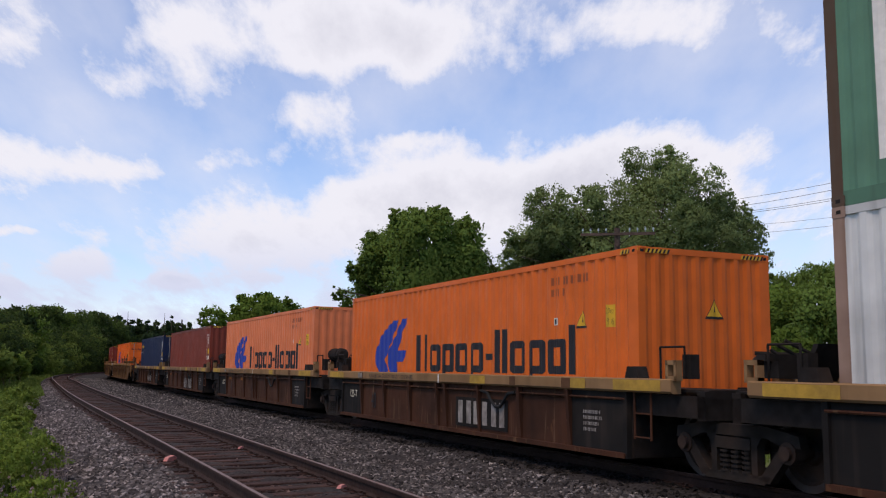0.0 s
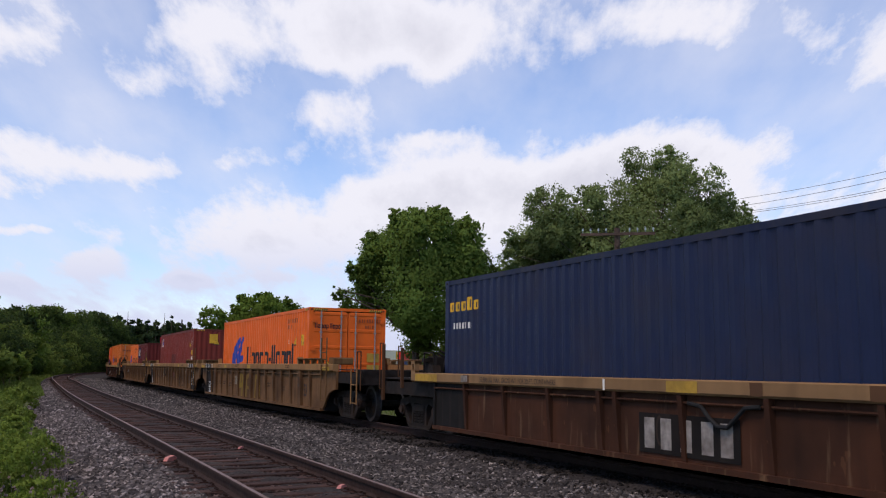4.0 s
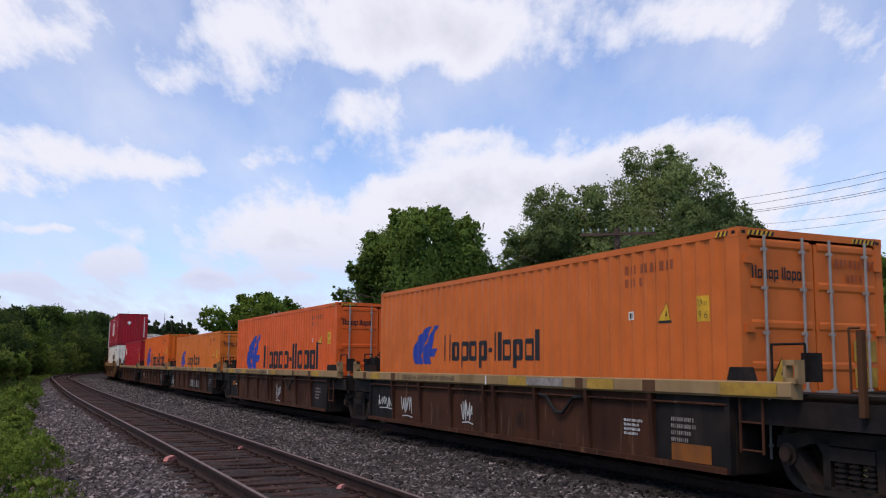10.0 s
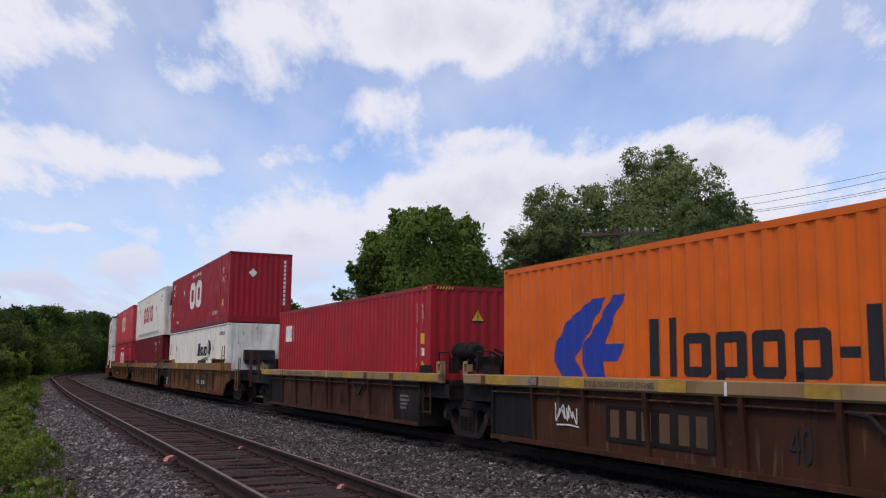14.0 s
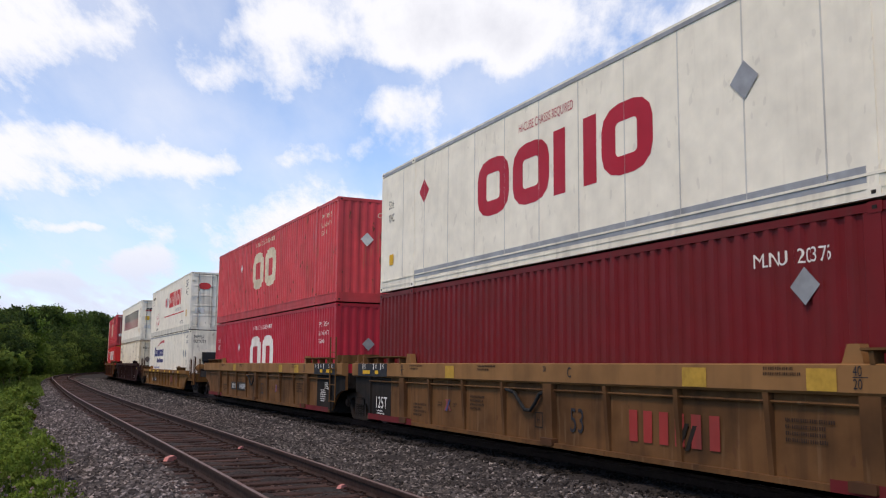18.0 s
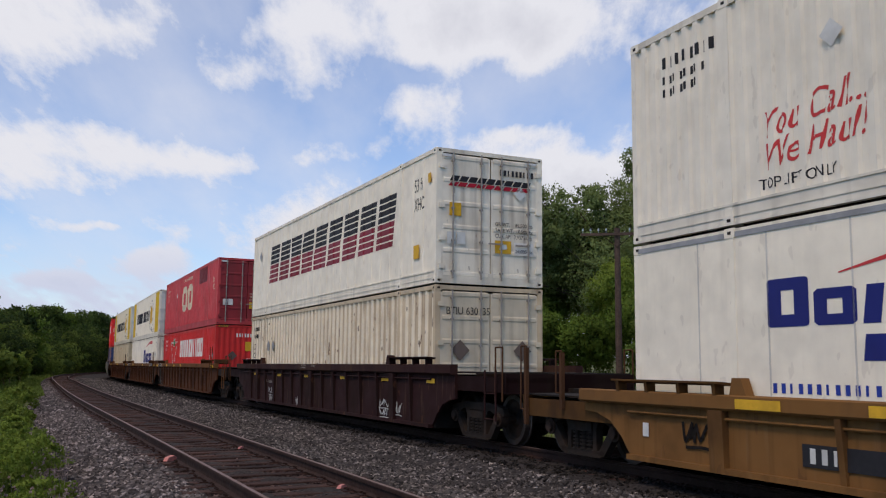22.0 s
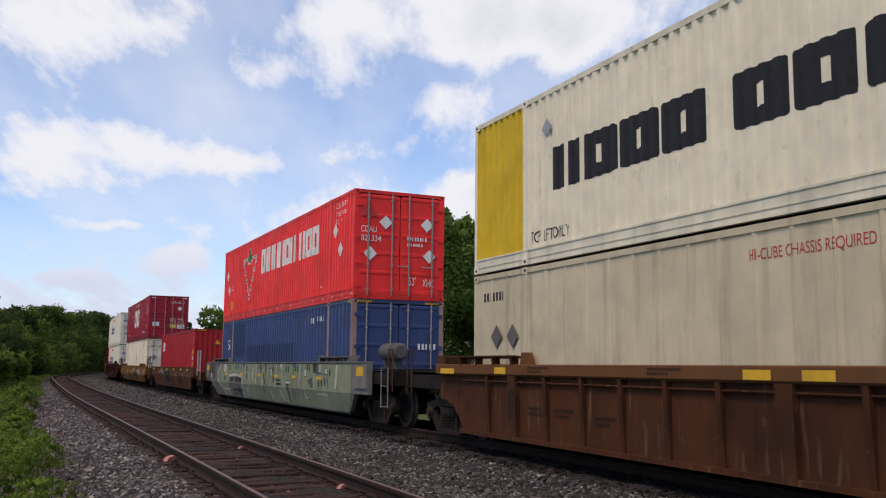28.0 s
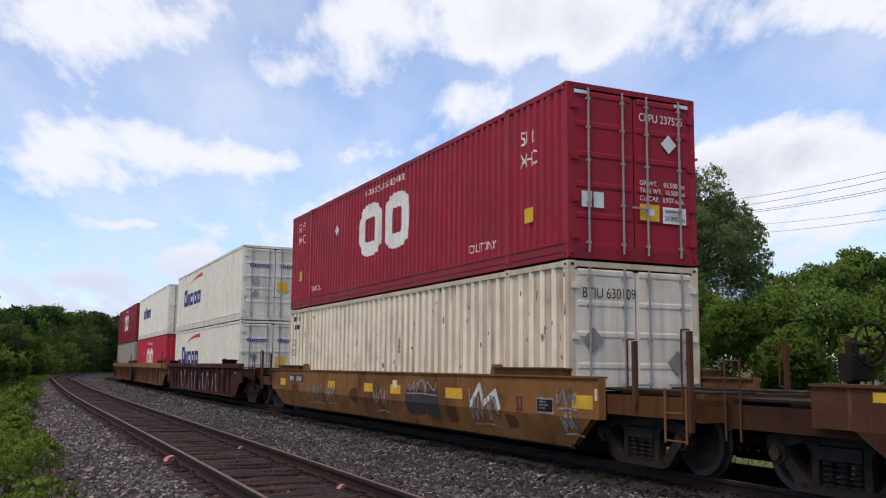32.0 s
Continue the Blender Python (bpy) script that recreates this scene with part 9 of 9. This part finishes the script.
def grass(name, label, mat, *spans):
    vs, fs, k = [], [], 0
    for sp in spans:
        v, f = blades(*sp)
        vs.append(v)
        fs += [tuple(q + k for q in t) for t in f]
        k += len(v)
    return tagged(new(name, mesh_of(name, np.concatenate(vs), fs, [mat])), label, "grass", kind="stuff")


grass("grass", "tall green grass beside the gravel shoulder", GRASS, (34000, 6, 42, -12.0, -8.75, 0.2, 0.75, 0.010), (20000, 36, 110, -15, -8.7, 0.25, 0.7, 0.026), (9000, 8, 60, -20, -11, 0.3, 0.7, 0.025), (12000, 6, 50, 4.0, 14, 0.2, 0.55, 0.018), (5000, 50, 120, 3.6, 20, 0.2, 0.6, 0.04), (16000, 90, 240, -24, -7.75, 0.25, 0.7, 0.05), (14000, 52, 130, -9.4, -7.7, 0.15, 0.45, 0.024), (22000, 55, 150, -26, -9, 0.25, 0.65, 0.045), (9000, -16, 7, -15, -9.3, 0.15, 0.5, 0.014), (6000, 10, 120, -45, -20, 0.3, 0.8, 0.05))
grass("dry_weeds", "dry pinkish weeds in seed at the edge of the gravel", DRY, (1500, 9, 22, -11, -9.2, 0.15, 0.4, 0.005, 0.9), (700, 20, 50, -11.5, -9.0, 0.2, 0.5, 0.010, 0.8))


def weed_clumps():
    """Bushy weeds at the edge of the gravel, each clump of its own height."""
    r = random.Random(17)
    for k in range(84):
        s = 12.0 + 40 * (k / 83) ** 1.4 + r.uniform(-0.5, 0.5)
        lat = -8.75 - r.random() ** 1.4 * (1.7 + 0.03 * s) + 0.012 * max(0, s - 22)
        x, y, _ = line_at(s, lat)
        x, y = float(x), float(y)
        h = r.uniform(0.4, 0.95) * (1.0 if s > 14 else 0.6)
        z = max(gz(x, y), float(bed_height(s, lat)) if lat > -9.6 else -9)
        base = tagged(new("weed"), "bushy green weed at the edge of the gravel", "weed", "weeds beside the siding")
        base.location = (x, y, z)
        lobes = [(r.uniform(-0.3, 0.3), r.uniform(-0.35, 0.35), h * r.uniform(0.3, 0.85), r.uniform(0.14, 0.26), r.uniform(0.14, 0.26), h * r.uniform(0.2, 0.35)) for j in range(6)]
        v, f, normal = leaf_cloud(lobes, 1100, 0.026 if s < 20 else 0.042, 0.2)
        part("leaves", leaf_mesh("leaves", v, f, normal, LEAF_LIGHT if k % 4 else LEAF_SUN), base)
        o = Solid()
        for l in lobes:
            o.tube((l[0] * 0.3, l[1] * 0.3, -0.08), (l[0], l[1], l[2]), 0.008, 4, 0, 0.004)
        part("stems", o.mesh("stems", GRASS), base)


def seed_heads():
    """Thin dry stems, each with a loose tuft of pale pink seed."""
    n = 1500
    s = 7.6 + 10.5 * prng.random(n) ** 1.2
    lat = -8.45 - 2.3 * prng.random(n)
    x, y, _ = line_at(s, lat)
    z = ground_height(x, y)
    z = np.maximum(z, np.where(lat > -9.6, bed_height(s, lat), -1e9))
    h = 0.14 + 0.34 * prng.random(n) ** 1.5
    lx, ly = prng.normal(size=n) * 0.10, prng.normal(size=n) * 0.10
    lobes = [(a + p, b + q, c + d, 0.03, 0.03, 0.05) for a, b, c, d, p, q in zip(x, y, z, h, lx, ly)]
    v, f, _ = leaf_cloud(lobes, 17000, 0.014, 0.1)
    w = 0.002
    stem = np.stack([np.stack([x - w, y, z - 0.05], -1), np.stack([x + w, y, z - 0.05], -1), np.stack([x + lx + w * 0.6, y + ly, z + h], -1), np.stack([x + lx - w * 0.6, y + ly, z + h], -1)], 1).reshape(-1, 3)
    g = np.arange(4 * n).reshape(-1, 4) + len(v)
    return tagged(new("seed_heads", mesh_of("seed_heads", np.concatenate([v, stem]), np.concatenate([f, g]), [SEED])), "pale pink seed heads on dry stems beside the gravel", "weeds", kind="stuff")


SEED = leaf_material("dry_seed", (0.22, 0.16, 0.14), (0.42, 0.32, 0.30), 0.8, 0.8)
weed_clumps()
seed_heads()

# ---- telegraph pole and wires ----
POLE_WOOD = material("pole_wood", (0.085, 0.058, 0.045), 0.85, 0, 0.3, 12, (0.05, 0.04, 0.035), 0.5, 2.0, 0.008)


def telegraph_pole():
    az, el = bearing(1092, 404)
    x, y = at_view(az, 40.0)
    z = gz(x, y)
    top = EYE[2] + 40 * math.tan(radians(el))
    base = tagged(new("telegraph_pole"), "weathered wooden telegraph pole with a crossarm", "utility pole")
    base.matrix_basis = pose(x, y, z, 0, 0, -34.2)
    h = top - z
    part("pole", Solid().tube((0, 0, -0.5), (0, 0, h), 0.16, 12, 0, 0.12).mesh("pole", POLE_WOOD), base)
    part("crossarm", Solid().box(-1.55, 1.6, -0.20, -0.10, h - 0.34, h - 0.22).mesh("crossarm", POLE_WOOD), base)
    pin = Solid().tube((0, 0, 0), (0, 0, 0.10), 0.014, 6).tube((0, 0, 0.09), (0, 0, 0.20), 0.045, 8, 0, 0.03).mesh("insulator", material("glass_insulator", (0.30, 0.36, 0.36), 0.2))
    for k in range(10):
        if k in (4, 5):
            continue
        part("insulator", pin, base).matrix_local = pose(-1.45 + k * 0.33, -0.15, h - 0.22)
    brace = Solid().tube((-0.6, -0.14, h - 0.34), (0, -0.14, h - 0.85), 0.018, 6).tube((0.6, -0.14, h - 0.34), (0, -0.14, h - 0.85), 0.018, 6)
    part("brace", brace.mesh("brace", CAST), base)


telegraph_pole()
WIRE = material("weathered_wire", (0.12, 0.12, 0.125), 0.6, 0.3, 0.1, 5)
for x0, y0, x1, y1, r_ in ((1310, 352, 1700, 271, 0.016), (1310, 365, 1700, 283, 0.018), (1310, 376, 1700, 303, 0.016), (1310, 379, 1700, 308, 0.016), (1310, 400, 1700, 350, 0.012), (1310, 415, 1700, 365, 0.012)):
    o = Solid()
    pts = []
    for k in range(9):
        f = k / 8
        px, py = x0 + (x1 - x0) * f, y0 + (y1 - y0) * f + 6 * (4 * f * (1 - f))
        d = 78 - 26 * f
        az, el = bearing(px, py)
        ax, ay = at_view(az, d)
        pts.append(Vector((ax, ay, EYE[2] + d * math.tan(radians(el)))))
    for p, q in zip(pts, pts[1:]):
        o.tube(p, q, r_, 5)
    tagged(new("overhead_wire", o.mesh("overhead_wire", WIRE)), "thin overhead wire crossing above the trees", "wire", "overhead wires")

# a scrap of faded pink tape by the siding's rail
# a slender mast far along the line
az, el = bearing(322, 566)
x, y = at_view(az, 120)
mast_z = gz(x, y)
mast = tagged(new("signal_mast"), "thin dark mast far along the line", "mast")
mast.location = (x, y, mast_z)
part("pole", Solid().tube((0, 0, -0.3), (0, 0, EYE[2] + 120 * math.tan(radians(el)) - mast_z), 0.11, 10, 0, 0.08).mesh("pole", DARK_STEEL), mast)
part("lamp_head", Solid().box(-0.16, 0.16, -0.14, 0.14, 4.6, 5.3, c=0.03).mesh("lamp_head", DARK_STEEL), mast)
TAPE = material("faded_tape", (0.50, 0.20, 0.17), 0.7, 0, 0.2, 20)
for s, lat, size in ((15.9, -SIDING - 0.87, 1.0), (17.6, -SIDING + 0.66, 0.55), (11.6, -SIDING + 0.62, 0.6)):
    x, y, _ = line_at(s, lat)
    tape = tagged(new("marker_tape", Solid().prism([(-0.10, 0.0), (0.07, 0.0), (0.12, 0.03), (0.05, 0.085), (-0.06, 0.06)], -0.05, 0.05).mesh("marker_tape", TAPE)), "faded pink marker tape on a tie beside the rail", "marker", "markers by the siding")
    tape.matrix_basis = pose(x, y, float(line_z(s)) - 0.105, 0, 0, 30) @ Matrix.Scale(size, 4)

# ---- last: the pieces of the tracks ----
track("track_siding", "rusty railway siding on dark wooden ties", -SIDING, 0.065, -14.0, 320.0, 290, "worn rail with rusty sides")
track("track_main", "railway track under the train", 0.0, 0.0, -14.0, 640.0, 110, "rail polished by wheels")
motions()
